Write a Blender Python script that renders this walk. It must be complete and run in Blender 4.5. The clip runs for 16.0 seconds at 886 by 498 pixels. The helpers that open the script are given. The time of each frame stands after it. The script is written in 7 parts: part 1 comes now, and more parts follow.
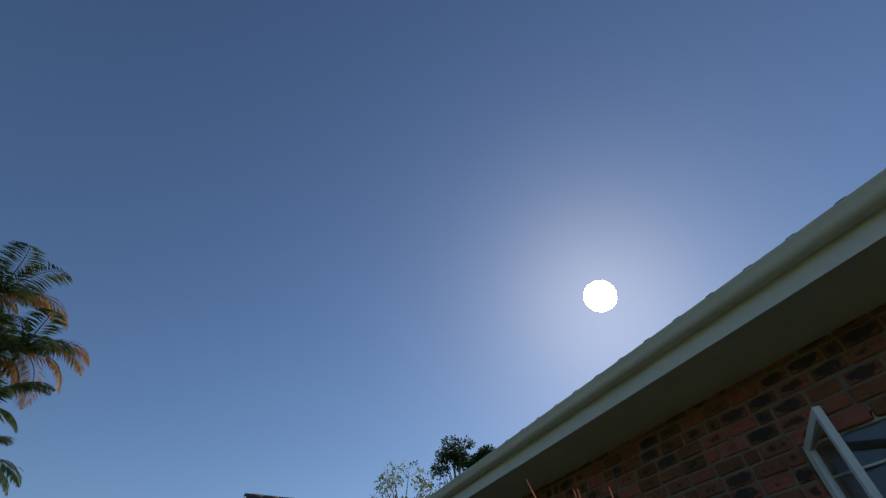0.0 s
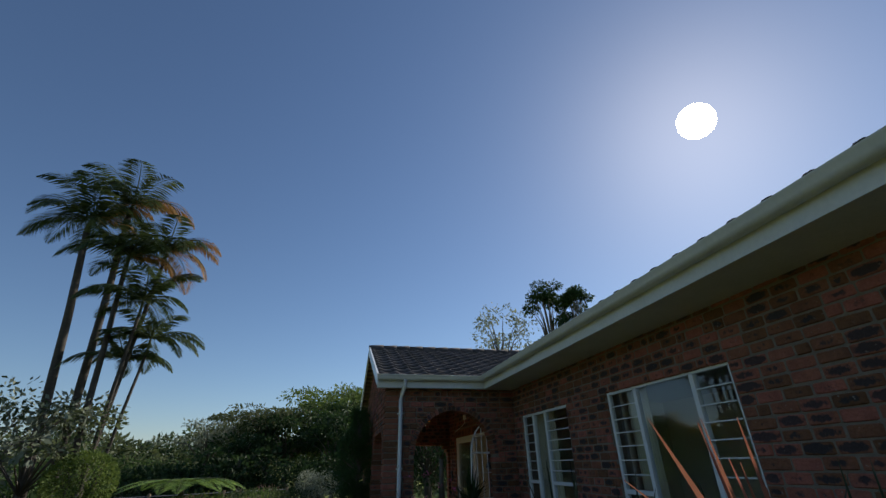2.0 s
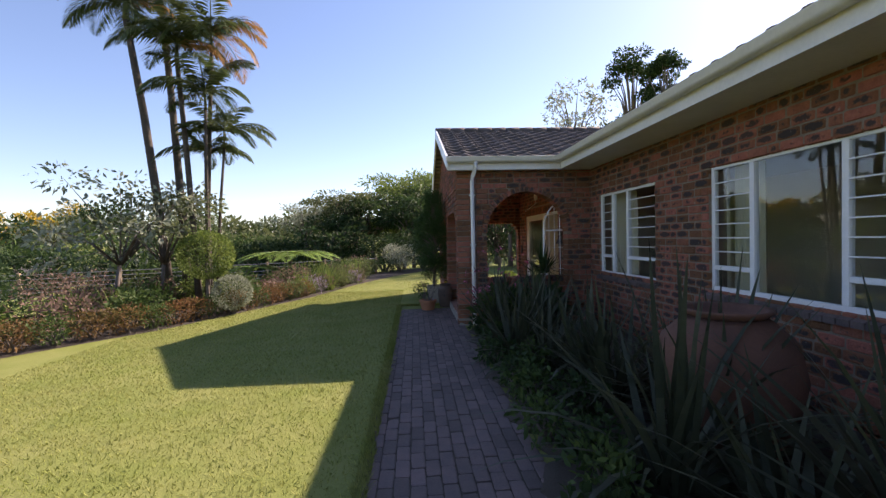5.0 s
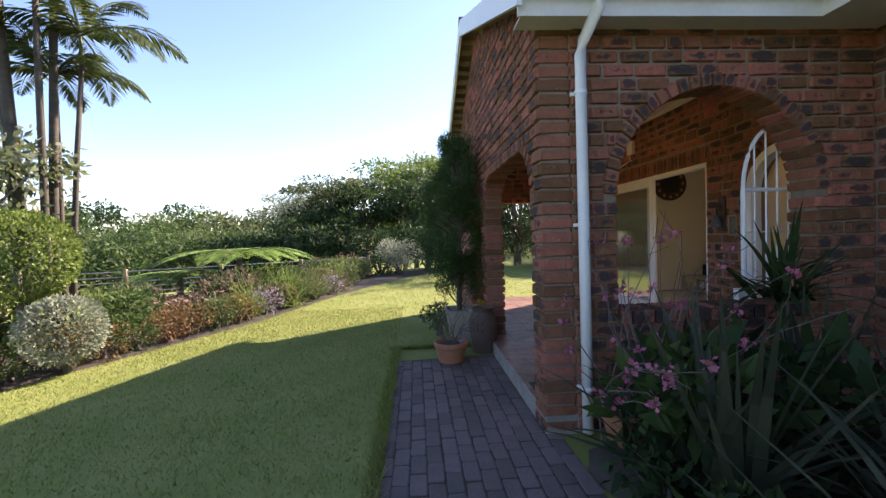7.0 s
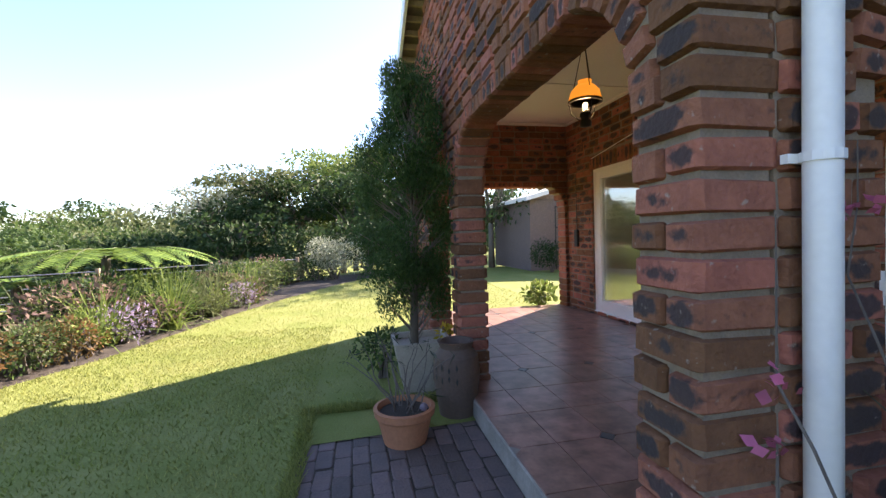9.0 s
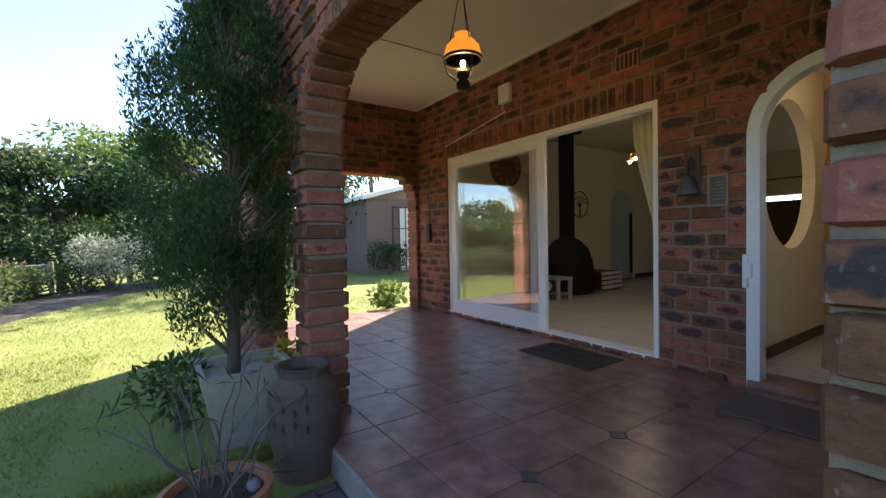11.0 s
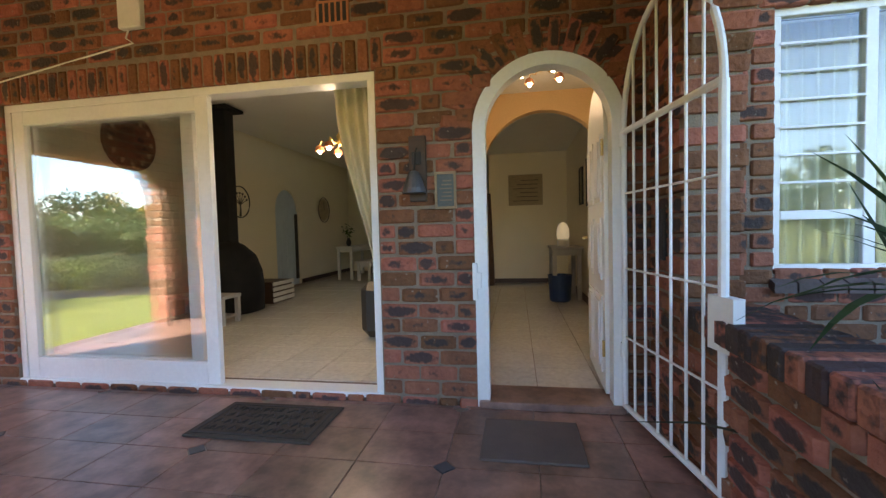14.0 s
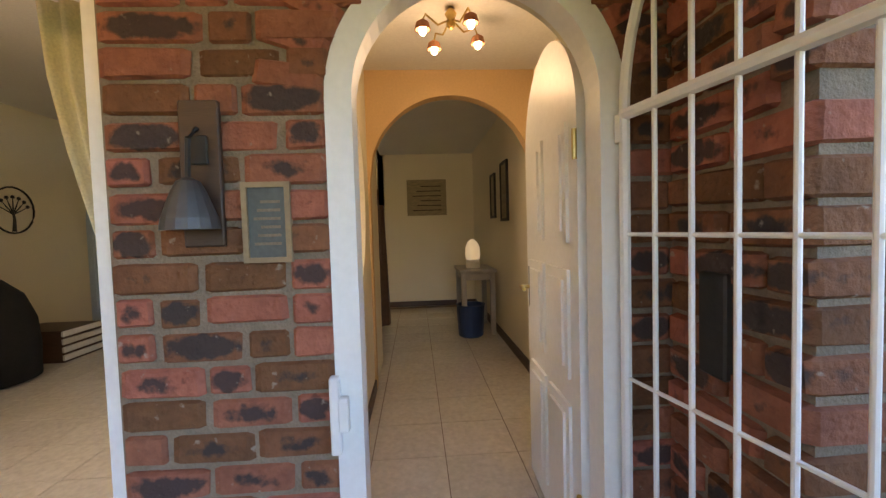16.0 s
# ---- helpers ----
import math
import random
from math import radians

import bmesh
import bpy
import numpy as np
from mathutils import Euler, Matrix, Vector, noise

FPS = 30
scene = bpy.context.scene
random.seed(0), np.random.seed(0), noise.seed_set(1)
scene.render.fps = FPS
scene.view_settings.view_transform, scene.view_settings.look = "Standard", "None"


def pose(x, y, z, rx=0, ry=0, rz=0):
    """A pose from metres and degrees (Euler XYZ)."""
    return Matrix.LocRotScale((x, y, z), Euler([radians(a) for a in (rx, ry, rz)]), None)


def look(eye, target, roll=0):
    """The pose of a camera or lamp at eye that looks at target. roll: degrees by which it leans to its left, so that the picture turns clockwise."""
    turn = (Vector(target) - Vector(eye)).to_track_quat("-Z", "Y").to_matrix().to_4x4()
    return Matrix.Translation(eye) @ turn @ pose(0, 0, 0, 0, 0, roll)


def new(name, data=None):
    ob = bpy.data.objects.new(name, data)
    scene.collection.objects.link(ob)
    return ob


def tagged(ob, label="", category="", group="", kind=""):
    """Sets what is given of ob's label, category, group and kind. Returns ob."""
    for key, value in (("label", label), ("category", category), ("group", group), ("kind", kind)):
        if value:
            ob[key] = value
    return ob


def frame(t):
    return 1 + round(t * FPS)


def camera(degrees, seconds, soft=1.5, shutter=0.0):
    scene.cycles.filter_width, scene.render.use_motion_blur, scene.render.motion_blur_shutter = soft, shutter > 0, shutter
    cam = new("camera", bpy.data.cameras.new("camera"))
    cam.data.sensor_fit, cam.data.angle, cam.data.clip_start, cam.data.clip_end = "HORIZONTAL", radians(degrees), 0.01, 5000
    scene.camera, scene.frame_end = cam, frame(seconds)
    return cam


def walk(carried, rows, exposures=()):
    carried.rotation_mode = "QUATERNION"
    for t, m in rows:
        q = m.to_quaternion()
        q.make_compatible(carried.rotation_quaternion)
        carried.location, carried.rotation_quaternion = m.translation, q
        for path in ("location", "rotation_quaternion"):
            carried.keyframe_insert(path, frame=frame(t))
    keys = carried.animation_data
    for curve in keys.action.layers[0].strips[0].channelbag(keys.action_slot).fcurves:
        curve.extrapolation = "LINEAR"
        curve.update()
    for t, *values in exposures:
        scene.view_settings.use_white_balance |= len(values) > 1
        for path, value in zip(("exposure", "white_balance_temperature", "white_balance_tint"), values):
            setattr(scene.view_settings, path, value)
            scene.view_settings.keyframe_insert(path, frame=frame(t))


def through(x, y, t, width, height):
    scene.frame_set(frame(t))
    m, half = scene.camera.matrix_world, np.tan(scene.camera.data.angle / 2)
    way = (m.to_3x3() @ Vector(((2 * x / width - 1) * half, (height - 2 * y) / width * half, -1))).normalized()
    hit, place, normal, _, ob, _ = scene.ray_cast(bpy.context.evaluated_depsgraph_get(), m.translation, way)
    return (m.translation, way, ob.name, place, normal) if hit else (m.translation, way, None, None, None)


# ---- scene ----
cam = camera(92.75, 16.0, soft=1.4)
ROWS = [
    (0, -0.104, -0.209, 1.368, 46.04, 1.40, -25.43),
    (0.5, -0.135, -0.273, 1.455, 41.20, 1.85, -23.81),
    (1, -0.180, -0.310, 1.525, 36.28, 1.70, -20.55),
    (1.5, -0.160, -0.284, 1.585, 31.63, 1.29, -16.50),
    (2, -0.171, -0.260, 1.622, 26.94, 1.12, -12.89),
    (2.5, -0.196, -0.235, 1.649, 21.66, 1.05, -10.17),
    (3, -0.180, -0.177, 1.675, 16.47, 1.06, -8.43),
    (3.5, -0.175, -0.123, 1.682, 11.37, 0.96, -7.16),
    (4, -0.173, -0.050, 1.677, 6.28, 0.98, -6.30),
    (4.5, -0.149, 0.116, 1.671, 1.39, 1.17, -5.29),
    (5, -0.136, 0.365, 1.677, -1.37, 1.34, -3.89),
    (5.2, -0.130, 0.528, 1.675, -1.69, 1.34, -3.28),
    (5.4, -0.139, 0.957, 1.660, -1.69, 1.36, -3.30),
    (5.6, -0.151, 1.513, 1.640, -1.70, 1.40, -3.33),
    (5.8, -0.163, 2.069, 1.621, -1.71, 1.46, -3.38),
    (6, -0.174, 2.625, 1.601, -1.72, 1.53, -3.45),
    (6.2, -0.186, 3.181, 1.581, -1.73, 1.61, -3.52),
    (6.4, -0.198, 3.737, 1.561, -1.74, 1.69, -3.59),
    (6.6, -0.210, 4.293, 1.542, -1.75, 1.77, -3.66),
    (6.8, -0.221, 4.849, 1.522, -1.76, 1.84, -3.72),
    (7, -0.233, 5.405, 1.502, -1.77, 1.89, -3.77),
    (7.2, -0.245, 5.949, 1.483, -1.77, 1.91, -3.79),
    (7.3, -0.249, 6.152, 1.475, -1.77, 1.92, -3.79),
    (7.5, -0.157, 6.435, 1.492, -1.81, 1.91, -4.69),
    (8, -0.107, 6.850, 1.491, -1.96, 2.07, -6.47),
    (8.2, -0.131, 7.002, 1.471, -1.93, 2.05, -7.13),
    (8.5, -0.130, 7.224, 1.443, -1.91, 2.00, -8.44),
    (8.8, -0.130, 7.437, 1.409, -1.84, 1.88, -10.19),
    (9.1, -0.128, 7.639, 1.372, -1.75, 1.71, -12.38),
    (9.4, -0.125, 7.827, 1.335, -1.66, 1.53, -15.00),
    (9.7, -0.119, 7.997, 1.302, -1.57, 1.36, -18.02),
    (10, -0.110, 8.147, 1.275, -1.50, 1.24, -21.44),
    (10.3, -0.097, 8.274, 1.257, -1.47, 1.19, -25.24),
    (10.5, -0.085, 8.349, 1.248, -1.58, 1.15, -27.99),
    (11, -0.033, 8.535, 1.214, -1.55, 1.11, -34.59),
    (11.5, 0.024, 8.690, 1.198, -1.60, 1.19, -40.88),
    (12, 0.077, 8.857, 1.205, -1.76, 1.23, -48.29),
    (12.5, 0.181, 9.015, 1.225, -1.97, 1.41, -56.60),
    (13, 0.309, 9.182, 1.251, -2.25, 1.50, -65.51),
    (13.5, 0.511, 9.332, 1.265, -2.39, 1.43, -72.77),
    (14, 0.715, 9.485, 1.266, -2.52, 1.49, -80.19),
    (14.5, 1.013, 9.569, 1.279, -2.37, 1.43, -86.21),
    (15, 1.311, 9.594, 1.375, -2.88, 1.58, -90.37),
    (15.5, 1.597, 9.581, 1.432, -2.75, 1.65, -92.79),
    (16, 2.079, 9.489, 1.481, -2.69, 1.68, -93.67),
]
walk(cam, [(t, pose(x, y, z, 90 + pitch, roll, yaw)) for t, x, y, z, pitch, roll, yaw in ROWS],
     exposures=[(0.0, -0.5, 6100, 10), (1.0, -0.5, 6100, 10), (2.0, -0.3, 6300, 10), (2.5, 0.35, 6500, 12), (3.5, 0.7, 6700, 16), (5.2, 1.22, 7200, 28), (7.3, 1.85, 7000, 24), (8.2, 2.05, 7000, 24),
                (10.3, 2.42, 6800, 18), (11.0, 2.2, 6600, 14), (11.5, 2.15, 6500, 12), (12.3, 2.4, 6400, 12), (13.0, 2.95, 6700, 14), (14.0, 3.3, 6900, 16), (15.0, 3.4, 6900, 16), (16.0, 3.55, 7400, 22)])

# ---- light ----
SUN_EL, SUN_AZ = 36.0, 52.0          # azimuth from +y towards +x
sun_way = Vector((math.sin(radians(SUN_AZ)) * math.cos(radians(SUN_EL)), math.cos(radians(SUN_AZ)) * math.cos(radians(SUN_EL)), math.sin(radians(SUN_EL))))
world = bpy.data.worlds.new("sky")
scene.world = world
world.use_nodes = True
wn = world.node_tree.nodes
sky = wn.new("ShaderNodeTexSky")
sky.sky_type, sky.sun_disc = 'NISHITA', False
sky.sun_elevation, sky.sun_rotation = radians(SUN_EL), radians(SUN_AZ)
sky.air_density, sky.dust_density, sky.ozone_density = 1.0, 0.3, 4.0
wn["Background"].inputs["Strength"].default_value = 0.11
world.node_tree.links.new(sky.outputs[0], wn["Background"].inputs["Color"])
sun = new("sun_lamp", bpy.data.lights.new("sun_lamp", 'SUN'))
sun.data.energy, sun.data.angle, sun.data.color = 5.0, radians(0.53), (1.0, 0.93, 0.82)
sun.matrix_world = look(sun_way * 60, (0, 0, 0))


# ---- materials ----
def mat(name, base=(0.5, 0.5, 0.5), rough=0.6, metal=0.0, second=None, scale=6.0, bump=0.15, fine=60.0, spread=0.0, spec=0.5, stretch=(1, 1, 1), amount=0.6, grain=0.5):
    """A surface with two scales of noise in its colour, and fine relief. spread: how far pieces differ from one another."""
    m = bpy.data.materials.new(name)
    m.use_nodes = True
    n, l = m.node_tree.nodes, m.node_tree.links
    b = n["Principled BSDF"]
    b.inputs["Roughness"].default_value, b.inputs["Metallic"].default_value = rough, metal
    b.inputs["Specular IOR Level"].default_value = spec
    geo = n.new("ShaderNodeNewGeometry")
    mp = n.new("ShaderNodeMapping")
    mp.inputs["Scale"].default_value = stretch
    l.new(geo.outputs["Position"], mp.inputs["Vector"])
    n1, n2 = n.new("ShaderNodeTexNoise"), n.new("ShaderNodeTexNoise")
    n1.inputs["Scale"].default_value, n2.inputs["Scale"].default_value = scale, fine
    n1.inputs["Detail"].default_value, n2.inputs["Detail"].default_value = 5, 5
    l.new(mp.outputs[0], n1.inputs["Vector"]), l.new(mp.outputs[0], n2.inputs["Vector"])
    second = second or tuple(c * 0.72 for c in base)
    r1 = n.new("ShaderNodeMapRange")
    r1.inputs[1].default_value, r1.inputs[2].default_value, r1.inputs[4].default_value = 0.35, 0.68, amount
    l.new(n1.outputs[0], r1.inputs[0])
    mix = n.new("ShaderNodeMix")
    mix.data_type = 'RGBA'
    mix.inputs[6].default_value, mix.inputs[7].default_value = (*base, 1), (*second, 1)
    l.new(r1.outputs[0], mix.inputs[0])
    hsv = n.new("ShaderNodeHueSaturation")
    l.new(mix.outputs[2], hsv.inputs["Color"])
    val = n.new("ShaderNodeMath")
    val.operation = 'MULTIPLY_ADD'
    val.inputs[1].default_value, val.inputs[2].default_value = grain, 1 - grain / 2
    l.new(n2.outputs[0], val.inputs[0])
    if spread:
        oi = n.new("ShaderNodeObjectInfo")
        add = n.new("ShaderNodeMath")
        add.operation = 'ADD'
        l.new(oi.outputs["Random"], add.inputs[0]), l.new(geo.outputs["Random Per Island"], add.inputs[1])
        fr = n.new("ShaderNodeMath")
        fr.operation = 'FRACT'
        l.new(add.outputs[0], fr.inputs[0])
        v2 = n.new("ShaderNodeMath")
        v2.operation = 'MULTIPLY_ADD'
        v2.inputs[1].default_value, v2.inputs[2].default_value = 2 * spread, 1 - spread
        l.new(fr.outputs[0], v2.inputs[0])
        v3 = n.new("ShaderNodeMath")
        v3.operation = 'MULTIPLY'
        l.new(val.outputs[0], v3.inputs[0]), l.new(v2.outputs[0], v3.inputs[1])
        l.new(v3.outputs[0], hsv.inputs["Value"])
        hh = n.new("ShaderNodeMath")
        hh.operation = 'MULTIPLY_ADD'
        hh.inputs[1].default_value, hh.inputs[2].default_value = -0.03 * min(1, spread * 3), 0.5 + 0.015 * min(1, spread * 3)
        l.new(fr.outputs[0], hh.inputs[0]), l.new(hh.outputs[0], hsv.inputs["Hue"])
    else:
        l.new(val.outputs[0], hsv.inputs["Value"])
    l.new(hsv.outputs[0], b.inputs["Base Color"])
    if bump:
        bp = n.new("ShaderNodeBump")
        bp.inputs["Strength"].default_value, bp.inputs["Distance"].default_value = bump, 0.01
        l.new(n2.outputs[0], bp.inputs["Height"]), l.new(bp.outputs[0], b.inputs["Normal"])
    return m


def leaf_mat(name, base, second, rough=0.62, spread=0.35, through=0.35, scale=1.2):
    """Foliage: each leaf differs, and light comes through."""
    m = mat(name, base, rough, 0, second, scale, 0.0, 25.0, spread, 0.22)
    n, l = m.node_tree.nodes, m.node_tree.links
    b, hsv = n["Principled BSDF"], n["Hue/Saturation/Value"]
    tr = n.new("ShaderNodeBsdfTranslucent")
    l.new(hsv.outputs[0], tr.inputs["Color"])
    mx = n.new("ShaderNodeMixShader")
    mx.inputs[0].default_value = through
    l.new(b.outputs[0], mx.inputs[1]), l.new(tr.outputs[0], mx.inputs[2])
    l.new(mx.outputs[0], n["Material Output"].inputs["Surface"])
    return m


def glass_mat(name, gloss=0.07, tint=(0.94, 0.96, 0.96)):
    """Clear glass; gloss: the share that one face mirrors when looked at squarely."""
    m = bpy.data.materials.new(name)
    m.use_nodes = True
    n, l = m.node_tree.nodes, m.node_tree.links
    tr, gl, lw, mx = n.new("ShaderNodeBsdfTransparent"), n.new("ShaderNodeBsdfGlossy"), n.new("ShaderNodeLayerWeight"), n.new("ShaderNodeMixShader")
    tr.inputs[0].default_value, gl.inputs["Roughness"].default_value = (*tint, 1), 0.0
    lw.inputs["Blend"].default_value = 0.5
    po, ma = n.new("ShaderNodeMath"), n.new("ShaderNodeMath")
    po.operation, ma.operation = 'POWER', 'MULTIPLY_ADD'
    po.inputs[1].default_value, ma.inputs[1].default_value, ma.inputs[2].default_value = 5.0, 1 - gloss, gloss
    l.new(lw.outputs["Facing"], po.inputs[0]), l.new(po.outputs[0], ma.inputs[0]), l.new(ma.outputs[0], mx.inputs[0])
    l.new(tr.outputs[0], mx.inputs[1]), l.new(gl.outputs[0], mx.inputs[2])
    l.new(mx.outputs[0], n["Material Output"].inputs["Surface"])
    return m


def glow_mat(name, colour, strength):
    m = bpy.data.materials.new(name)
    m.use_nodes = True
    b = m.node_tree.nodes["Principled BSDF"]
    b.inputs["Base Color"].default_value = b.inputs["Emission Color"].default_value = (*colour, 1)
    b.inputs["Emission Strength"].default_value = strength
    return m


def brick_mat(name, base, second, flash, dark=0.62):
    """Rustic clay brick: reds that differ from brick to brick, many with a dark kiln flash in the middle of the face, and pale lime marks."""
    m = mat(name, base, 0.88, 0, second, 11.0, 1.0, 48.0, 0.42, 0.2)
    n, l = m.node_tree.nodes, m.node_tree.links
    hsv, b = n["Hue/Saturation/Value"], n["Principled BSDF"]
    geo = n.new("ShaderNodeNewGeometry")

    def node(op, x, y=None, z=None):
        q = n.new("ShaderNodeMath")
        q.operation = op
        for k, v in enumerate((x, y, z)):
            if v is None:
                continue
            if hasattr(v, "is_linked"):
                l.new(v, q.inputs[k])
            else:
                q.inputs[k].default_value = v
        return q.outputs[0]

    def noisy(scale, detail):
        nz = n.new("ShaderNodeTexNoise")
        nz.inputs["Scale"].default_value, nz.inputs["Detail"].default_value = scale, detail
        l.new(geo.outputs["Position"], nz.inputs["Vector"])
        return nz.outputs[0]

    def ramp(v, lo, hi, top):
        r = n.new("ShaderNodeMapRange")
        r.inputs[1].default_value, r.inputs[2].default_value, r.inputs[4].default_value = lo, hi, top
        l.new(v, r.inputs[0])
        return r.outputs[0]

    # the brick's own face: u along it, v up it, both -0.5 to 0.5
    uv = n.new("ShaderNodeUVMap")
    uv.uv_map = "face"
    sep = n.new("ShaderNodeSeparateXYZ")
    l.new(uv.outputs[0], sep.inputs[0])
    du, dv = node('MULTIPLY', sep.outputs[0], 2.25), node('MULTIPLY', sep.outputs[1], 2.45)
    round_ = node('ADD', node('MULTIPLY', du, du), node('MULTIPLY', dv, dv))
    edge = node('ADD', round_, node('MULTIPLY_ADD', noisy(24.0, 4), 2.2, -1.1))
    oi = n.new("ShaderNodeObjectInfo")
    luck = node('FRACT', node('ADD', node('MULTIPLY', oi.outputs["Random"], 7.3), node('MULTIPLY', geo.outputs["Random Per Island"], 5.1)))
    size = node('MULTIPLY_ADD', luck, 1.75, -0.55)
    spot = ramp(node('SUBTRACT', size, edge), -0.18, 0.3, dark)
    mx = n.new("ShaderNodeMix")
    mx.data_type = 'RGBA'
    mx.inputs[7].default_value = (*flash, 1)
    l.new(spot, mx.inputs[0]), l.new(hsv.outputs[0], mx.inputs[6])
    m2 = n.new("ShaderNodeMix")
    m2.data_type = 'RGBA'
    m2.inputs[7].default_value = (0.38, 0.33, 0.27, 1)
    l.new(ramp(noisy(30.0, 5), 0.66, 0.74, 0.6), m2.inputs[0]), l.new(mx.outputs[2], m2.inputs[6])
    l.new(m2.outputs[2], b.inputs["Base Color"])
    return m


BRICK = brick_mat("clay_brick", (0.30, 0.122, 0.07), (0.17, 0.07, 0.045), (0.042, 0.04, 0.042), 0.88)
GREYBRICK = brick_mat("weathered_brick", (0.24, 0.17, 0.14), (0.16, 0.125, 0.11), (0.08, 0.075, 0.07), 0.5)
MORTAR = mat("mortar", (0.26, 0.20, 0.145), 0.95, 0, (0.16, 0.13, 0.10), 14, 0.6, 120)
WHITE = mat("white_paint", (0.82, 0.82, 0.80), 0.38, 0, (0.72, 0.72, 0.69), 3, 0.03, 40, amount=0.35, grain=0.14)
FASCIA = mat("cream_fascia", (0.72, 0.70, 0.64), 0.5, 0, (0.6, 0.58, 0.52), 3, 0.05, 30, amount=0.5, grain=0.2)
CREAM = mat("cream_wall", (0.74, 0.68, 0.52), 0.7, 0, (0.68, 0.62, 0.46), 2, 0.04, 60, amount=0.4, grain=0.2)
CEIL = mat("ceiling_paint", (0.76, 0.74, 0.68), 0.75, 0, (0.7, 0.68, 0.62), 2, 0.03, 50, amount=0.4, grain=0.2)
ORANGE = mat("apricot_wall", (0.66, 0.44, 0.22), 0.7, 0, (0.6, 0.4, 0.2), 2, 0.04, 60, amount=0.4, grain=0.2)
ROOFTILE = mat("roof_tile", (0.105, 0.085, 0.075), 0.85, 0, (0.07, 0.06, 0.055), 5, 0.4, 60, 0.25)
SLATE_TILE = mat("terracotta_floor_tile", (0.33, 0.19, 0.145), 0.33, 0, (0.13, 0.078, 0.062), 7, 0.07, 34, 0.2, amount=0.9)
INSERT = mat("blue_grey_insert", (0.075, 0.08, 0.09), 0.35, 0, None, 8, 0.05, 60)
GROUT = mat("grout", (0.24, 0.19, 0.16), 0.9, 0, None, 10, 0.3, 90)
CONCRETE = mat("weathered_concrete", (0.30, 0.27, 0.23), 0.9, 0, (0.16, 0.15, 0.12), 6, 0.5, 50)
PAVER = mat("brick_paver", (0.14, 0.098, 0.085), 0.85, 0, (0.085, 0.072, 0.068), 7, 0.5, 60, 0.28)
SOIL = mat("dark_soil", (0.055, 0.042, 0.03), 0.95, 0, (0.035, 0.028, 0.02), 8, 0.8, 70)
LAWN = mat("lawn_turf", (0.165, 0.195, 0.05), 0.9, 0, (0.25, 0.25, 0.09), 1.6, 0.8, 90, spec=0.1)
GRASS = leaf_mat("grass_blade", (0.20, 0.24, 0.05), (0.34, 0.32, 0.11), 0.6, 0.3, 0.3)
WHITETILE = mat("white_floor_tile", (0.66, 0.64, 0.58), 0.12, 0, (0.6, 0.58, 0.52), 3, 0.02, 30, 0.04)
GLASS = glass_mat("window_glass", 0.07)
DOORGLASS = glass_mat("door_glass", 0.16)
CURTAIN = mat("cream_curtain", (0.68, 0.63, 0.45), 0.85, 0, (0.6, 0.55, 0.38), 6, 0.1, 120)
BLACK = mat("black_iron", (0.022, 0.021, 0.02), 0.55, 0.2, (0.035, 0.033, 0.03), 8, 0.15, 60)
DARKWOOD = mat("dark_wood", (0.07, 0.035, 0.02), 0.45, 0, (0.04, 0.02, 0.012), 4, 0.15, 40, stretch=(1, 1, 8))
TIMBER = mat("rough_timber", (0.34, 0.25, 0.15), 0.75, 0, (0.22, 0.155, 0.09), 5, 0.2, 50, stretch=(6, 1, 1))
GREYWOOD = mat("grey_washed_wood", (0.42, 0.40, 0.37), 0.6, 0, (0.33, 0.31, 0.28), 4, 0.15, 40, stretch=(1, 6, 1))
BRASS = mat("brass", (0.62, 0.43, 0.16), 0.28, 1.0, (0.5, 0.34, 0.12), 6, 0.05, 40)
TERRA = mat("terracotta_pot", (0.42, 0.17, 0.08), 0.8, 0, (0.30, 0.13, 0.07), 4, 0.2, 50)
CLAYDARK = mat("dark_clay", (0.115, 0.075, 0.055), 0.8, 0, (0.07, 0.05, 0.04), 5, 0.3, 50)
BARK = mat("bark", (0.16, 0.13, 0.10), 0.9, 0, (0.09, 0.075, 0.06), 6, 0.7, 40, stretch=(1, 1, 0.3))
PALMBARK = mat("palm_trunk", (0.085, 0.068, 0.05), 0.85, 0, (0.04, 0.033, 0.026), 3, 0.5, 30, stretch=(1, 1, 5))
TWIG = mat("grey_twig", (0.14, 0.115, 0.095), 0.85, 0, (0.09, 0.075, 0.065), 9, 0.3, 60)
STEEL = mat("fence_steel", (0.27, 0.27, 0.28), 0.5, 0.6, None, 5, 0.1, 40)

L_DARK = leaf_mat("leaf_dark", (0.030, 0.060, 0.020), (0.05, 0.085, 0.026))
L_MID = leaf_mat("leaf_mid", (0.055, 0.10, 0.026), (0.09, 0.13, 0.036))
L_LIGHT = leaf_mat("leaf_light", (0.14, 0.20, 0.045), (0.20, 0.25, 0.065))
L_YELLOW = leaf_mat("leaf_yellow", (0.42, 0.30, 0.03), (0.5, 0.38, 0.06))
L_OLIVE = leaf_mat("leaf_olive", (0.10, 0.125, 0.05), (0.15, 0.165, 0.075))
L_SILVER = leaf_mat("leaf_silver", (0.22, 0.25, 0.17), (0.32, 0.34, 0.25))
L_PALM = leaf_mat("palm_leaf", (0.055, 0.085, 0.028), (0.12, 0.14, 0.05), 0.35, 0.4, 0.3)
L_PALMDRY = leaf_mat("palm_leaf_dry", (0.28, 0.15, 0.05), (0.36, 0.22, 0.08))
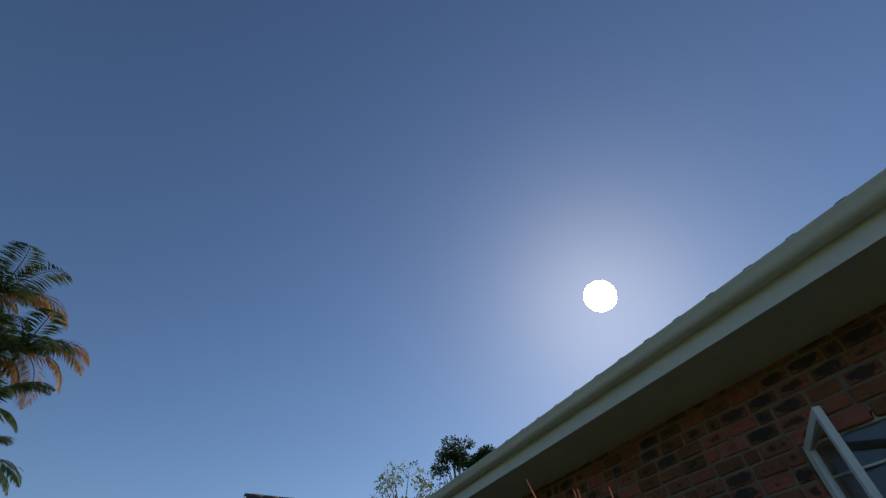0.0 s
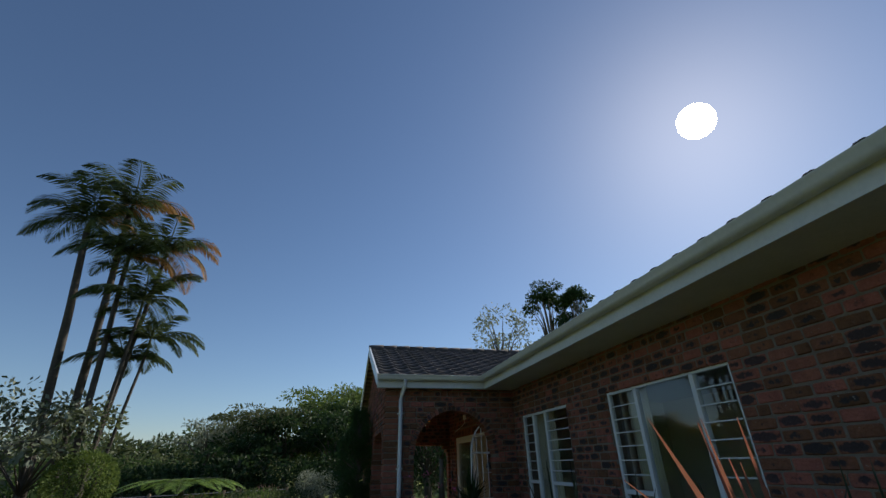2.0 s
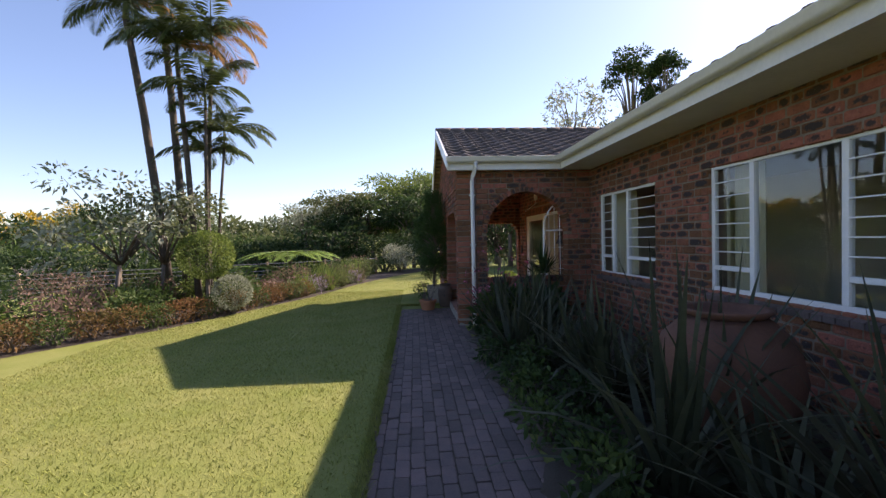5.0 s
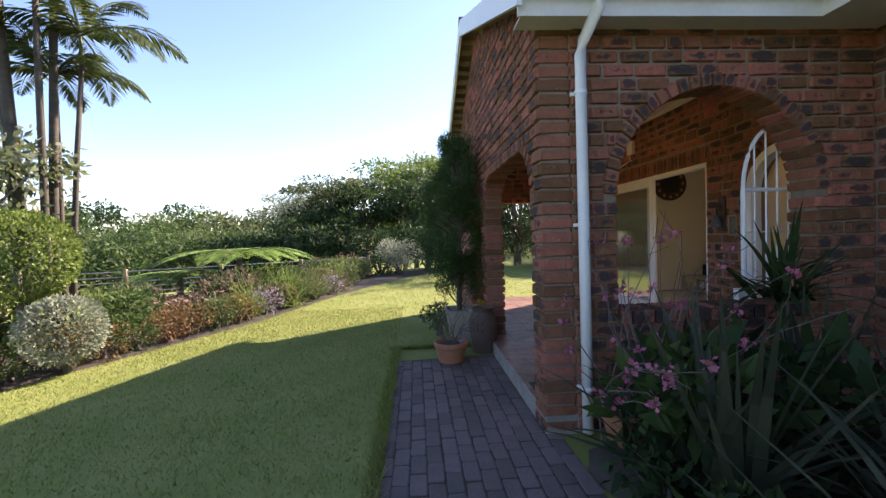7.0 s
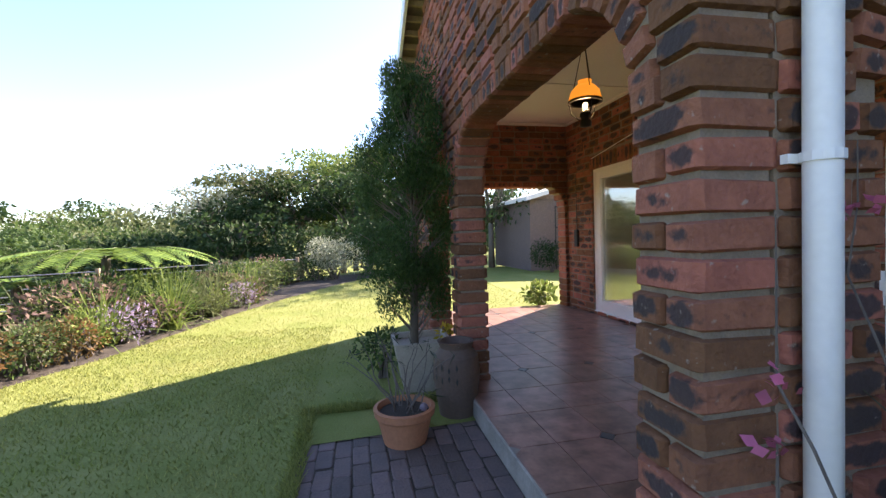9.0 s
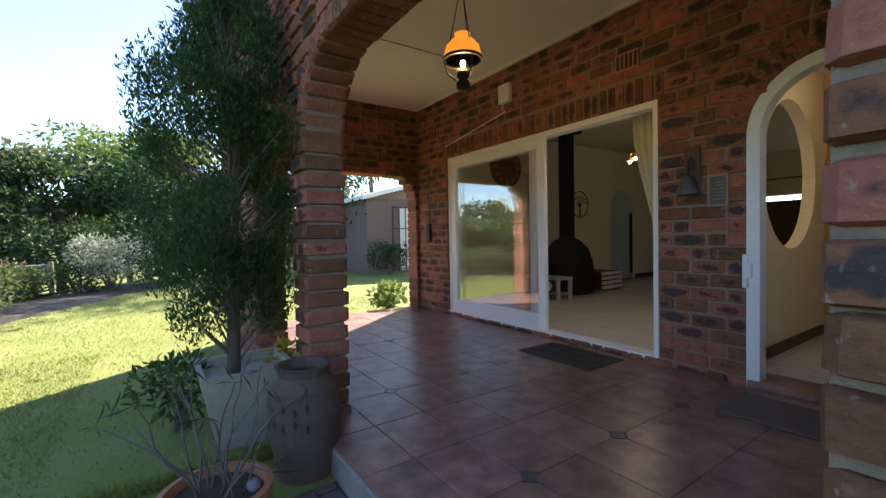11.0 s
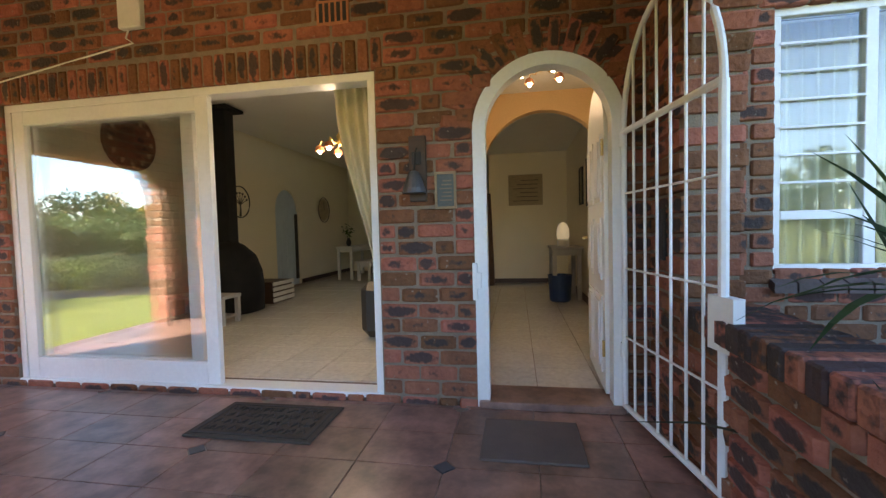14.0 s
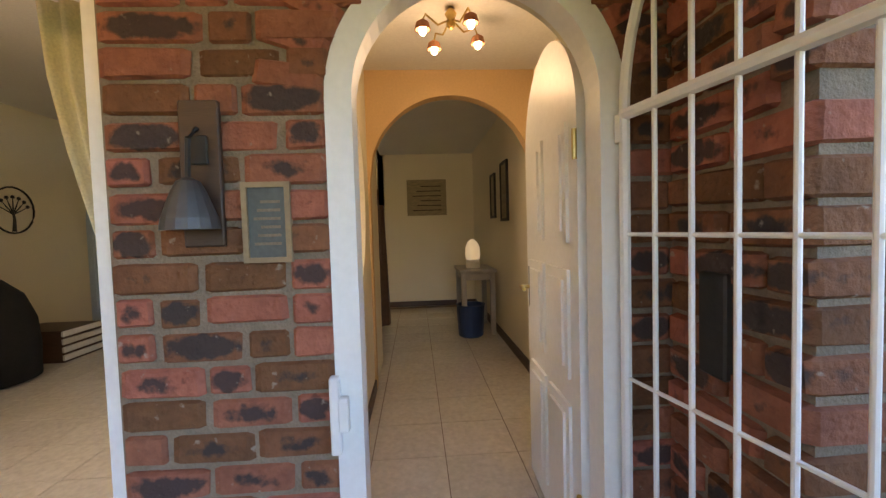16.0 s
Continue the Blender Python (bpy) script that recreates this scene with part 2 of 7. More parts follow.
L_FLAX = leaf_mat("flax_leaf", (0.050, 0.062, 0.035), (0.085, 0.09, 0.055), 0.4, 0.3, 0.25)
L_BRONZE = leaf_mat("bronze_flax_leaf", (0.30, 0.105, 0.065), (0.42, 0.19, 0.12), 0.4, 0.2, 0.45)
L_RED = leaf_mat("red_hedge_leaf", (0.19, 0.10, 0.04), (0.12, 0.125, 0.04))
L_PINK = leaf_mat("pink_petal", (0.55, 0.13, 0.22), (0.6, 0.24, 0.32))
L_LILAC = leaf_mat("lilac_petal", (0.36, 0.27, 0.40), (0.24, 0.24, 0.20))
L_BROWN = leaf_mat("dry_twig_leaf", (0.17, 0.115, 0.085), (0.24, 0.165, 0.12))
L_CYPRESS = leaf_mat("cypress_leaf", (0.040, 0.085, 0.024), (0.075, 0.135, 0.035), 0.6)
L_FERN = leaf_mat("fern_leaf", (0.17, 0.27, 0.05), (0.12, 0.2, 0.04))


# ---- mesh building ----
class Geo:
    """Collects vertices and faces."""

    def __init__(self):
        self.v, self.f = [], []

    def add(self, verts, faces):
        k = len(self.v)
        self.v.extend(verts)
        self.f.extend([tuple(i + k for i in f) for f in faces])
        return self

    def box(self, x0, x1, y0, y1, z0, z1, bev=0.0):
        if not bev:
            return self.add([(x, y, z) for x in (x0, x1) for y in (y0, y1) for z in (z0, z1)],
                            [(0, 1, 3, 2), (4, 6, 7, 5), (0, 4, 5, 1), (2, 3, 7, 6), (0, 2, 6, 4), (1, 5, 7, 3)])
        bm = bmesh.new()
        bmesh.ops.create_cube(bm, size=1)
        for v in bm.verts:
            v.co = Vector(((x0 + x1) / 2 + v.co.x * (x1 - x0), (y0 + y1) / 2 + v.co.y * (y1 - y0), (z0 + z1) / 2 + v.co.z * (z1 - z0)))
        bmesh.ops.bevel(bm, geom=bm.edges[:], offset=bev, segments=1, affect='EDGES', clamp_overlap=True)
        bm.verts.index_update()
        self.add([tuple(v.co) for v in bm.verts], [tuple(v.index for v in f.verts) for f in bm.faces])
        bm.free()
        return self

    def tube(self, path, radii, n=8, cap=True):
        """A round tube along a path of points."""
        pts = [Vector(p) for p in path]
        if not hasattr(radii, "__len__"):
            radii = [radii] * len(pts)
        rings = []
        for i, p in enumerate(pts):
            d = (pts[min(i + 1, len(pts) - 1)] - pts[max(i - 1, 0)]).normalized()
            a = d.cross(Vector((0, 0, 1)) if abs(d.z) < 0.9 else Vector((1, 0, 0))).normalized()
            b = d.cross(a)
            rings.append([tuple(p + (a * math.cos(2 * math.pi * k / n) + b * math.sin(2 * math.pi * k / n)) * radii[i]) for k in range(n)])
        fs = [(i * n + k, i * n + (k + 1) % n, (i + 1) * n + (k + 1) % n, (i + 1) * n + k) for i in range(len(pts) - 1) for k in range(n)]
        if cap:
            fs += [tuple(range(n - 1, -1, -1)), tuple((len(pts) - 1) * n + k for k in range(n))]
        return self.add([v for r in rings for v in r], fs)

    def lathe(self, cx, cy, profile, n=24):
        """A turned shape: profile of (radius, z), closed at both ends."""
        m = len(profile)
        vs = [(cx + r * math.cos(2 * math.pi * k / n), cy + r * math.sin(2 * math.pi * k / n), z) for r, z in profile for k in range(n)]
        fs = [(i * n + k, i * n + (k + 1) % n, (i + 1) * n + (k + 1) % n, (i + 1) * n + k) for i in range(m - 1) for k in range(n)]
        fs += [tuple(range(n - 1, -1, -1)), tuple((m - 1) * n + k for k in range(n))]
        return self.add(vs, fs)

    def ball(self, c, r, n=10, m=6):
        rx, ry, rz = r if hasattr(r, "__len__") else (r, r, r)
        vs = [(c[0], c[1], c[2] - rz)]
        for i in range(1, m):
            a = -math.pi / 2 + math.pi * i / m
            vs += [(c[0] + rx * math.cos(a) * math.cos(2 * math.pi * k / n), c[1] + ry * math.cos(a) * math.sin(2 * math.pi * k / n), c[2] + rz * math.sin(a)) for k in range(n)]
        vs.append((c[0], c[1], c[2] + rz))
        fs = [(0, 1 + (k + 1) % n, 1 + k) for k in range(n)]
        fs += [(1 + i * n + k, 1 + i * n + (k + 1) % n, 1 + (i + 1) * n + (k + 1) % n, 1 + (i + 1) * n + k) for i in range(m - 2) for k in range(n)]
        fs += [(len(vs) - 1, 1 + (m - 2) * n + k, 1 + (m - 2) * n + (k + 1) % n) for k in range(n)]
        return self.add(vs, fs)

    def strip(self, a, b, closed=False):
        """Quads between two rows of points."""
        n = len(a)
        return self.add(list(a) + list(b), [(i, (i + 1) % n, n + (i + 1) % n, n + i) for i in range(n if closed else n - 1)])

    def grid(self, rows, closed=False):
        """One joined sheet through rows of points."""
        n = len(rows[0])
        m = n if closed else n - 1
        return self.add([p for r in rows for p in r], [(j * n + i, j * n + (i + 1) % n, (j + 1) * n + (i + 1) % n, (j + 1) * n + i) for j in range(len(rows) - 1) for i in range(m)])

    def mesh(self, name, material, smooth=False, face=None):
        """face: for each vertex, its place on the face of its own piece."""
        me = bpy.data.meshes.new(name)
        me.from_pydata(self.v, [], self.f)
        if face is not None:
            at = np.empty(len(me.loops), dtype=np.int32)
            me.loops.foreach_get("vertex_index", at)
            me.uv_layers.new(name="face").data.foreach_set("uv", np.asarray(face, dtype=np.float32)[at].ravel())
        me.materials.append(material)
        if smooth:
            me.polygons.foreach_set("use_smooth", [True] * len(me.polygons))
        me.update()
        return me


def thing(name, geo, material, label="", category="", group="", kind="", smooth=False):
    return tagged(new(name, geo.mesh(name, material, smooth)), label, category, group, kind)


def holder(name, place, label, category, group="", kind=""):
    ob = new(name)
    ob.location = place
    ob.empty_display_size = 0.1
    bpy.context.view_layer.update()
    return tagged(ob, label, category, group, kind)


def part(name, geo, material, parent, label="", smooth=False, kind=""):
    """A mesh in world places as a part of a thing."""
    ob = new(name, geo.mesh(name, material, smooth))
    ob.parent = parent
    ob.matrix_parent_inverse = Matrix.Translation(-parent.matrix_basis.translation) if parent.parent is None else Matrix()
    return tagged(ob, label, kind=kind)


def quads(name, verts, material, n=4):
    """One mesh from an array of loose faces, n corners each."""
    verts = np.asarray(verts, dtype=np.float64).reshape(-1, 3)
    me = bpy.data.meshes.new(name)
    k = len(verts) // n
    me.vertices.add(len(verts))
    me.vertices.foreach_set("co", verts.ravel())
    me.loops.add(k * n)
    me.loops.foreach_set("vertex_index", np.arange(k * n))
    me.polygons.add(k)
    me.polygons.foreach_set("loop_start", np.arange(k) * n)
    me.polygons.foreach_set("loop_total", np.full(k, n))
    me.materials.append(material)
    me.update(calc_edges=True)
    me.validate()
    return me


rng = np.random.default_rng(7)


def unit(a):
    return a / np.maximum(np.linalg.norm(a, axis=-1, keepdims=True), 1e-9)


def leaf_faces(points, size, out=None, droop=0.0, aspect=0.45, jitter=0.4):
    """Pointed four-cornered leaves at the points, turned at random, or along out."""
    n = len(points)
    d = rng.normal(size=(n, 3))
    if out is not None:
        d = d * 0.55 + unit(out)
    d[:, 2] -= droop
    d = unit(d)
    s = unit(np.cross(d, rng.normal(size=(n, 3))))
    ln = (size * (1 + jitter * (rng.random((n, 1)) * 2 - 1)))
    up = np.cross(d, s)
    a = points
    mid = points + d * ln * 0.5 + up * ln * 0.06
    w = s * ln * aspect * 0.5
    return np.stack([a, mid + w, points + d * ln, mid - w], axis=1)


def blob_points(n, centre, radii, shell=0.55):
    """Points in an ellipsoid, most of them near its skin."""
    d = unit(rng.normal(size=(n, 3)))
    r = shell + (1 - shell) * rng.random((n, 1)) ** 0.6
    return np.asarray(centre) + d * r * np.asarray(radii), d

# ---- plan ----
XW = 3.34                      # the house's long front, facing -x
XP, XQ = 0.70, 0.93            # the porch's gable wall, outer and inner face
YS, YT = 8.46, 8.71            # the porch's arched end wall
YN = 14.05                     # the porch's far end wall
XB, XL, YL = 9.25, 12.2, 14.2      # indoors: the hall's end, the back wall, the living room's side wall
FLOOR, CEILZ = 0.15, 3.16      # the porch's floor and ceiling
PATH_L, PATH_R, PATH_END = -0.54, 0.70, 11.0


class Opening:
    """A hole in a wall: from u0 to u1, z0 up to the height that top(u) gives."""

    def __init__(self, u0, u1, z0, z1, kind="flat", r=0.35):
        self.u0, self.u1, self.z0, self.z1, self.kind, self.r = u0, u1, z0, z1, kind, r

    def top(self, u):
        if self.kind == "arch":
            h = (self.u1 - self.u0) / 2
            return self.z1 - h + math.sqrt(max(0.0, h * h - (u - self.u0 - h) ** 2))
        if self.kind == "oval":
            return self.z0 + self.z1 - self.bottom(u)
        if self.kind == "rounded":
            e = min(u - self.u0, self.u1 - u)
            return self.z1 if e >= self.r else self.z1 - self.r + math.sqrt(max(0.0, self.r ** 2 - (self.r - e) ** 2))
        return self.z1

    def bottom(self, u):
        if self.kind == "oval":
            h = (self.u1 - self.u0) / 2
            return (self.z0 + self.z1) / 2 - (self.z1 - self.z0) / 2 * math.sqrt(max(0.0, 1 - ((u - self.u0 - h) / h) ** 2))
        return self.z0

    def span(self, z):
        """The stretch that the hole takes at height z, or None."""
        if z < self.z0 or z > self.z1:
            return None
        if self.kind == "arch":
            h = (self.u1 - self.u0) / 2
            dz = z - (self.z1 - h)
            if dz > 0:
                k = math.sqrt(max(0.0, h * h - dz * dz))
                return self.u0 + h - k, self.u0 + h + k
        if self.kind == "rounded":
            dz = z - (self.z1 - self.r)
            if dz > 0:
                k = self.r - math.sqrt(max(0.0, self.r ** 2 - dz * dz))
                return self.u0 + k, self.u1 - k
        return self.u0, self.u1


def grown(o, e=.014):
    return Opening(o.u0 - e, o.u1 + e, o.z0 - e, o.z1 + e, o.kind, o.r)


def wall_geo(axis, a, b, u0, u1, z0, top, holes):
    """A wall between the planes a and b; axis 'x': it runs along y. top: a height, or a function of u."""
    tops = top if callable(top) else (lambda u: top)
    cuts = {u0, u1}
    for o in holes:
        cuts |= {o.u0, o.u1}
        if o.kind != "flat":
            cuts |= {o.u0 + (o.u1 - o.u0) * k / 40 for k in range(41)}
    for k in range(1, 24):
        cuts.add(u0 + (u1 - u0) * k / 24)
    cuts = sorted(c for c in cuts if u0 <= c <= u1)
    g = Geo()

    def p(u, z, s):
        return (s, u, z) if axis == 'x' else (u, s, z)
    for l, r in zip(cuts, cuts[1:]):
        if r - l < 1e-6:
            continue
        mid = (l + r) / 2
        hs = sorted([o for o in holes if o.u0 < mid < o.u1], key=lambda o: o.z0)
        segs = []
        cur = (z0, z0)
        for o in hs:
            segs.append((cur, (o.bottom(l), o.bottom(r))))
            cur = (o.top(l), o.top(r))
        segs.append((cur, (tops(l), tops(r))))
        for (bl, br), (tl, tr) in segs:
            if tl - bl < 1e-4 and tr - br < 1e-4:
                continue
            g.add([p(l, bl, a), p(r, br, a), p(r, tr, a), p(l, tl, a)], [(0, 1, 2, 3)])
            g.add([p(l, bl, b), p(r, br, b), p(r, tr, b), p(l, tl, b)], [(3, 2, 1, 0)])
            g.add([p(l, tl, a), p(r, tr, a), p(r, tr, b), p(l, tl, b)], [(0, 1, 2, 3)])
            g.add([p(l, bl, a), p(r, br, a), p(r, br, b), p(l, bl, b)], [(3, 2, 1, 0)])
    for o in holes:
        for u in (o.u0, o.u1):
            if u0 < u < u1 and o.kind != "oval":
                zt = o.z1 if o.kind == "flat" else (o.z1 - (o.u1 - o.u0) / 2 if o.kind == "arch" else o.z1 - o.r)
                g.add([p(u, o.z0, a), p(u, zt, a), p(u, zt, b), p(u, o.z0, b)], [(0, 1, 2, 3)])
    for u in (u0, u1):
        g.add([p(u, z0, a), p(u, tops(u), a), p(u, tops(u), b), p(u, z0, b)], [(0, 1, 2, 3)])
    return g


COURSE, BRICK_L, JOINT = 0.101, 0.232, 0.016
BRICK_JOBS = []


def plan_bricks(owner, axis, a, b, u0, u1, z0, top, holes, keep, material, odd=0.0):
    """Courses of bricks that stand proud of the planes a to b; keep: the stretch (u from, to, z from, to) whose bricks are single parts."""
    tops = top if callable(top) else (lambda u: top)
    rnd = random.Random(owner.name)
    near, far = [], []
    row = 0
    z = z0
    while True:
        zc = z + COURSE / 2
        spans = [(u0, u1)]
        for o in holes:
            s = o.span(zc)
            if s:
                nxt = []
                for l, r in spans:
                    if s[1] <= l or s[0] >= r:
                        nxt.append((l, r))
                    else:
                        if s[0] - l > 0.03:
                            nxt.append((l, s[0]))
                        if r - s[1] > 0.03:
                            nxt.append((s[1], r))
                spans = nxt
        any_left = False
        for l, r in spans:
            u = l
            first = True
            while u < r - 0.02:
                ln = BRICK_L * (0.5 if rnd.random() < 0.12 else 1.0)
                if first and row % 2:
                    ln = BRICK_L * 0.5
                if r - u - ln < 0.07:
                    ln = r - u - JOINT * 0.5
                    if ln > 0.30:
                        ln = BRICK_L * 0.5
                e = min(u + ln, r)
                mid = (u + e) / 2
                if zc < tops(mid) - 0.02:
                    any_left = True
                    at_end = (u - l < 0.01) or (r - e < 0.03)
                    item = (mid, e - u, zc + rnd.uniform(-.003, .003), rnd.uniform(0, 0.010) + (0.004 if at_end else 0), rnd.randrange(6), rnd.uniform(-1.2, 1.2))
                    (near if keep and keep[0] < mid < keep[1] and keep[2] < zc < keep[3] else far).append(item)
                u = e + JOINT
                first = False
        z += COURSE
        row += 1
        if not any_left or z > 8:
            break
    if len(near) > 300:
        far += near[300:]
        near = near[:300]
    BRICK_JOBS.append((owner, axis, a, b, near, far, material))


def brick_shape(seed):
    """One worn brick, a unit box with chamfered, uneven edges."""
    r = random.Random(seed)
    bm = bmesh.new()
    bmesh.ops.create_cube(bm, size=1)
    for v in bm.verts:
        v.co += Vector((r.uniform(-.02, .02), r.uniform(-.012, .012), r.uniform(-.05, .05)))
    bmesh.ops.bevel(bm, geom=bm.edges[:], offset=0.085, segments=1, affect='EDGES')
    bm.verts.index_update()
    out = np.array([v.co[:] for v in bm.verts]), [tuple(v.index for v in f.verts) for f in bm.faces]
    bm.free()
    return out


SHAPES = [brick_shape(i) for i in range(6)]


def lay_bricks():
    for owner, axis, a, b, near, far, material in BRICK_JOBS:
        data = []
        for vs, fs in SHAPES:
            g = Geo()
            g.add([tuple(v) for v in vs], fs)
            data.append(g.mesh("brick", material, face=vs[:, [0, 2]]))
        inv = owner.matrix_world.inverted()
        depth = abs(b - a)
        for mid, ln, zc, proud, k, tilt in near:
            ob = new("brick", data[k])
            ob.parent = owner
            d = depth + 0.012 + 2 * proud
            m = pose((a + b) / 2, mid, zc, tilt, 0, 90) if axis == 'x' else pose(mid, (a + b) / 2, zc, 0, tilt, 0)
            ob.matrix_basis = inv @ m @ Matrix.Diagonal((ln, d, 0.086, 1))
        if far:
            vv, ff, base, uv = [], [], 0, []
            for mid, ln, zc, proud, k, tilt in far:
                vs, fs = SHAPES[k]
                q = vs * np.array((ln, depth + 0.012 + 2 * proud, 0.086))
                q = np.c_[-q[:, 1] + (a + b) / 2, q[:, 0] + mid, q[:, 2] + zc] if axis == 'x' else q + np.array((mid, (a + b) / 2, zc))
                vv.append(q)
                uv.append(vs[:, [0, 2]])
                ff += [tuple(i + base for i in f) for f in fs]
                base += len(vs)
            g = Geo()
            g.v, g.f = [tuple(v) for v in np.concatenate(vv)], ff
            ob = new("brickwork", g.mesh("brickwork", material, face=np.concatenate(uv)))
            ob.parent = owner
            ob.matrix_basis = inv
            tagged(ob, kind="stuff")


def voussoirs(owner, axis, a, b, cu, cz, r, material, length=0.20, thick=0.073, a0=0.0, a1=180.0):
    """A ring of bricks on edge round an arch, each a part."""
    n = int(math.pi * r * (a1 - a0) / 180 / (thick + 0.012))
    depth = abs(b - a) + 0.03
    g = Geo()
    g.add([tuple(v) for v in SHAPES[2][0]], SHAPES[2][1])
    me = g.mesh("arch_brick", material, face=SHAPES[2][0][:, [0, 2]])
    inv = owner.matrix_world.inverted()
    for i in range(n):
        th = radians(a0 + (a1 - a0) * (i + .5) / n)
        rr = r + length / 2
        u, z = cu + rr * math.cos(th), cz + rr * math.sin(th)
        ob = new("arch_brick", me)
        ob.parent = owner
        turn = pose(0, 0, 0, 0, -math.degrees(th), 0)
        m = (pose(u, (a + b) / 2, z) @ turn) if axis == 'y' else (pose((a + b) / 2, u, z, 0, 0, 90) @ turn)
        ob.matrix_basis = inv @ m @ Matrix.Diagonal((length, depth, thick, 1))


def soldiers(owner, a, b, u0, u1, z, material, length=0.2, thick=0.073):
    """A row of bricks on end over an opening in a wall along y."""
    g = Geo()
    g.add([tuple(v) for v in SHAPES[4][0]], SHAPES[4][1])
    me = g.mesh("soldier_brick", material, face=SHAPES[4][0][:, [0, 2]])
    inv = owner.matrix_world.inverted()
    n = int((u1 - u0) / (thick + 0.012))
    for i in range(n):
        ob = new("soldier_brick", me)
        ob.parent = owner
        m = pose((a + b) / 2, u0 + (u1 - u0) * (i + .5) / n, z, random.uniform(-1.5, 1.5), 0, 90)
        ob.matrix_basis = inv @ m @ pose(0, 0, 0, 0, 90, 0) @ Matrix.Diagonal((length, abs(b - a) + 0.02, thick, 1))


# ---- ground ----
def lerp_line(pts, v, k_in=1, k_out=0):
    return float(np.interp(v, [p[k_in] for p in pts], [p[k_out] for p in pts]))


BED = [(-8.6, 2.0), (-7.4, 5.6), (-6.5, 7.25), (-5.1, 9.15), (-4.3, 11.0), (-3.2, 13.5), (-2.5, 16.2), (-1.75, 18.4), (-0.6, 21.0), (1.5, 24.5)]


def bed_edge(y):
    return lerp_line(BED, y)


def ground_z(x, y):
    """Flat by the house; beyond the flower bed it falls away and rises again to the far hill."""
    e = bed_edge(min(max(y, 2), 24.5)) - x
    z = 0.0
    if e > 1.5:
        z -= 0.45 * min(1, (e - 1.5) / 6)
    d = math.hypot(x, y)
    if d > 26:
        z -= min(1, (d - 26) / 25) * 4.5
    if d > 55:
        z += min(1, (d - 55) / 90) * (9.0 if x < -10 else 7.0)
    return z


def axis_steps(lo, hi, near_lo, near_hi, fine):
    """Even steps in the middle, growing ones outside."""
    mid = list(np.arange(near_lo, near_hi + 1e-6, fine))
    step, a = fine, near_lo
    left = []
    while a > lo:
        step *= 1.25
        a -= step
        left.append(a)
    step, a = fine, near_hi
    right = []
    while a < hi:
        step *= 1.25
        a += step
        right.append(a)
    return left[::-1] + mid + right


gx, gy = axis_steps(-2500, 2500, -14, 6, 1.0), axis_steps(-2500, 2500, -6, 28, 1.0)
g = Geo()
g.v = [(x, y, ground_z(x, y) - 0.012) for y in gy for x in gx]
g.f = [(j * len(gx) + i, j * len(gx) + i + 1, (j + 1) * len(gx) + i + 1, (j + 1) * len(gx) + i) for j in range(len(gy) - 1) for i in range(len(gx) - 1)]
ground = thing("ground", g, LAWN, "green turf and rough grass sloping to the valley", "ground", kind="structure", smooth=True)

# lawn with real blades where the camera walks past
ys = list(np.arange(-5, 24.6, 0.5))
g = Geo()
g.strip([(bed_edge(max(y, 2)) if y > 2 else -8.6, y, 0.004) for y in ys], [(PATH_L - 0.01 if y < PATH_END else 8.0, y, 0.004) for y in ys])
lawn = thing("lawn", g, LAWN, "mown green lawn beside the brick path", "lawn", kind="structure")


def blades(n, x0, x1, y0, y1, h, material, test=None, base=0.0):
    x, y = rng.uniform(x0, x1, n), rng.uniform(y0, y1, n)
    ok = np.array([test(a, b) for a, b in zip(x, y)]) if test else np.ones(n, bool)
    x, y = x[ok], y[ok]
    n = len(x)
    a = rng.uniform(0, 2 * math.pi, n)
    hh = h * (0.5 + rng.random(n))
    w = 0.0035 + 0.003 * rng.random(n)
    lean = rng.normal(size=(n, 2)) * 0.6
    p = np.c_[x, y, np.full(n, base)]
    s = np.c_[np.cos(a) * w, np.sin(a) * w, np.zeros(n)]
    t = p + np.c_[lean * hh[:, None], hh]
    return np.stack([p - s, p + s, t], axis=1)


bl = np.concatenate([
    blades(120000, -5.5, PATH_L, 1.0, 14.5, 0.026, GRASS, lambda a, b: a > bed_edge(max(b, 2))),
    blades(40000, -4.0, 3.5, 11.0, 22.0, 0.03, GRASS, lambda a, b: a > bed_edge(max(b, 2)) and not (a > 0.5 and b < 14.6)),
    blades(8000, PATH_L - 0.05, PATH_L + 0.05, 1.0, PATH_END + .1, 0.05, GRASS),
    blades(3000, -0.6, 0.7, PATH_END, PATH_END + 0.1, 0.05, GRASS)])
ob = tagged(new("grass", quads("grass", bl, GRASS, 3)), "short green blades of mown grass on the lawn", "grass", kind="stuff")

# garden path of brick pavers in sand
thing("path_bed", Geo().box(PATH_L, PATH_R + 0.05, -6, PATH_END, -0.1, -0.008), SOIL, "dark sand between the pavers of the path", "path", kind="structure")
pavement = holder("pavement", (0, 0, 0), "dark red brick paver path along the house", "path", kind="structure")

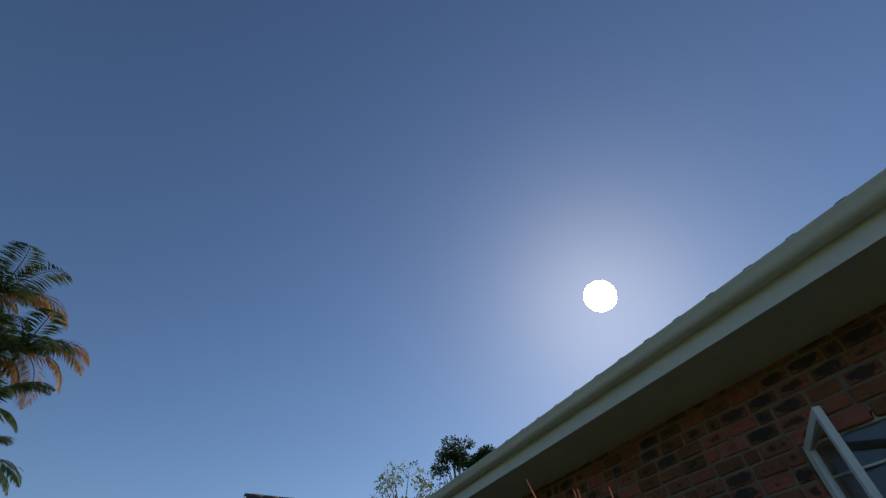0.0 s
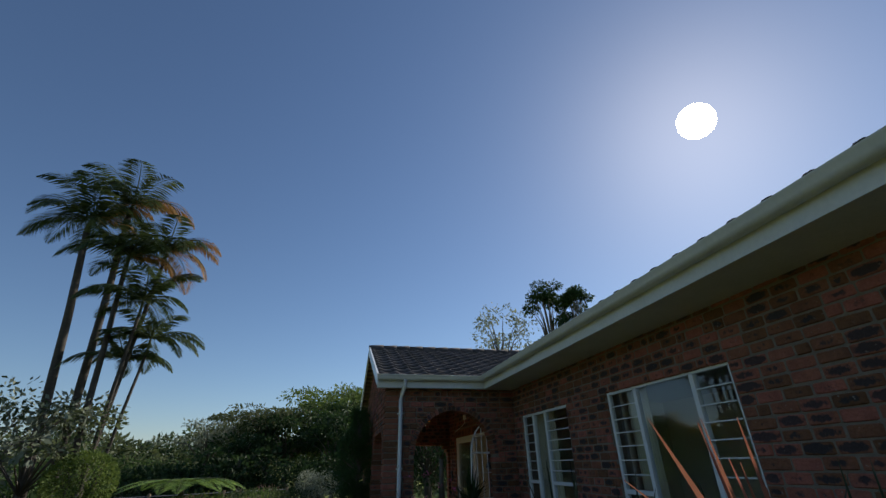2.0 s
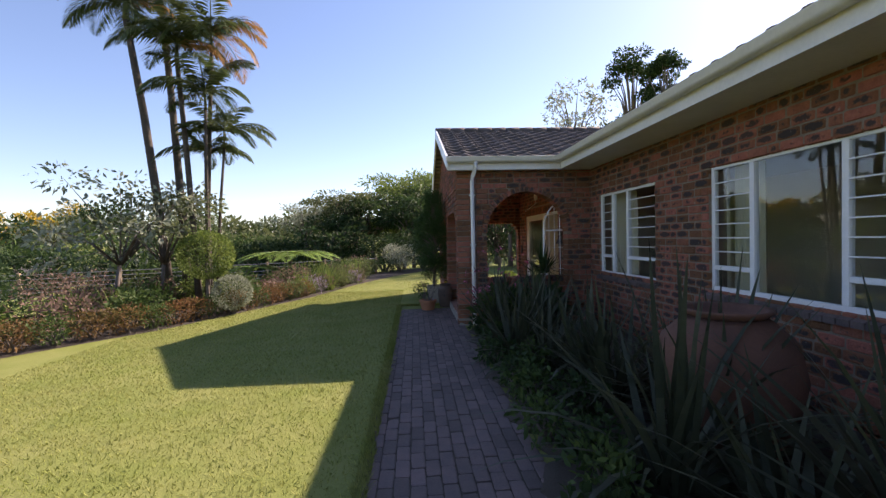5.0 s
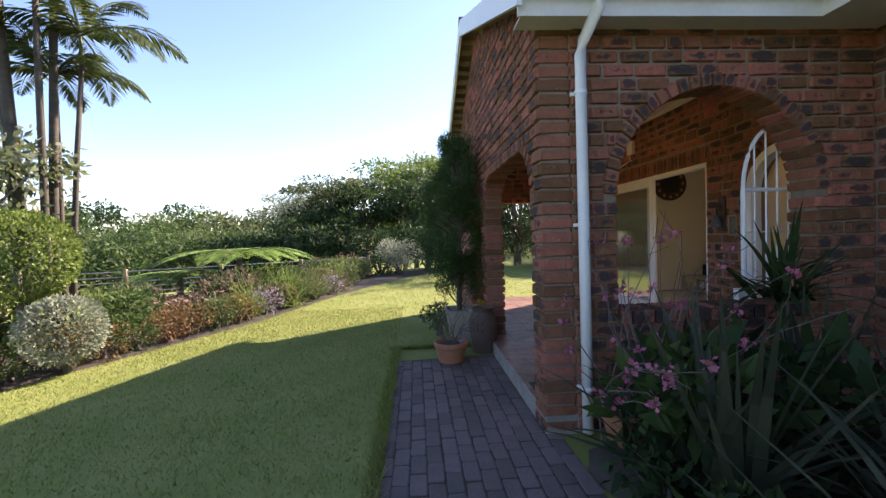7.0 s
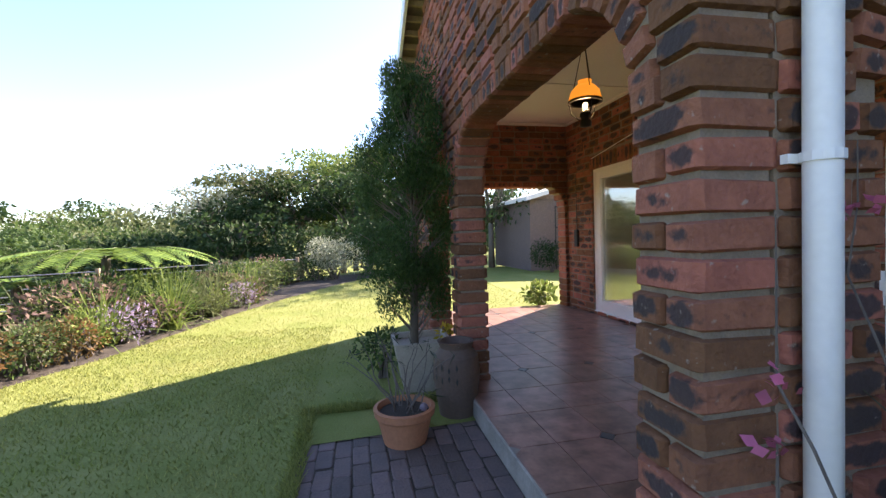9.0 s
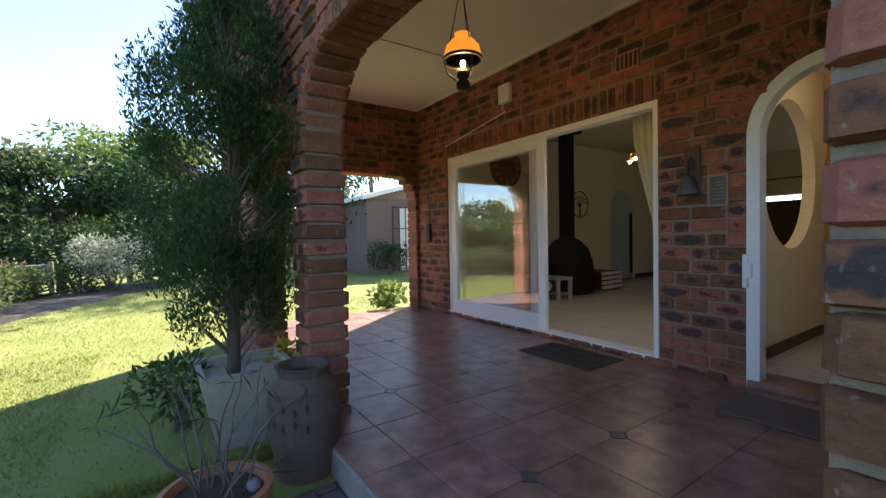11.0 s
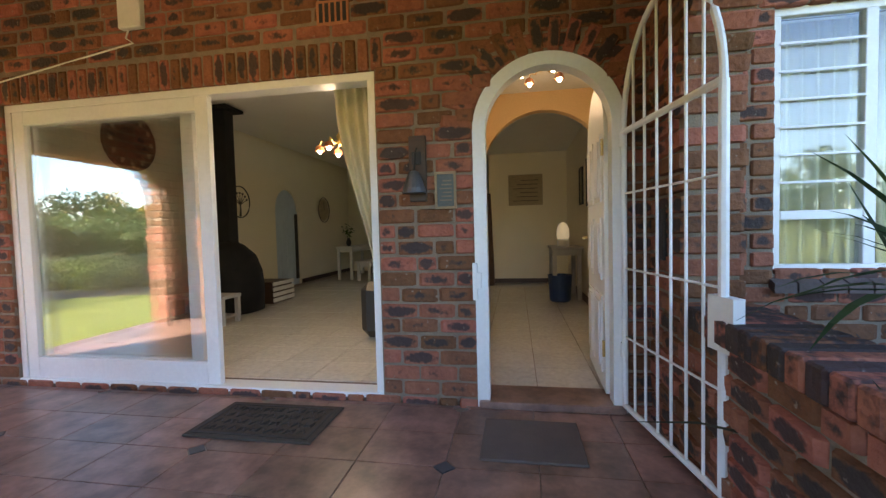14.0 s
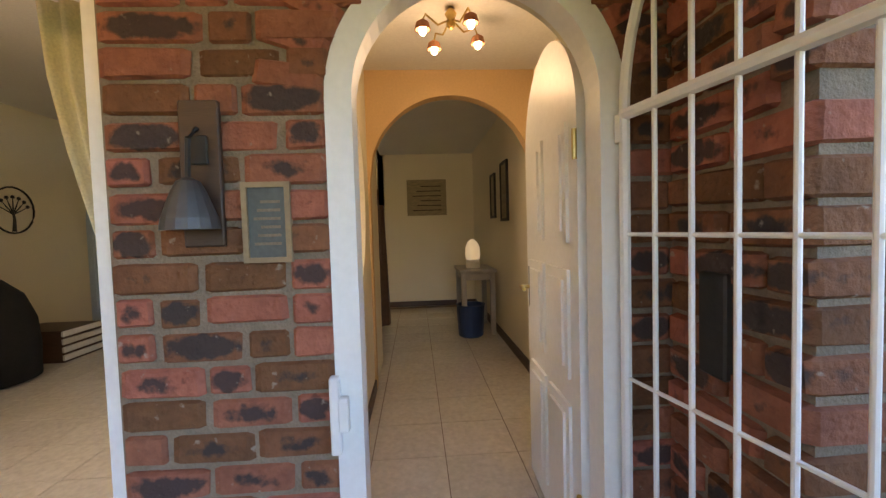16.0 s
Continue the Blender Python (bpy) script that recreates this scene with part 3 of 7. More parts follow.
# planting bed along the front
g = Geo()
for i, y in enumerate(np.arange(-6, 8.4, 0.6)):
    for x in np.arange(1.22, 3.3, 0.5):
        g.ball((x + random.uniform(-.1, .1), y + random.uniform(-.1, .1), -0.02), (0.5, 0.5, 0.07 + random.random() * 0.05), 8, 4)
thing("flower_bed_soil", g, SOIL, "dark earth of the planting bed along the house", "soil", kind="structure", smooth=True)
g = Geo()
ys = np.arange(2, 24.6, 0.25)
for k in range(1, 7):
    g.strip([(bed_edge(y) - 0.02 - (k - 1) * 1.2, y, 0.002 + 0.03 * math.sin(k - 1)) for y in ys], [(bed_edge(y) - 0.02 - k * 1.2, y, 0.002 + 0.03 * math.sin(k) + ground_z(bed_edge(y) - k * 1.2, y)) for y in ys])
thing("border_soil", g, SOIL, "dark soil of the curved garden border", "soil", kind="structure", smooth=True)

# ---- house walls ----
W1 = Opening(3.05, 5.13, 1.0, 2.45)
W2 = Opening(6.24, 8.08, 0.975, 2.44)
AD = Opening(8.85, 9.74, FLOOR - 0.2, 2.31, "arch")
SD = Opening(10.36, 13.31, 0.17, 2.30)
W0 = Opening(-0.75, 1.40, 1.0, 2.47)
front_holes = [W0, W1, W2, AD, SD]
FRONT_TOP = 3.16
wall_front = thing("wall_front", wall_geo('x', XW, XW + 0.22, -6, 14.27, -0.2, FRONT_TOP, front_holes), MORTAR, "rustic red brick house front with deep mortar joints", "wall", kind="structure")
plan_bricks(wall_front, 'x', XW, XW + 0.1, -5.9, 14.26, 0.0, FRONT_TOP, front_holes + [Opening(10.3, 13.37, 2.28, 2.51), ], (8.2, 10.5, 0.1, 2.7), BRICK)
lining = thing("wall_lining", wall_geo('x', XW + 0.222, XW + 0.26, -6, 14.2, -0.2, 3.05, front_holes), CREAM, "cream plaster inside the front wall", "wall", kind="structure")

# porch: gable wall with two openings, arched end wall, far end wall
RIDGE_Y, RIDGE_Z, EAVE_Y, EAVE_Z = 11.36, 4.45, 8.22, 3.19
SLOPE = (RIDGE_Z - EAVE_Z) / (RIDGE_Y - EAVE_Y)


def gable_top(u):
    return RIDGE_Z - 0.12 - SLOPE * abs(u - RIDGE_Y)


A1 = Opening(8.72, 10.98, -0.3, 2.22, "rounded", 0.45)
A2 = Opening(11.23, 12.42, -0.3, 2.22, "rounded", 0.45)
wall_gable = thing("wall_gable", wall_geo('x', XP + .012, XQ - .012, YS + .014, YN + 0.22, -0.1, gable_top, [grown(A1), grown(A2)]), MORTAR, "weathered brick gable wall of the porch with arches", "wall", kind="structure")
plan_bricks(wall_gable, 'x', XP, XQ, YS, YN + 0.23, 0.0, gable_top, [A1, A2] + [Opening(o.u0 - .115, o.u1 + .115, o.z1 - o.r, o.z1 + .12, "rounded", o.r + .115) for o in (A1, A2)], (8.4, 11.3, 0, 2.3), BRICK)
A3 = Opening(1.28, 2.85, 0.84, 2.55, "arch")
wall_south = thing("wall_south", wall_geo('y', YS + .012, YT - .012, XQ, XW, -0.1, FRONT_TOP, [grown(A3)]), MORTAR, "brick end wall of the porch with a round arch", "wall", kind="structure")
plan_bricks(wall_south, 'y', YS, YT, XQ + 0.01, XW - 0.01, 0.0, FRONT_TOP, [Opening(A3.u0 - .1, A3.u1 + .1, 1.76, A3.z1 + .1, "arch"), A3], (0.9, 3.3, 0.3, 2.6), BRICK)
A4 = Opening(1.25, 3.27, -0.3, 2.16, "rounded", 0.42)
wall_north = thing("wall_north", wall_geo('y', YN + .012, YN + .22, XQ, XW, -0.1, FRONT_TOP, [grown(A4)]), MORTAR, "brick far end wall of the porch with a wide opening", "wall", kind="structure")
plan_bricks(wall_north, 'y', YN, YN + .23, XQ + 0.01, XW - 0.01, 0.0, FRONT_TOP, [A4], (0.9, 3.3, 0.0, 3.0), BRICK)


def arch_ring(owner, a, b, o, material, length=0.115):
    """Bricks on edge that follow a wide opening with rounded corners."""
    c = o.z1 - o.r
    voussoirs(owner, 'x', a, b, o.u1 - o.r, c, o.r, material, length, a0=0, a1=90)
    voussoirs(owner, 'x', a, b, o.u0 + o.r, c, o.r, material, length, a0=90, a1=180)
    soldiers(owner, a, b + .01, o.u0 + o.r, o.u1 - o.r, o.z1 + length / 2, material, length)


arch_ring(wall_gable, XP, XQ, A1, BRICK)
arch_ring(wall_gable, XP, XQ, A2, BRICK)
voussoirs(wall_south, 'y', YS, YT, 2.065, 1.765, 0.785, BRICK, 0.11)
voussoirs(wall_front, 'x', XW, XW + .1, 9.295, 1.865, 0.45, BRICK, 0.2, a0=2, a1=178)
soldiers(wall_front, XW, XW + .1, 10.3, 13.37, 2.40, BRICK)

ceiling = thing("ceiling", Geo().box(XQ, XW, YT, YN, CEILZ, CEILZ + 0.03).box(XW + .26, 9.3, -2, 10.05, 2.75, 2.8), CEIL, "white painted porch ceiling board", "ceiling", kind="structure")
g = Geo()
for y in (10.4, 12.3):
    g.box(XQ, XW, y - 0.02, y + 0.02, CEILZ - 0.012, CEILZ)
for y0, y1, x0, x1 in ((YT, YN, XW - .035, XW), (YN - .035, YN, XQ, XW), (YT, YT + .035, XQ, XW), (YT, YN, XQ, XQ + .035)):
    g.box(min(x0, x1), max(x0, x1), min(y0, y1), max(y0, y1), CEILZ - 0.035, CEILZ - .001)
thing("trim_cornice", g, CEIL, "white cover strips along the ceiling edges", "trim", kind="structure")

# porch floor
thing("floor_slab", Geo().box(XP - .005, XW, YS, YN + 0.25, -0.15, FLOOR - 0.012, 0.008), CONCRETE, "weathered concrete porch slab with a raised edge", "floor", kind="structure")
floor = holder("floor", (0, 0, 0), "reddish brown porch floor tiles with blue-grey inserts", "floor", kind="structure")


def lay_tiles():
    """Rectangular tiles with clipped corners where small square inserts sit."""
    tx, ty, ox, oy = 0.33, 0.44, 1.31, 9.84
    me_cache = {}
    g = Geo()
    g.box(-0.5, 0.5, -0.5, 0.5, -0.5, 0.5)
    i0, i1 = math.floor((XP - ox) / tx), math.ceil((XW - ox) / tx)
    j0, j1 = math.floor((YT - 0.25 - oy) / ty), math.ceil((YN + .25 - oy) / ty)
    count = 0
    for i in range(i0, i1):
        for j in range(j0, j1):
            x0, x1 = max(ox + i * tx, XP + .003) + .002, min(ox + (i + 1) * tx, XW - .004) - .002
            y0, y1 = max(oy + j * ty, YS + .0) + .002, min(oy + (j + 1) * ty, YN + .24) - .002
            if x1 - x0 < 0.03 or y1 - y0 < 0.03:
                continue
            corners = tuple(((i + a) % 2 == 0 and (j + b) % 3 == 0) for a, b in ((0, 0), (1, 0), (1, 1), (0, 1)))
            key = (round(x1 - x0, 3), round(y1 - y0, 3), corners)
            if key not in me_cache:
                w, h, c = (x1 - x0) / 2, (y1 - y0) / 2, 0.055
                pts = []
                for k, (sx, sy) in enumerate(((-1, -1), (1, -1), (1, 1), (-1, 1))):
                    if corners[k]:
                        a, b = (sx * w, sy * (h - c)), (sx * (w - c), sy * h)
                        pts += [a, b] if k % 2 == 0 else [b, a]
                    else:
                        pts.append((sx * w, sy * h))
                n = len(pts)
                q = Geo()
                q.v = [(px, py, -0.012) for px, py in pts] + [(px, py, -0.0015) for px, py in pts] + [(px * (1 - .0025 / w), py * (1 - .0025 / h), 0.0) for px, py in pts]
                q.f = [(k, (k + 1) % n, n + (k + 1) % n, n + k) for k in range(n)] + [(n + k, n + (k + 1) % n, 2 * n + (k + 1) % n, 2 * n + k) for k in range(n)] + [tuple(2 * n + k for k in range(n))]
                me_cache[key] = q.mesh("tile", SLATE_TILE)
            ob = new("tile", me_cache[key])
            ob.parent = floor
            ob.location = ((x0 + x1) / 2, (y0 + y1) / 2, FLOOR + random.uniform(-.0006, .0006))
            count += 1
    ins = Geo()
    c = 0.05
    ins.v = [(c, 0, 0), (0, c, 0), (-c, 0, 0), (0, -c, 0), (c, 0, -.01), (0, c, -.01), (-c, 0, -.01), (0, -c, -.01)]
    ins.f = [(0, 1, 2, 3), (0, 4, 5, 1), (1, 5, 6, 2), (2, 6, 7, 3), (3, 7, 4, 0)]
    me = ins.mesh("insert", INSERT)
    for i in range(i0, i1 + 1):
        for j in range(j0, j1 + 1):
            if i % 2 == 0 and j % 3 == 0 and XP + .08 < ox + i * tx < XW - .08 and YS < oy + j * ty < YN + .2:
                ob = new("insert", me)
                ob.parent = floor
                ob.location = (ox + i * tx, oy + j * ty, FLOOR + .0005)


def lay_pavers():
    g = Geo()
    g.add([tuple(v) for v in SHAPES[1][0] * np.array((1, 1, .6))], SHAPES[1][1])
    me = g.mesh("paver", PAVER)
    L, Wd = 0.225, 0.112
    near, far = [], []
    r = random.Random(5)
    cols = int((PATH_R - PATH_L) / Wd)
    for c in range(cols + 1):
        x = PATH_L + Wd * (c + .5)
        y = -5.9 + (L / 2 if c % 2 else 0)
        while y < PATH_END - .05:
            item = (x + r.uniform(-.003, .003), y + L / 2, r.uniform(-.004, .004), r.uniform(-2, 2), r.uniform(-1.2, 1.2))
            (near if 7.6 < y < PATH_END and len(near) < 298 else far).append(item)
            y += L
    for x, y, dz, tz, tx in near:
        ob = new("paver", me)
        ob.parent = pavement
        ob.matrix_basis = pose(x, y, -0.02 + dz, tx, tx, tz) @ Matrix.Diagonal((Wd - .01, L - .01, .06, 1))
    vv, ff, base = [], [], 0
    for x, y, dz, tz, tx in far:
        m = np.array(pose(x, y, -0.02 + dz, tx, tx, tz) @ Matrix.Diagonal((Wd - .01, L - .01, .06, 1)))
        vs, fs = SHAPES[1]
        vv.append((vs * np.array((1, 1, .6))) @ m[:3, :3].T + m[:3, 3])
        ff += [tuple(i + base for i in f) for f in fs]
        base += len(vs)
    g = Geo()
    g.v, g.f = [tuple(v) for v in np.concatenate(vv)], ff
    ob = new("pavers", g.mesh("pavers", PAVER))
    ob.parent = pavement
    tagged(ob, kind="stuff")


# ---- roof ----
EX = 2.66                        # the long front's eave
MSLOPE = 0.43


def main_z(x):
    return EAVE_Z + (x - EX) * MSLOPE


def porch_z(y):
    return RIDGE_Z - SLOPE * abs(y - RIDGE_Y)


VX = 0.50                        # the porch roof's verge
roof = holder("roof", (0, 0, 0), "dark brown interlocking roof tiles with white fascia", "roof", kind="structure")
g = Geo()
x_meet = EX + (RIDGE_Z - EAVE_Z) / MSLOPE
g.add([(VX, EAVE_Y, EAVE_Z - .03), (EX, EAVE_Y, EAVE_Z - .03), (x_meet, RIDGE_Y, RIDGE_Z - .03), (VX, RIDGE_Y, RIDGE_Z - .03)], [(0, 1, 2, 3)])
yb = 2 * RIDGE_Y - EAVE_Y
g.add([(VX, yb, EAVE_Z - .03), (EX, yb, EAVE_Z - .03), (x_meet, RIDGE_Y, RIDGE_Z - .03), (VX, RIDGE_Y, RIDGE_Z - .03)], [(3, 2, 1, 0)])
xr = 8.2
g.add([(EX, -6.5, EAVE_Z - .03), (xr, -6.5, main_z(xr) - .03), (xr, EAVE_Y, main_z(xr) - .03), (EX, EAVE_Y, EAVE_Z - .03)], [(0, 1, 2, 3)])
g.add([(EX, EAVE_Y, EAVE_Z - .03), (xr, EAVE_Y, main_z(xr) - .03), (xr, RIDGE_Y, main_z(xr) - .03), (x_meet, RIDGE_Y, RIDGE_Z - .03)], [(0, 1, 2, 3)])
g.add([(EX, yb, EAVE_Z - .03), (xr, yb, main_z(xr) - .03), (xr, RIDGE_Y, main_z(xr) - .03), (x_meet, RIDGE_Y, RIDGE_Z - .03)], [(3, 2, 1, 0)])
g.add([(xr, -6.5, main_z(xr) - .03), (14, -6.5, EAVE_Z - .5), (14, yb, EAVE_Z - .5), (xr, yb, main_z(xr) - .03)], [(0, 1, 2, 3)])
part("roof_deck", g, MORTAR, roof)
# house ends and back, to close the volume
g = Geo()
g.box(XW, 13.5, -6.2, -6.0, -.2, 3.1).box(XW + .25, 13.5, 14.28, 14.4, -.2, 3.1).box(13.4, 13.6, -6.2, 10.0, -.2, 3.1)
thing("wall_back", g, MORTAR, "plain brick walls at the back of the house", "wall", kind="structure")


def tile_profile(n=7, w=0.30):
    """Across one tile: a roll and a pan."""
    return [(w * k / (n - 1), 0.030 * max(0.0, math.sin(2 * math.pi * k / (n - 1))) + 0.008 * min(0, math.sin(2 * math.pi * k / (n - 1)))) for k in range(n)]


def lay_roof_tiles():
    """Rolled tiles in courses; those on the porch slope that faces the walk are single parts."""
    prof = tile_profile()
    n = len(prof)
    L = 0.36
    lean = math.atan(SLOPE)
    q = Geo()
    q.v = [(u - .15, -L * .04, h + .034) for u, h in prof] + [(u - .15, L, h) for u, h in prof] + [(u - .15, -L * .04, h - .006) for u, h in prof]
    q.f = [(k, k + 1, n + k + 1, n + k) for k in range(n - 1)] + [(k + 1, k, 2 * n + k, 2 * n + k + 1) for k in range(n - 1)]
    me = q.mesh("roof_tile", ROOFTILE, True)
    rows = int(math.hypot(RIDGE_Y - EAVE_Y, RIDGE_Z - EAVE_Z) / 0.33)
    for r in range(rows + 1):
        s = r * 0.33
        y, z = EAVE_Y - .03 + s * math.cos(lean), EAVE_Z - .02 + s * math.sin(lean)
        c = 0
        while True:
            x = VX + .15 + c * 0.30
            if x > 5.6 or main_z(x) > z + 0.12:
                break
            ob = new("roof_tile", me)
            ob.parent = roof
            ob.matrix_basis = pose(x, y, z, math.degrees(lean) + random.uniform(-.6, .6), 0, 0)
            c += 1
    # first courses along the long front's eave
    ml = math.atan(MSLOPE)
    vv, ff, base = [], [], 0
    for r in range(3):
        s = r * 0.33
        x, z = EX - .04 + s * math.cos(ml), EAVE_Z - .02 + s * math.sin(ml)
        y = -6.4
        while y < EAVE_Y + (x - EX) * .9 + .1:
            m = np.array(pose(x, y, z, 0, 0, -90) @ pose(0, 0, 0, math.degrees(ml), 0, 0))
            vs = np.array(q.v) * np.array((-1, 1, 1))
            vv.append(vs @ m[:3, :3].T + m[:3, 3])
            ff += [tuple(i + base for i in f) for f in q.f]
            base += len(q.v)
            y += 0.30
    g = Geo()
    g.v, g.f = [tuple(v) for v in np.concatenate(vv)], ff
    part("eave_tiles", g, ROOFTILE, roof, kind="stuff", smooth=True)
    g = Geo()
    for i in range(14):
        g.tube([(VX - .02 + i * .36, RIDGE_Y, RIDGE_Z + .0), (VX + .37 + i * .36, RIDGE_Y, RIDGE_Z + .012)], [.09, .10], 10)
    part("ridge_tiles", g, ROOFTILE, roof, smooth=True)


# fascias, gutters, verge boards, soffits
def gutter(path):
    g = Geo()
    sec = [(0.0, 0.0), (0.0, -0.09), (-0.03, -0.105), (-0.085, -0.105), (-0.105, -0.06), (-0.115, -0.01), (-0.125, 0.0), (-0.115, 0.004), (-0.1, -0.05), (-0.08, -0.095), (-0.01, -0.09)]
    rows = []
    for x, y, dx, dy in path:
        rows.append([(x + dx * -a, y + dy * -a, EAVE_Z + b - .01) for a, b in sec])
    return g.grid(rows)


part("gutter", gutter([(EX, -6.5, -1, 0), (EX, EAVE_Y, -1, -1), (VX, EAVE_Y, 0, -1)]), FASCIA, roof, "cream painted eaves gutter", True)
g = Geo()
g.box(EX, EX + .02, -6.5, EAVE_Y + .02, EAVE_Z - .24, EAVE_Z - .01)
g.box(VX, EX, EAVE_Y, EAVE_Y + .02, EAVE_Z - .24, EAVE_Z - .01)
part("fascia_board", g, FASCIA, roof)
g = Geo()
g.box(EX + .02, XW, -6.4, YS - .01, EAVE_Z - .22, EAVE_Z - .21)
g.box(VX + .03, EX + .02, EAVE_Y + .02, YS, EAVE_Z - .22, EAVE_Z - .21)
part("soffit", g, FASCIA, roof)
g = Geo()
for sgn in (1, -1):
    ye = RIDGE_Y - sgn * (RIDGE_Y - EAVE_Y + .06)
    ze = EAVE_Z - .03
    for x0, x1, d0, d1 in ((VX - .02, VX + .015, -.17, .045),):
        a = [(x0, ye, ze + d0), (x1, ye, ze + d0), (x1, ye, ze + d1), (x0, ye, ze + d1)]
        b = [(x0, RIDGE_Y, RIDGE_Z + d0), (x1, RIDGE_Y, RIDGE_Z + d0), (x1, RIDGE_Y, RIDGE_Z + d1), (x0, RIDGE_Y, RIDGE_Z + d1)]
        g.strip(a, b, True)
        g.add(a, [(0, 1, 2, 3)])
part("barge_board", g, WHITE, roof)
g = Geo()
for k in range(1, 17):
    for sgn in (1, -1):
        y = RIDGE_Y + sgn * k * 0.19
        z = porch_z(y) - .09
        if EAVE_Y < y < yb:
            g.box(VX + .02, XP + .02, y - .022, y + .022, z - .03, z + .03)
part("batten_ends", g, TIMBER, roof, "bare timber battens under the verge")

# downpipe at the porch corner
dp = holder("downpipe", (0.99, 8.40, 0), "white round downpipe clipped to the porch corner", "downpipe")
g = Geo().tube([(1.03, EAVE_Y - .07, EAVE_Z - .10), (1.03, EAVE_Y - .06, EAVE_Z - .2), (1.0, 8.36, EAVE_Z - .34), (0.99, 8.395, EAVE_Z - .42), (0.99, 8.40, 1.5), (0.99, 8.40, 0.02)], 0.040, 14)
part("pipe", g, WHITE, dp, smooth=True)
for z in (1.55, 0.35, 2.5):
    part("clip", Geo().tube([(0.99, 8.40, z - .012), (0.99, 8.40, z + .012)], 0.046, 14).box(.93, 1.05, 8.435, 8.455, z - .012, z + .012), WHITE, dp)

# ---- windows and doors ----
def window(name, o, mullions, transoms, barred, label):
    """A painted steel window: frame, mullions, panes, burglar bars, a brick sill."""
    w = holder(name, (XW, o.u0, o.z0), label, "window", kind="structure")
    a, b = XW + .03, XW + .085
    f = 0.05
    g = Geo().box(a, b, o.u0, o.u1, o.z1 - f, o.z1, .004).box(a, b, o.u0, o.u1, o.z0, o.z0 + f, .004)
    g.box(a, b, o.u0, o.u0 + f, o.z0 + f, o.z1 - f, .004).box(a, b, o.u1 - f, o.u1, o.z0 + f, o.z1 - f, .004)
    part("window_frame", g, WHITE, w)
    edges = [o.u0 + f] + mullions + [o.u1 - f]
    for m in mullions:
        part("mullion", Geo().box(a - .006, b, m - .03, m + .03, o.z0 + f, o.z1 - f, .004), WHITE, w)
    for k in range(len(edges) - 1):
        l, r = edges[k] + (.03 if k else 0), edges[k + 1] - (.03 if k < len(mullions) else 0)
        zs = [o.z0 + f, o.z1 - f]
        if transoms[k]:
            part("transom", Geo().box(a - .004, b, l, r, transoms[k] - .025, transoms[k] + .025, .004), WHITE, w)
            zs = [o.z0 + f, transoms[k] - .025, transoms[k] + .025, o.z1 - f]
        for z0, z1 in zip(zs[::2], zs[1::2]):
            p = part("pane", Geo().box(a + .02, a + .025, l, r, z0, z1), GLASS, w)
            p.visible_shadow = False
        if barred[k]:
            z0, z1 = (transoms[k] or o.z0) + .03, o.z1 - f
            n = 6
            for q in range(1, n + 1):
                z = z0 + (z1 - z0) * q / (n + 1)
                part("burglar_bar", Geo().box(a - .012, a - .003, l - .01, r + .01, z - .006, z + .006), WHITE, w)
    n = int((o.u1 - o.u0) / .115)
    for q in range(n + 1):
        y = o.u0 - .03 + q * (o.u1 - o.u0 + .06) / (n + 1)
        g = Geo()
        y1 = y + (o.u1 - o.u0 + .06) / (n + 1) - .01
        g.add([(XW - .06, y, o.z0 - .10), (XW - .06, y1, o.z0 - .10), (XW + .04, y1, o.z0 - .06), (XW + .04, y, o.z0 - .06),
               (XW - .06, y, o.z0 - .045), (XW - .06, y1, o.z0 - .045), (XW + .04, y1, o.z0 - .003), (XW + .04, y, o.z0 - .003)],
              [(3, 2, 1, 0), (4, 5, 6, 7), (0, 1, 5, 4), (1, 2, 6, 5), (2, 3, 7, 6), (3, 0, 4, 7)])
        part("sill_brick", g, PAVER, w)
    return w


window("window_1", W1, [3.575, 4.53], [1.27, None, 1.27], [True, False, True], "wide white framed window with burglar bars, shut")
window("window_3", W0, [-0.2, 0.8], [None, None, None], [True, False, True], "wide white framed window, one casement standing open")
win0 = bpy.data.objects["window_3"]
hx, hy, wayx, wayy, wide = XW + .03, 1.36, -.80, -.60, .66
for a0, a1, z0, z1, t in ((0, wide, 2.38, 2.43, .02), (0, wide, 1.05, 1.10, .02), (0, .05, 1.10, 2.38, .02), (wide - .05, wide, 1.10, 2.38, .02)):
    q = [(hx + wayx * u - wayy * d, hy + wayy * u + wayx * d, z) for u in (a0, a1) for d in (-t, t) for z in (z0, z1)]
    part("casement", Geo().add(q, [(0, 1, 3, 2), (4, 6, 7, 5), (0, 4, 5, 1), (2, 3, 7, 6), (0, 2, 6, 4), (1, 5, 7, 3)]), WHITE, win0)
q = [(hx + wayx * u - wayy * d, hy + wayy * u + wayx * d, z) for u in (.05, wide - .05) for d in (-.003, .003) for z in (1.10, 2.38)]
part("pane", Geo().add(q, [(0, 1, 3, 2), (4, 6, 7, 5), (0, 4, 5, 1), (2, 3, 7, 6), (0, 2, 6, 4), (1, 5, 7, 3)]), GLASS, win0).visible_shadow = False
window("window_2", W2, [7.1, 7.6], [1.30, None, 1.30], [True, False, True], "white framed window with burglar bars, shut")


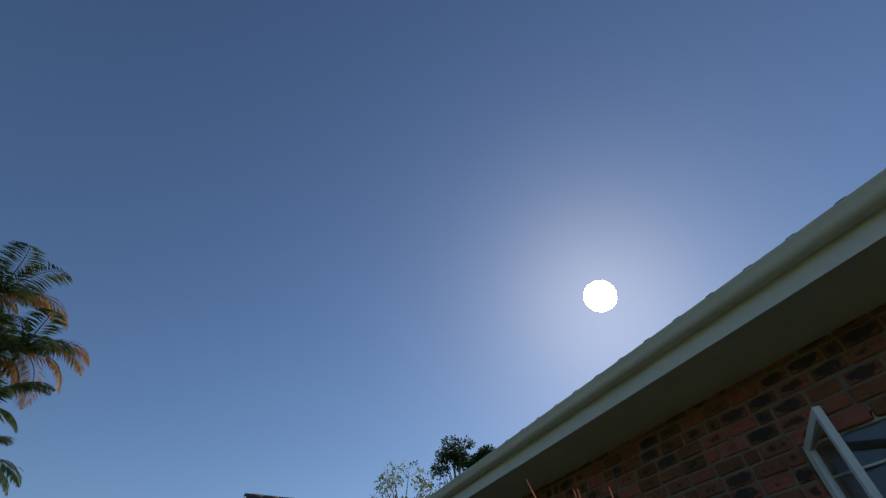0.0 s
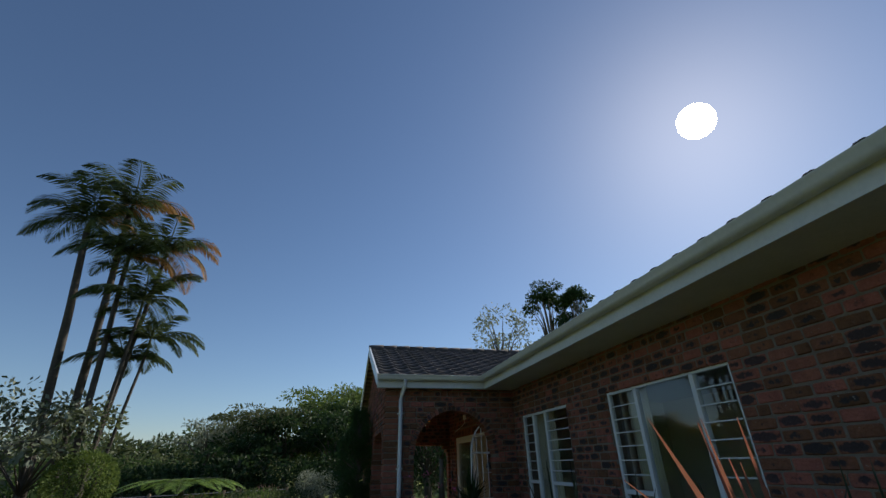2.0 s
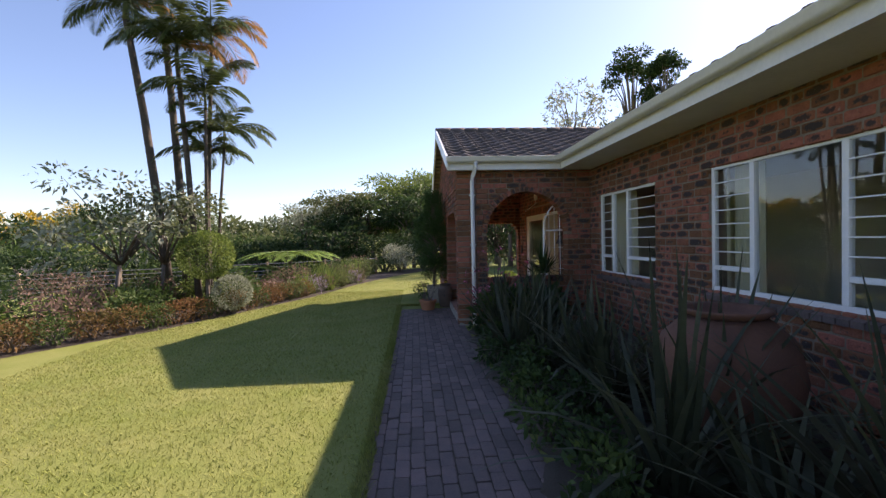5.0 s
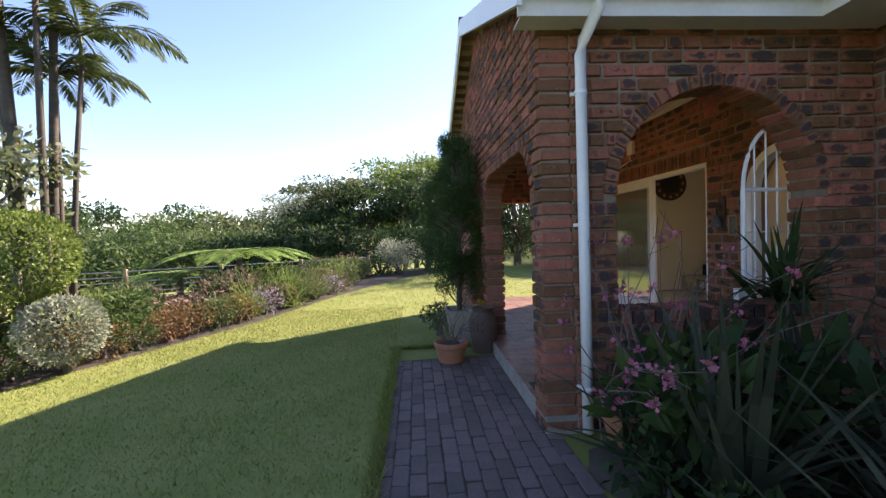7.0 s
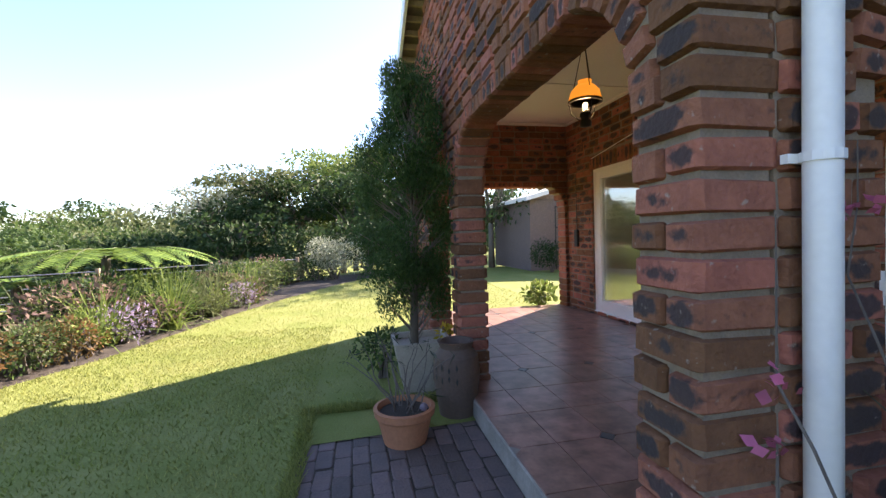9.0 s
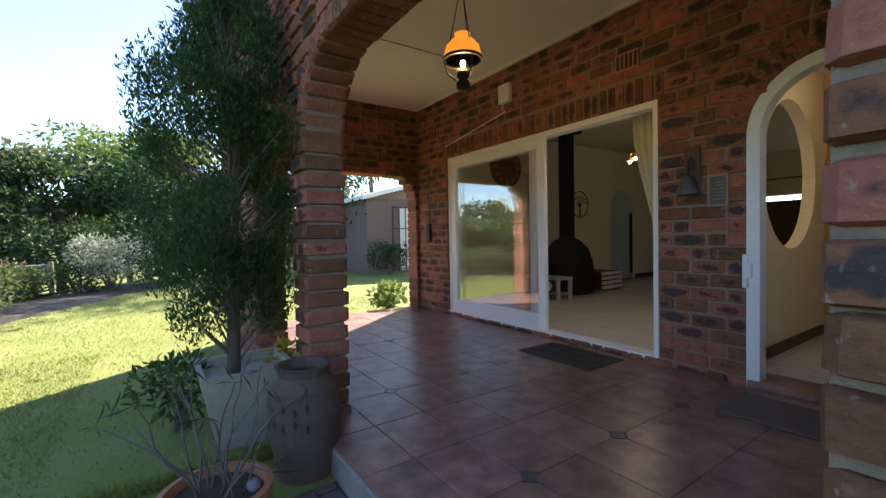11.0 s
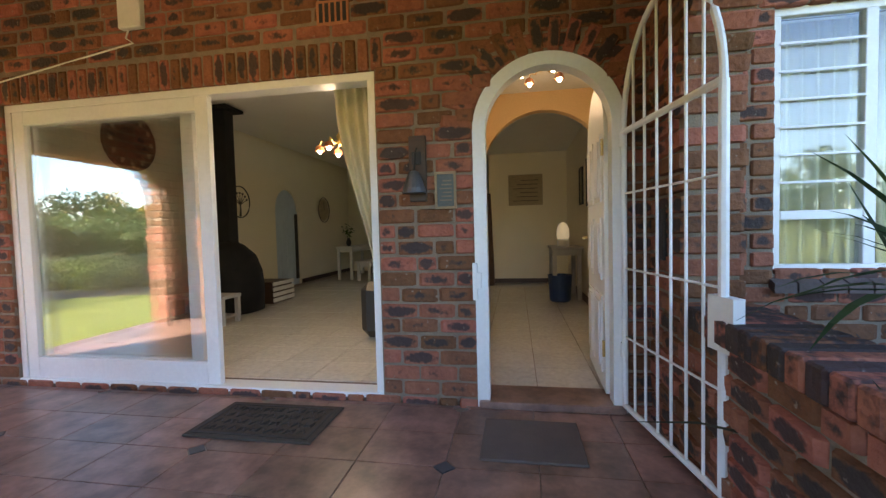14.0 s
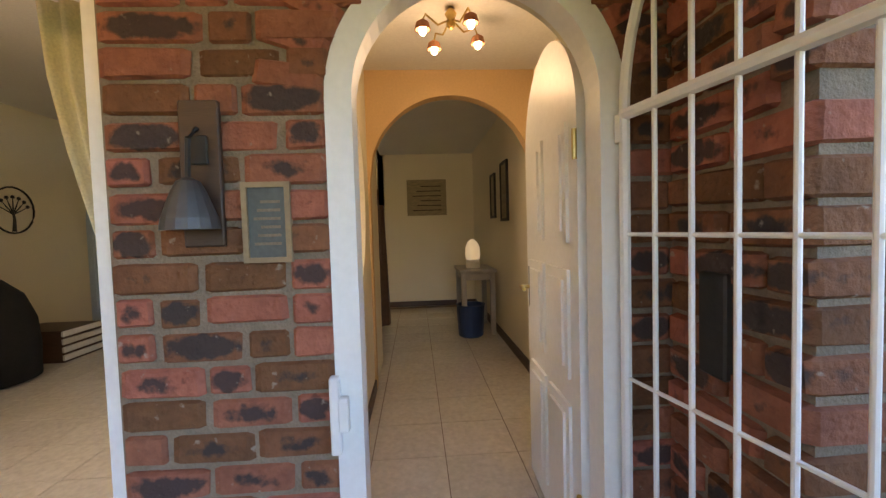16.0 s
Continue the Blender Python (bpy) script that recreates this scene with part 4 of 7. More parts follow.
def curtain(name, x, y0, y1, z0, z1, label, waves=9, depth=.04, pinch=0.0):
    n = waves * 8
    rows = []
    for j in range(9):
        t = j / 8
        z = z1 + (z0 - z1) * t
        sq = 1 - pinch * math.sin(min(1, t * 1.25) * math.pi / 2) ** 2
        rows.append([(x + depth * math.sin(2 * math.pi * waves * i / n + .4 * math.sin(3 * t)) * (.7 + .3 * t), y0 + (y1 - y0) * i / n * sq, z) for i in range(n + 1)])
    g = Geo().grid(rows)
    ob = thing(name, g, CURTAIN, label, "curtain", smooth=True)
    return ob


curtain("curtain", XW + .31, 7.3, 8.06, .55, 2.6, "cream pleated curtain hanging inside the window")
curtain("curtain", XW + .36, 4.75, 5.15, .55, 2.6, "cream pleated curtain hanging inside the window")
curtain("curtain", XW + .36, 3.0, 3.3, .55, 2.6, "cream pleated curtain hanging inside the window", 5)
ob = curtain("sliding_door_curtain", XW + .33, 10.40, 10.78, .2, 2.32, "cream curtain gathered at the open sliding door", 5, .03, 0.82)

curtain("dark_curtain", XL - .12, 10.12, 10.5, .2, 2.42, "dark red curtain beside the garden door", 5, .03).data.materials[0] = DARKWOOD
curtain("dark_curtain", XL - .12, 11.15, 11.45, .2, 2.42, "dark red curtain beside the garden door", 5, .03).data.materials[0] = DARKWOOD
curtain("dark_curtain", XL - .12, 13.0, 13.3, .7, 2.42, "dark red curtain beside the back window", 5, .03).data.materials[0] = DARKWOOD
thing("curtain_rod", Geo().tube([(XL - .12, 10.1, 2.44), (XL - .12, 13.5, 2.44)], .014, 8), BLACK, "dark metal curtain rod on the back wall", "curtain rod")

# sliding door
sd = holder("sliding_door", (XW, SD.u0, SD.z0), "white timber sliding glass door, half open", "door")
a, b = XW + .02, XW + .15
f = .055
part("door_frame", Geo().box(a, b, SD.u0, SD.u1, SD.z1 - f, SD.z1, .004).box(a, b, SD.u0, SD.u0 + f, SD.z0, SD.z1 - f, .004).box(a, b, SD.u1 - f, SD.u1, SD.z0, SD.z1 - f, .004).box(a - .02, b, SD.u0, SD.u1, SD.z0 - .0, SD.z0 + .035, .004), WHITE, sd)


def sash(x0, x1, y0, y1, z0, z1, st, bot):
    g = Geo().box(x0, x1, y0, y0 + st, z0, z1, .004).box(x0, x1, y1 - st, y1, z0, z1, .004).box(x0, x1, y0 + st, y1 - st, z1 - st, z1, .004).box(x0, x1, y0 + st, y1 - st, z0, z0 + bot, .004)
    part("sash", g, WHITE, sd)
    p = part("pane", Geo().box((x0 + x1) / 2 - .003, (x0 + x1) / 2 + .003, y0 + st, y1 - st, z0 + bot, z1 - st), DOORGLASS, sd)
    p.visible_shadow = False


sash(a + .005, a + .055, 11.58, 13.25, SD.z0 + .035, SD.z1 - f, .10, .16)
sash(a + .07, a + .115, 11.76, 13.25, SD.z0 + .035, SD.z1 - f, .10, .16)

# arched door frame
adf = holder("arched_door_frame", (XW, 9.295, FLOOR), "white painted arched timber door frame", "door frame", kind="structure")


def arch_band(x0, x1, cu, zs, r0, r1, z0, n=28):
    """A band that runs up, round a half circle and down."""
    def line(r):
        return [(cu - r, z0)] + [(cu - r * math.cos(math.pi * k / n), zs + r * math.sin(math.pi * k / n)) for k in range(n + 1)] + [(cu + r, z0)]
    A, B = line(r0), line(r1)
    g = Geo()
    g.strip([(x0, u, z) for u, z in A], [(x0, u, z) for u, z in B])
    g.strip([(x1, u, z) for u, z in B], [(x1, u, z) for u, z in A])
    g.strip([(x1, u, z) for u, z in A], [(x0, u, z) for u, z in A])
    g.strip([(x0, u, z) for u, z in B], [(x1, u, z) for u, z in B])
    return g


part("frame", arch_band(XW - .012, XW + .10, 9.295, 1.865, .368, .446, FLOOR), WHITE, adf)
part("threshold", Geo().box(XW - .04, XW + .26, 8.86, 9.73, FLOOR, FLOOR + .045, .006), SLATE_TILE, adf, "dark red tiled threshold")
part("lock_keep", Geo().box(XW - .045, XW - .012, 9.725, 9.755, .83, 1.06, .004).box(XW - .05, XW - .02, 9.70, 9.73, .9, 1.0, .003), WHITE, adf)

# white steel security gate, swung open
HX, HY = XW - .045, 8.87
gate = holder("security_gate", (HX, HY, FLOOR), "white arched steel security gate, standing open", "gate")
gdir = Vector((2.386 - HX, 8.70 - HY, 0)).normalized()
GW = 0.845


def gp(u, z, off=0.0):
    p = Vector((HX, HY, 0)) + gdir * u
    n = Vector((-gdir.y, gdir.x, 0))
    return (p.x + n.x * off, p.y + n.y * off, z)


G0, GS, GT = FLOOR + .06, 1.80, 2.36


def gate_top(u):
    e = (u - GW / 2) / (GW / 2)
    return GS + (GT - GS) * math.sqrt(max(0, 1 - e * e))


part("hinge_post", Geo().tube([gp(0, G0), gp(0, GS)], .016, 8), WHITE, gate)
part("lock_post", Geo().tube([gp(GW, G0), gp(GW, GS)], .020, 8), WHITE, gate)
part("arch_rail", Geo().tube([gp(GW / 2 - GW / 2 * math.cos(math.pi * k / 24), GS + (GT - GS) * math.sin(math.pi * k / 24)) for k in range(25)], .016, 8), WHITE, gate)
for z, r in ((G0, .016), (GS, .018), (.62, .006), (1.02, .006), (1.45, .006)):
    part("cross_rail", Geo().tube([gp(0, z), gp(GW, z)], r, 8), WHITE, gate)
for k in range(1, 7):
    u = GW * k / 7
    part("bar", Geo().tube([gp(u, G0), gp(u, gate_top(u))], .0075, 8), WHITE, gate)
g = Geo()
g.add([gp(GW - .06, .78, -.022), gp(GW + .085, .78, -.022), gp(GW + .085, .78, .022), gp(GW - .06, .78, .022), gp(GW - .06, .99, -.022), gp(GW + .085, .99, -.022), gp(GW + .085, .99, .022), gp(GW - .06, .99, .022)],
      [(3, 2, 1, 0), (4, 5, 6, 7), (0, 1, 5, 4), (1, 2, 6, 5), (2, 3, 7, 6), (3, 0, 4, 7)])
part("lock_box", g, WHITE, gate)
for z in (.5, 1.72):
    part("hinge", Geo().tube([gp(-.01, z), gp(-.01, z + .08)], .022, 8).box(HX, XW, HY - .01, HY + .01, z, z + .05), WHITE, gate)

# parapet cap under the round arch
n = int(1.57 / .085)
for k in range(n):
    x0 = 1.285 + k * 1.56 / n
    part("cap_brick", Geo().box(x0, x0 + 1.56 / n - .011, YS - .03, YT + .03, .80, .90, .008), BRICK, wall_south)

# ---- interior ----
thing("floor_inside", Geo().box(XW + .0, 12.3, -2, 14.25, -.05, .172), GROUT, "pale grout between the tiles indoors", "floor", kind="structure")
floor_in = holder("floor_tiles_inside", (0, 0, 0), "glossy cream floor tiles indoors", "floor", kind="structure")


def lay_inside_tiles():
    s = .42
    me = Geo().box(-s / 2 + .0025, s / 2 - .0025, -s / 2 + .0025, s / 2 - .0025, -.008, 0).mesh("floor_tile", WHITETILE)
    x = XW + .26 + s / 2
    n = 0
    while x < 12.0:
        y = 8.52 + s / 2
        while y < 14.1:
            if y > 10 or x < 9.2:
                ob = new("floor_tile", me)
                ob.parent = floor_in
                ob.location = (x, y, .18)
                n += 1
            y += s
        x += s


thing("wall_hall_south", Geo().box(XW + .26, XB, 8.42, 8.5, 0, 3.0), CREAM, "cream plaster hall wall", "wall", kind="structure")
thing("wall_hall_end", Geo().box(XB, XB + .1, 8.4, 10.1, 0, 3.1), CREAM, "cream plaster wall at the end of the hall", "wall", kind="structure")
BACKDOOR, BACKWIN = Opening(10.45, 11.15, .18, 2.2), Opening(11.6, 13.0, .95, 2.1)
thing("wall_living_back", Geo().box(XB, XL, 10.0, 10.1, 0, 3.2), CREAM, "cream plaster back wall of the living room", "wall", kind="structure")
thing("wall_dining_back", wall_geo('x', XL, XL + .14, 10.05, YL + .1, 0, 3.2, [BACKDOOR, BACKWIN]), CREAM, "cream back wall with a garden door and window", "wall", kind="structure")
for nm, o, lb in (("garden_door_frame", BACKDOOR, "white framed opening to the back veranda"), ("back_window_frame", BACKWIN, "white framed back window with a view of plants")):
    w = holder(nm, (XL, o.u0, o.z0), lb, "window", kind="structure")
    part("frame", Geo().box(XL + .03, XL + .09, o.u0, o.u0 + .05, o.z0, o.z1).box(XL + .03, XL + .09, o.u1 - .05, o.u1, o.z0, o.z1).box(XL + .03, XL + .09, o.u0 + .05, o.u1 - .05, o.z1 - .05, o.z1).box(XL + .03, XL + .09, o.u0 + .05, o.u1 - .05, o.z0, o.z0 + .05), WHITE, w)
    part("pane", Geo().box(XL + .055, XL + .06, o.u0 + .05, o.u1 - .05, o.z0 + .05, o.z1 - .05), GLASS, w).visible_shadow = False
IA = Opening(8.45, 9.35, .1, 2.2, "arch")
thing("wall_living_north", wall_geo('y', YL, YL + .07, XW + .26, XL, 0, 3.2, [IA]), CREAM, "cream side wall of the living room with an arched doorway", "wall", kind="structure")
thing("wall_hall_north", wall_geo('y', 9.86, 9.96, XW + .26, 6.3, 0, 3.05, [Opening(3.98, 5.27, 1.06, 2.36, "oval")]), CREAM, "cream partition between hall and living room with a cut-out", "wall", kind="structure")
thing("wall_hall_arch", wall_geo('x', 5.5, 5.62, 8.5, 9.86, 0, 2.76, [Opening(8.515, 9.845, .1, 2.55, "arch")]), ORANGE, "apricot wall with a round arch across the hall", "wall", kind="structure")
thing("ceiling_living", Geo().box(XW + .26, XL, 10.05, YL, 3.08, 3.12), CEIL, "white flat living room ceiling", "ceiling", kind="structure")
thing("room_behind_windows", Geo().box(6.9, 7.0, -2, 8.42, 0, 2.8).box(XW + .26, 7, -2.1, -2, 0, 2.8), CREAM, "plain cream bedroom walls behind the windows", "wall", kind="structure")
thing("baseboard", Geo().box(XW + .3, XB, 8.5, 8.515, .18, .27).box(XB - .015, XB, 8.515, 10.0, .18, .27).box(XW + .3, 5.5, 9.845, 9.86, .18, .27).box(6.5, 8.4, YL - .015, YL, .18, .27).box(9.4, XL, YL - .015, YL, .18, .27), DARKWOOD, "dark wooden skirting boards indoors", "trim", kind="structure")

# open panelled front door against the hall wall
door = holder("front_door", (XW + .12, 8.93, .2), "white panelled front door, open inwards", "door")
ang = radians(7)
dd = Vector((math.cos(ang), -math.sin(ang) * .3 + .0, 0)).normalized()


def dp3(u, z, off):
    p = Vector((XW + .13, 8.945, 0)) + dd * u + Vector((-dd.y, dd.x, 0)) * off
    return (p.x, p.y, z)


def slab(u0, u1, z0, z1, o0, o1):
    return Geo().add([dp3(u, z, o) for u in (u0, u1) for o in (o0, o1) for z in (z0, z1)], [(0, 1, 3, 2), (4, 6, 7, 5), (0, 4, 5, 1), (2, 3, 7, 6), (0, 2, 6, 4), (1, 5, 7, 3)])


DW = .76
lf = Geo()
N = 20
top = [(DW / 2 - DW / 2 * math.cos(math.pi * k / N), 1.85 + .37 * math.sin(math.pi * k / N)) for k in range(N + 1)]
lf.strip([dp3(u, .21, 0) for u, z in top], [dp3(u, z, 0) for u, z in top])
lf.strip([dp3(u, .21, -.04) for u, z in top], [dp3(u, z, -.04) for u, z in top])
lf.strip([dp3(u, z, 0) for u, z in top], [dp3(u, z, -.04) for u, z in top])
lf.add([dp3(0, .21, 0), dp3(0, 1.85, 0), dp3(0, 1.85, -.04), dp3(0, .21, -.04)], [(0, 1, 2, 3)]).add([dp3(DW, .21, 0), dp3(DW, 1.85, 0), dp3(DW, 1.85, -.04), dp3(DW, .21, -.04)], [(0, 1, 2, 3)])
part("leaf", lf, WHITE, door)
for u0, u1 in ((.09, .35), (.42, .67)):
    for z0, z1 in ((.32, .82), (.92, 1.32), (1.42, 1.85)):
        part("panel", slab(u0, u1, z0, z1, 0, .012), WHITE, door)
        part("panel", slab(u0 + .04, u1 - .04, z0 + .04, z1 - .04, .012, .022), WHITE, door)
part("door_handle", Geo().tube([dp3(.70, 1.18, .0), dp3(.70, 1.18, .05), dp3(.60, 1.18, .055)], .009, 8), BRASS, door, "brass lever handle")
part("lock_plate", slab(.685, .715, 1.08, 1.28, 0, .006), BLACK, door)
for z in (.45, 1.7):
    part("hinge", Geo().tube([dp3(-.01, z, .012), dp3(-.01, z + .1, .012)], .009, 8), BRASS, door)


# ---- lamps ----
def bulb_lamp(name, place, watts, colour, size=.03):
    lm = new(name, bpy.data.lights.new(name, 'POINT'))
    lm.data.energy, lm.data.color, lm.data.shadow_soft_size = watts, colour, size
    lm.location = place
    return lm


BULB = glow_mat("lit_bulb", (1.0, 0.82, 0.5), 2.5)
AMBER = glow_mat("lit_amber_glass", (0.80, 0.27, 0.025), 0.26)
lan = holder("hanging_lantern", (1.95, 11.1, CEILZ), "amber glass hanging oil-lamp lantern, lit", "lamp")
lx, ly = 1.95, 11.1
part("ceiling_rose", Geo().lathe(lx, ly, [(.001, CEILZ), (.05, CEILZ), (.05, CEILZ - .02), (.001, CEILZ - .03)], 16), BLACK, lan)
for k in range(3):
    a = 2 * math.pi * k / 3 + .4
    part("chain", Geo().tube([(lx, ly, CEILZ - .03), (lx + .10 * math.cos(a), ly + .10 * math.sin(a), 2.68), (lx + .135 * math.cos(a), ly + .135 * math.sin(a), 2.56)], .004, 5), BLACK, lan)
part("shade", Geo().lathe(lx, ly, [(.05, 2.745), (.062, 2.75), (.055, 2.72), (.085, 2.70), (.125, 2.655), (.142, 2.595), (.145, 2.565), (.138, 2.565), (.118, 2.645), (.05, 2.72)], 24), AMBER, lan, "glowing amber glass shade", True)
part("ring", Geo().lathe(lx, ly, [(.135, 2.55), (.152, 2.55), (.152, 2.57), (.135, 2.57), (.135, 2.55)], 24), BLACK, lan)
part("chimney", Geo().lathe(lx, ly, [(.03, 2.46), (.045, 2.50), (.03, 2.57), (.028, 2.70), (.02, 2.70), (.02, 2.47)], 14), glass_mat("lamp_glass", 0.04), lan)
part("oil_font", Geo().lathe(lx, ly, [(.01, 2.33), (.05, 2.34), (.055, 2.38), (.03, 2.41), (.05, 2.43), (.048, 2.46), (.01, 2.47)], 18), BLACK, lan, "dark cast iron oil font", True)
for k in range(3):
    a = 2 * math.pi * k / 3 + .4
    part("bracket", Geo().tube([(lx + .145 * math.cos(a), ly + .145 * math.sin(a), 2.56), (lx + .12 * math.cos(a), ly + .12 * math.sin(a), 2.46), (lx + .05 * math.cos(a), ly + .05 * math.sin(a), 2.40)], .006, 6), BLACK, lan)
part("bulb", Geo().ball((lx, ly, 2.53), (.022, .022, .03)), BULB, lan, "lit bulb")
bulb_lamp("lantern_light", (lx, ly, 2.50), 4, (1.0, .62, .28))


def chandelier(name, x, y, z, top, arms, label):
    h = holder(name, (x, y, top), label, "chandelier")
    part("rod", Geo().tube([(x, y, top), (x, y, z)], .008, 6), BRASS, h)
    part("body", Geo().lathe(x, y, [(.005, z - .06), (.03, z - .03), (.022, z), (.035, z + .03), (.005, z + .08)], 12), BRASS, h, smooth=True)
    for k in range(arms):
        a = 2 * math.pi * k / arms + .5
        c, s = math.cos(a), math.sin(a)
        part("arm", Geo().tube([(x, y, z), (x + .09 * c, y + .09 * s, z - .05), (x + .17 * c, y + .17 * s, z - .01), (x + .19 * c, y + .19 * s, z - .05)], .006, 6), BRASS, h)
        part("cup", Geo().lathe(x + .19 * c, y + .19 * s, [(.012, z - .045), (.035, z - .06), (.045, z - .10), (.04, z - .10), (.01, z - .05)], 12), TERRA, h)
        part("bulb", Geo().ball((x + .19 * c, y + .19 * s, z - .10), (.022, .022, .032)), BULB, h, "lit bulb")
    return h


chandelier("hall_chandelier", 4.55, 9.25, 2.68, 2.75, 4, "small brass hall chandelier with lit bulbs")
bulb_lamp("hall_light", (4.55, 9.25, 2.35), 0.8, (1.0, .72, .42), .12)
chandelier("living_chandelier", 4.5, 11.1, 2.14, 3.08, 5, "brass living room chandelier with lit bulbs")
bulb_lamp("living_light", (4.5, 11.1, 1.98), 3.2, (1.0, .80, .52), .15)

# ---- plants ----
def leafy(name, faces, material, parent, label="", n=4, kind=""):
    ob = new(name, quads(name, np.concatenate([np.asarray(f).reshape(-1, n, 3) for f in faces]), material, n))
    ob.parent = parent
    ob.matrix_parent_inverse = Matrix.Translation(-parent.matrix_basis.translation)
    return tagged(ob, label, kind=kind)


def blades_from(base, dirs, length, width, curl, seg=5):
    """Long strap leaves that arch over: rows of quads."""
    out = []
    for b, d, ln, w, c in zip(base, dirs, length, width, curl):
        d = Vector(d).normalized()
        side = d.cross(Vector((0, 0, 1)))
        side = side.normalized() if side.length > .05 else Vector((1, 0, 0))
        p, v = Vector(b), d.copy()
        pl, pr = p - side * w * .35, p + side * w * .35
        for k in range(1, seg + 1):
            v = (v + Vector((0, 0, -c / seg)) + Vector((d.x, d.y, 0)) * c / seg * .4).normalized()
            p = p + v * ln / seg
            ww = w * .5 * (1 - (k / seg) ** 2.2) + .001
            q = side * ww
            out.append([pl, pr, p + q, p - q])
            pl, pr = p - q, p + q
    return np.array([[tuple(c) for c in f] for f in out])


def strap_plant(name, x, y, n, height, width, material, label, group="", spread=.55, curl=1.0, z=0.0):
    h = holder(name, (x, y, z), label, "plant", group)
    a = rng.uniform(0, 2 * math.pi, n)
    t = rng.random(n) ** .7 * spread
    dirs = np.c_[np.cos(a) * t, np.sin(a) * t, 1 - t * .45]
    base = np.c_[x + rng.normal(size=n) * .06, y + rng.normal(size=n) * .06, np.full(n, z)]
    f = blades_from(base, dirs, height * (.6 + .5 * rng.random(n)), width * (.7 + .5 * rng.random(n)), curl * rng.random(n) * (.4 + t))
    if name == "flax_plant":
        for k in range(n):
            leafy("leaf", [f[k * 5:k * 5 + 5]], material, h)
    else:
        leafy("foliage", [f], material, h)
    return h


def tree(name, x, y, z, height, crown, material, label, leaves=2500, leaf=.16, trunk=.12, clumps=14, bark=None, flat=.6, lean=(0, 0), open_=.35, base=.45, category="tree", group=""):
    """A tapered trunk with limbs, and leaves gathered in clumps along them."""
    h = holder(name, (x, y, z), label, category, group)
    r = random.Random(name + str(round(x, 1)) + str(round(y, 1)))
    g = Geo()
    near = name in ("frangipani", "shrub_tree", "garden_tree")
    fork = height * base
    tx, ty = x + lean[0], y + lean[1]
    g.tube([(x, y, z), (x + lean[0] * .3, y + lean[1] * .3, z + fork * .5), (tx * .6 + x * .4, ty * .6 + y * .4, z + fork)], [trunk, trunk * .8, trunk * .65], 8)
    faces = []
    fx, fy = tx * .6 + x * .4, ty * .6 + y * .4
    for k in range(clumps):
        a = 2 * math.pi * k / clumps * 2.4 + r.uniform(-.4, .4)
        q = r.random() ** .5
        cz = z + fork + (height - fork) * (r.random() ** .8) * .92
        tz = (cz - z - fork) / max(.1, height - fork)
        rad = crown * (1 - (abs(tz - .45) / .75) ** 2) * q
        c = (tx + math.cos(a) * rad, ty + math.sin(a) * rad, cz)
        limb = Geo() if near else g
        limb.tube([(fx, fy, z + fork * .92), ((fx + c[0]) / 2 + r.uniform(-.1, .1), (fy + c[1]) / 2, (z + fork + c[2]) / 2 + .05 * height), c], [trunk * .4, trunk * .22, trunk * .06], 5)
        if near:
            part("limb", limb, bark or BARK, h, smooth=True)
        s = crown * r.uniform(.26, .46)
        p, d = blob_points(leaves // clumps, c, (s, s, s * flat), open_)
        faces.append(leaf_faces(p, leaf, d, .25))
    part("trunk", g, bark or BARK, h, smooth=True)
    leafy("crown", faces, material, h)
    return h


def bush(name, x, y, z, r, material, label, leaves=900, leaf=.06, h=None, lumps=6, category="bush", group="", shell=.75):
    ho = holder(name, (x, y, z), label, category, group)
    hh = h or r
    q = random.Random(name + str(round(x, 2)) + str(round(y, 2)))
    g = Geo()
    faces = []
    for k in range(lumps):
        a = 2 * math.pi * k / lumps + q.uniform(-.5, .5)
        rr = r * (.55 if k else 0)
        c = (x + math.cos(a) * rr * q.uniform(.6, 1.1), y + math.sin(a) * rr * q.uniform(.6, 1.1), z + hh * q.uniform(.75, 1.15))
        s = r * q.uniform(.45, .65)
        g.tube([(x + q.uniform(-.05, .05), y, z - .02), ((x + c[0]) / 2, (y + c[1]) / 2, z + hh * .5), c], [.02 + r * .02, .014, .004], 5)
        p, d = blob_points(leaves // lumps, c, (s, s, min(s, hh) * .95), shell)
        p = p[p[:, 2] > z]
        faces.append(leaf_faces(p, leaf, d[:len(p)], 0))
    part("stem", g, TWIG, ho)
    leafy("foliage", faces, material, ho)
    return ho


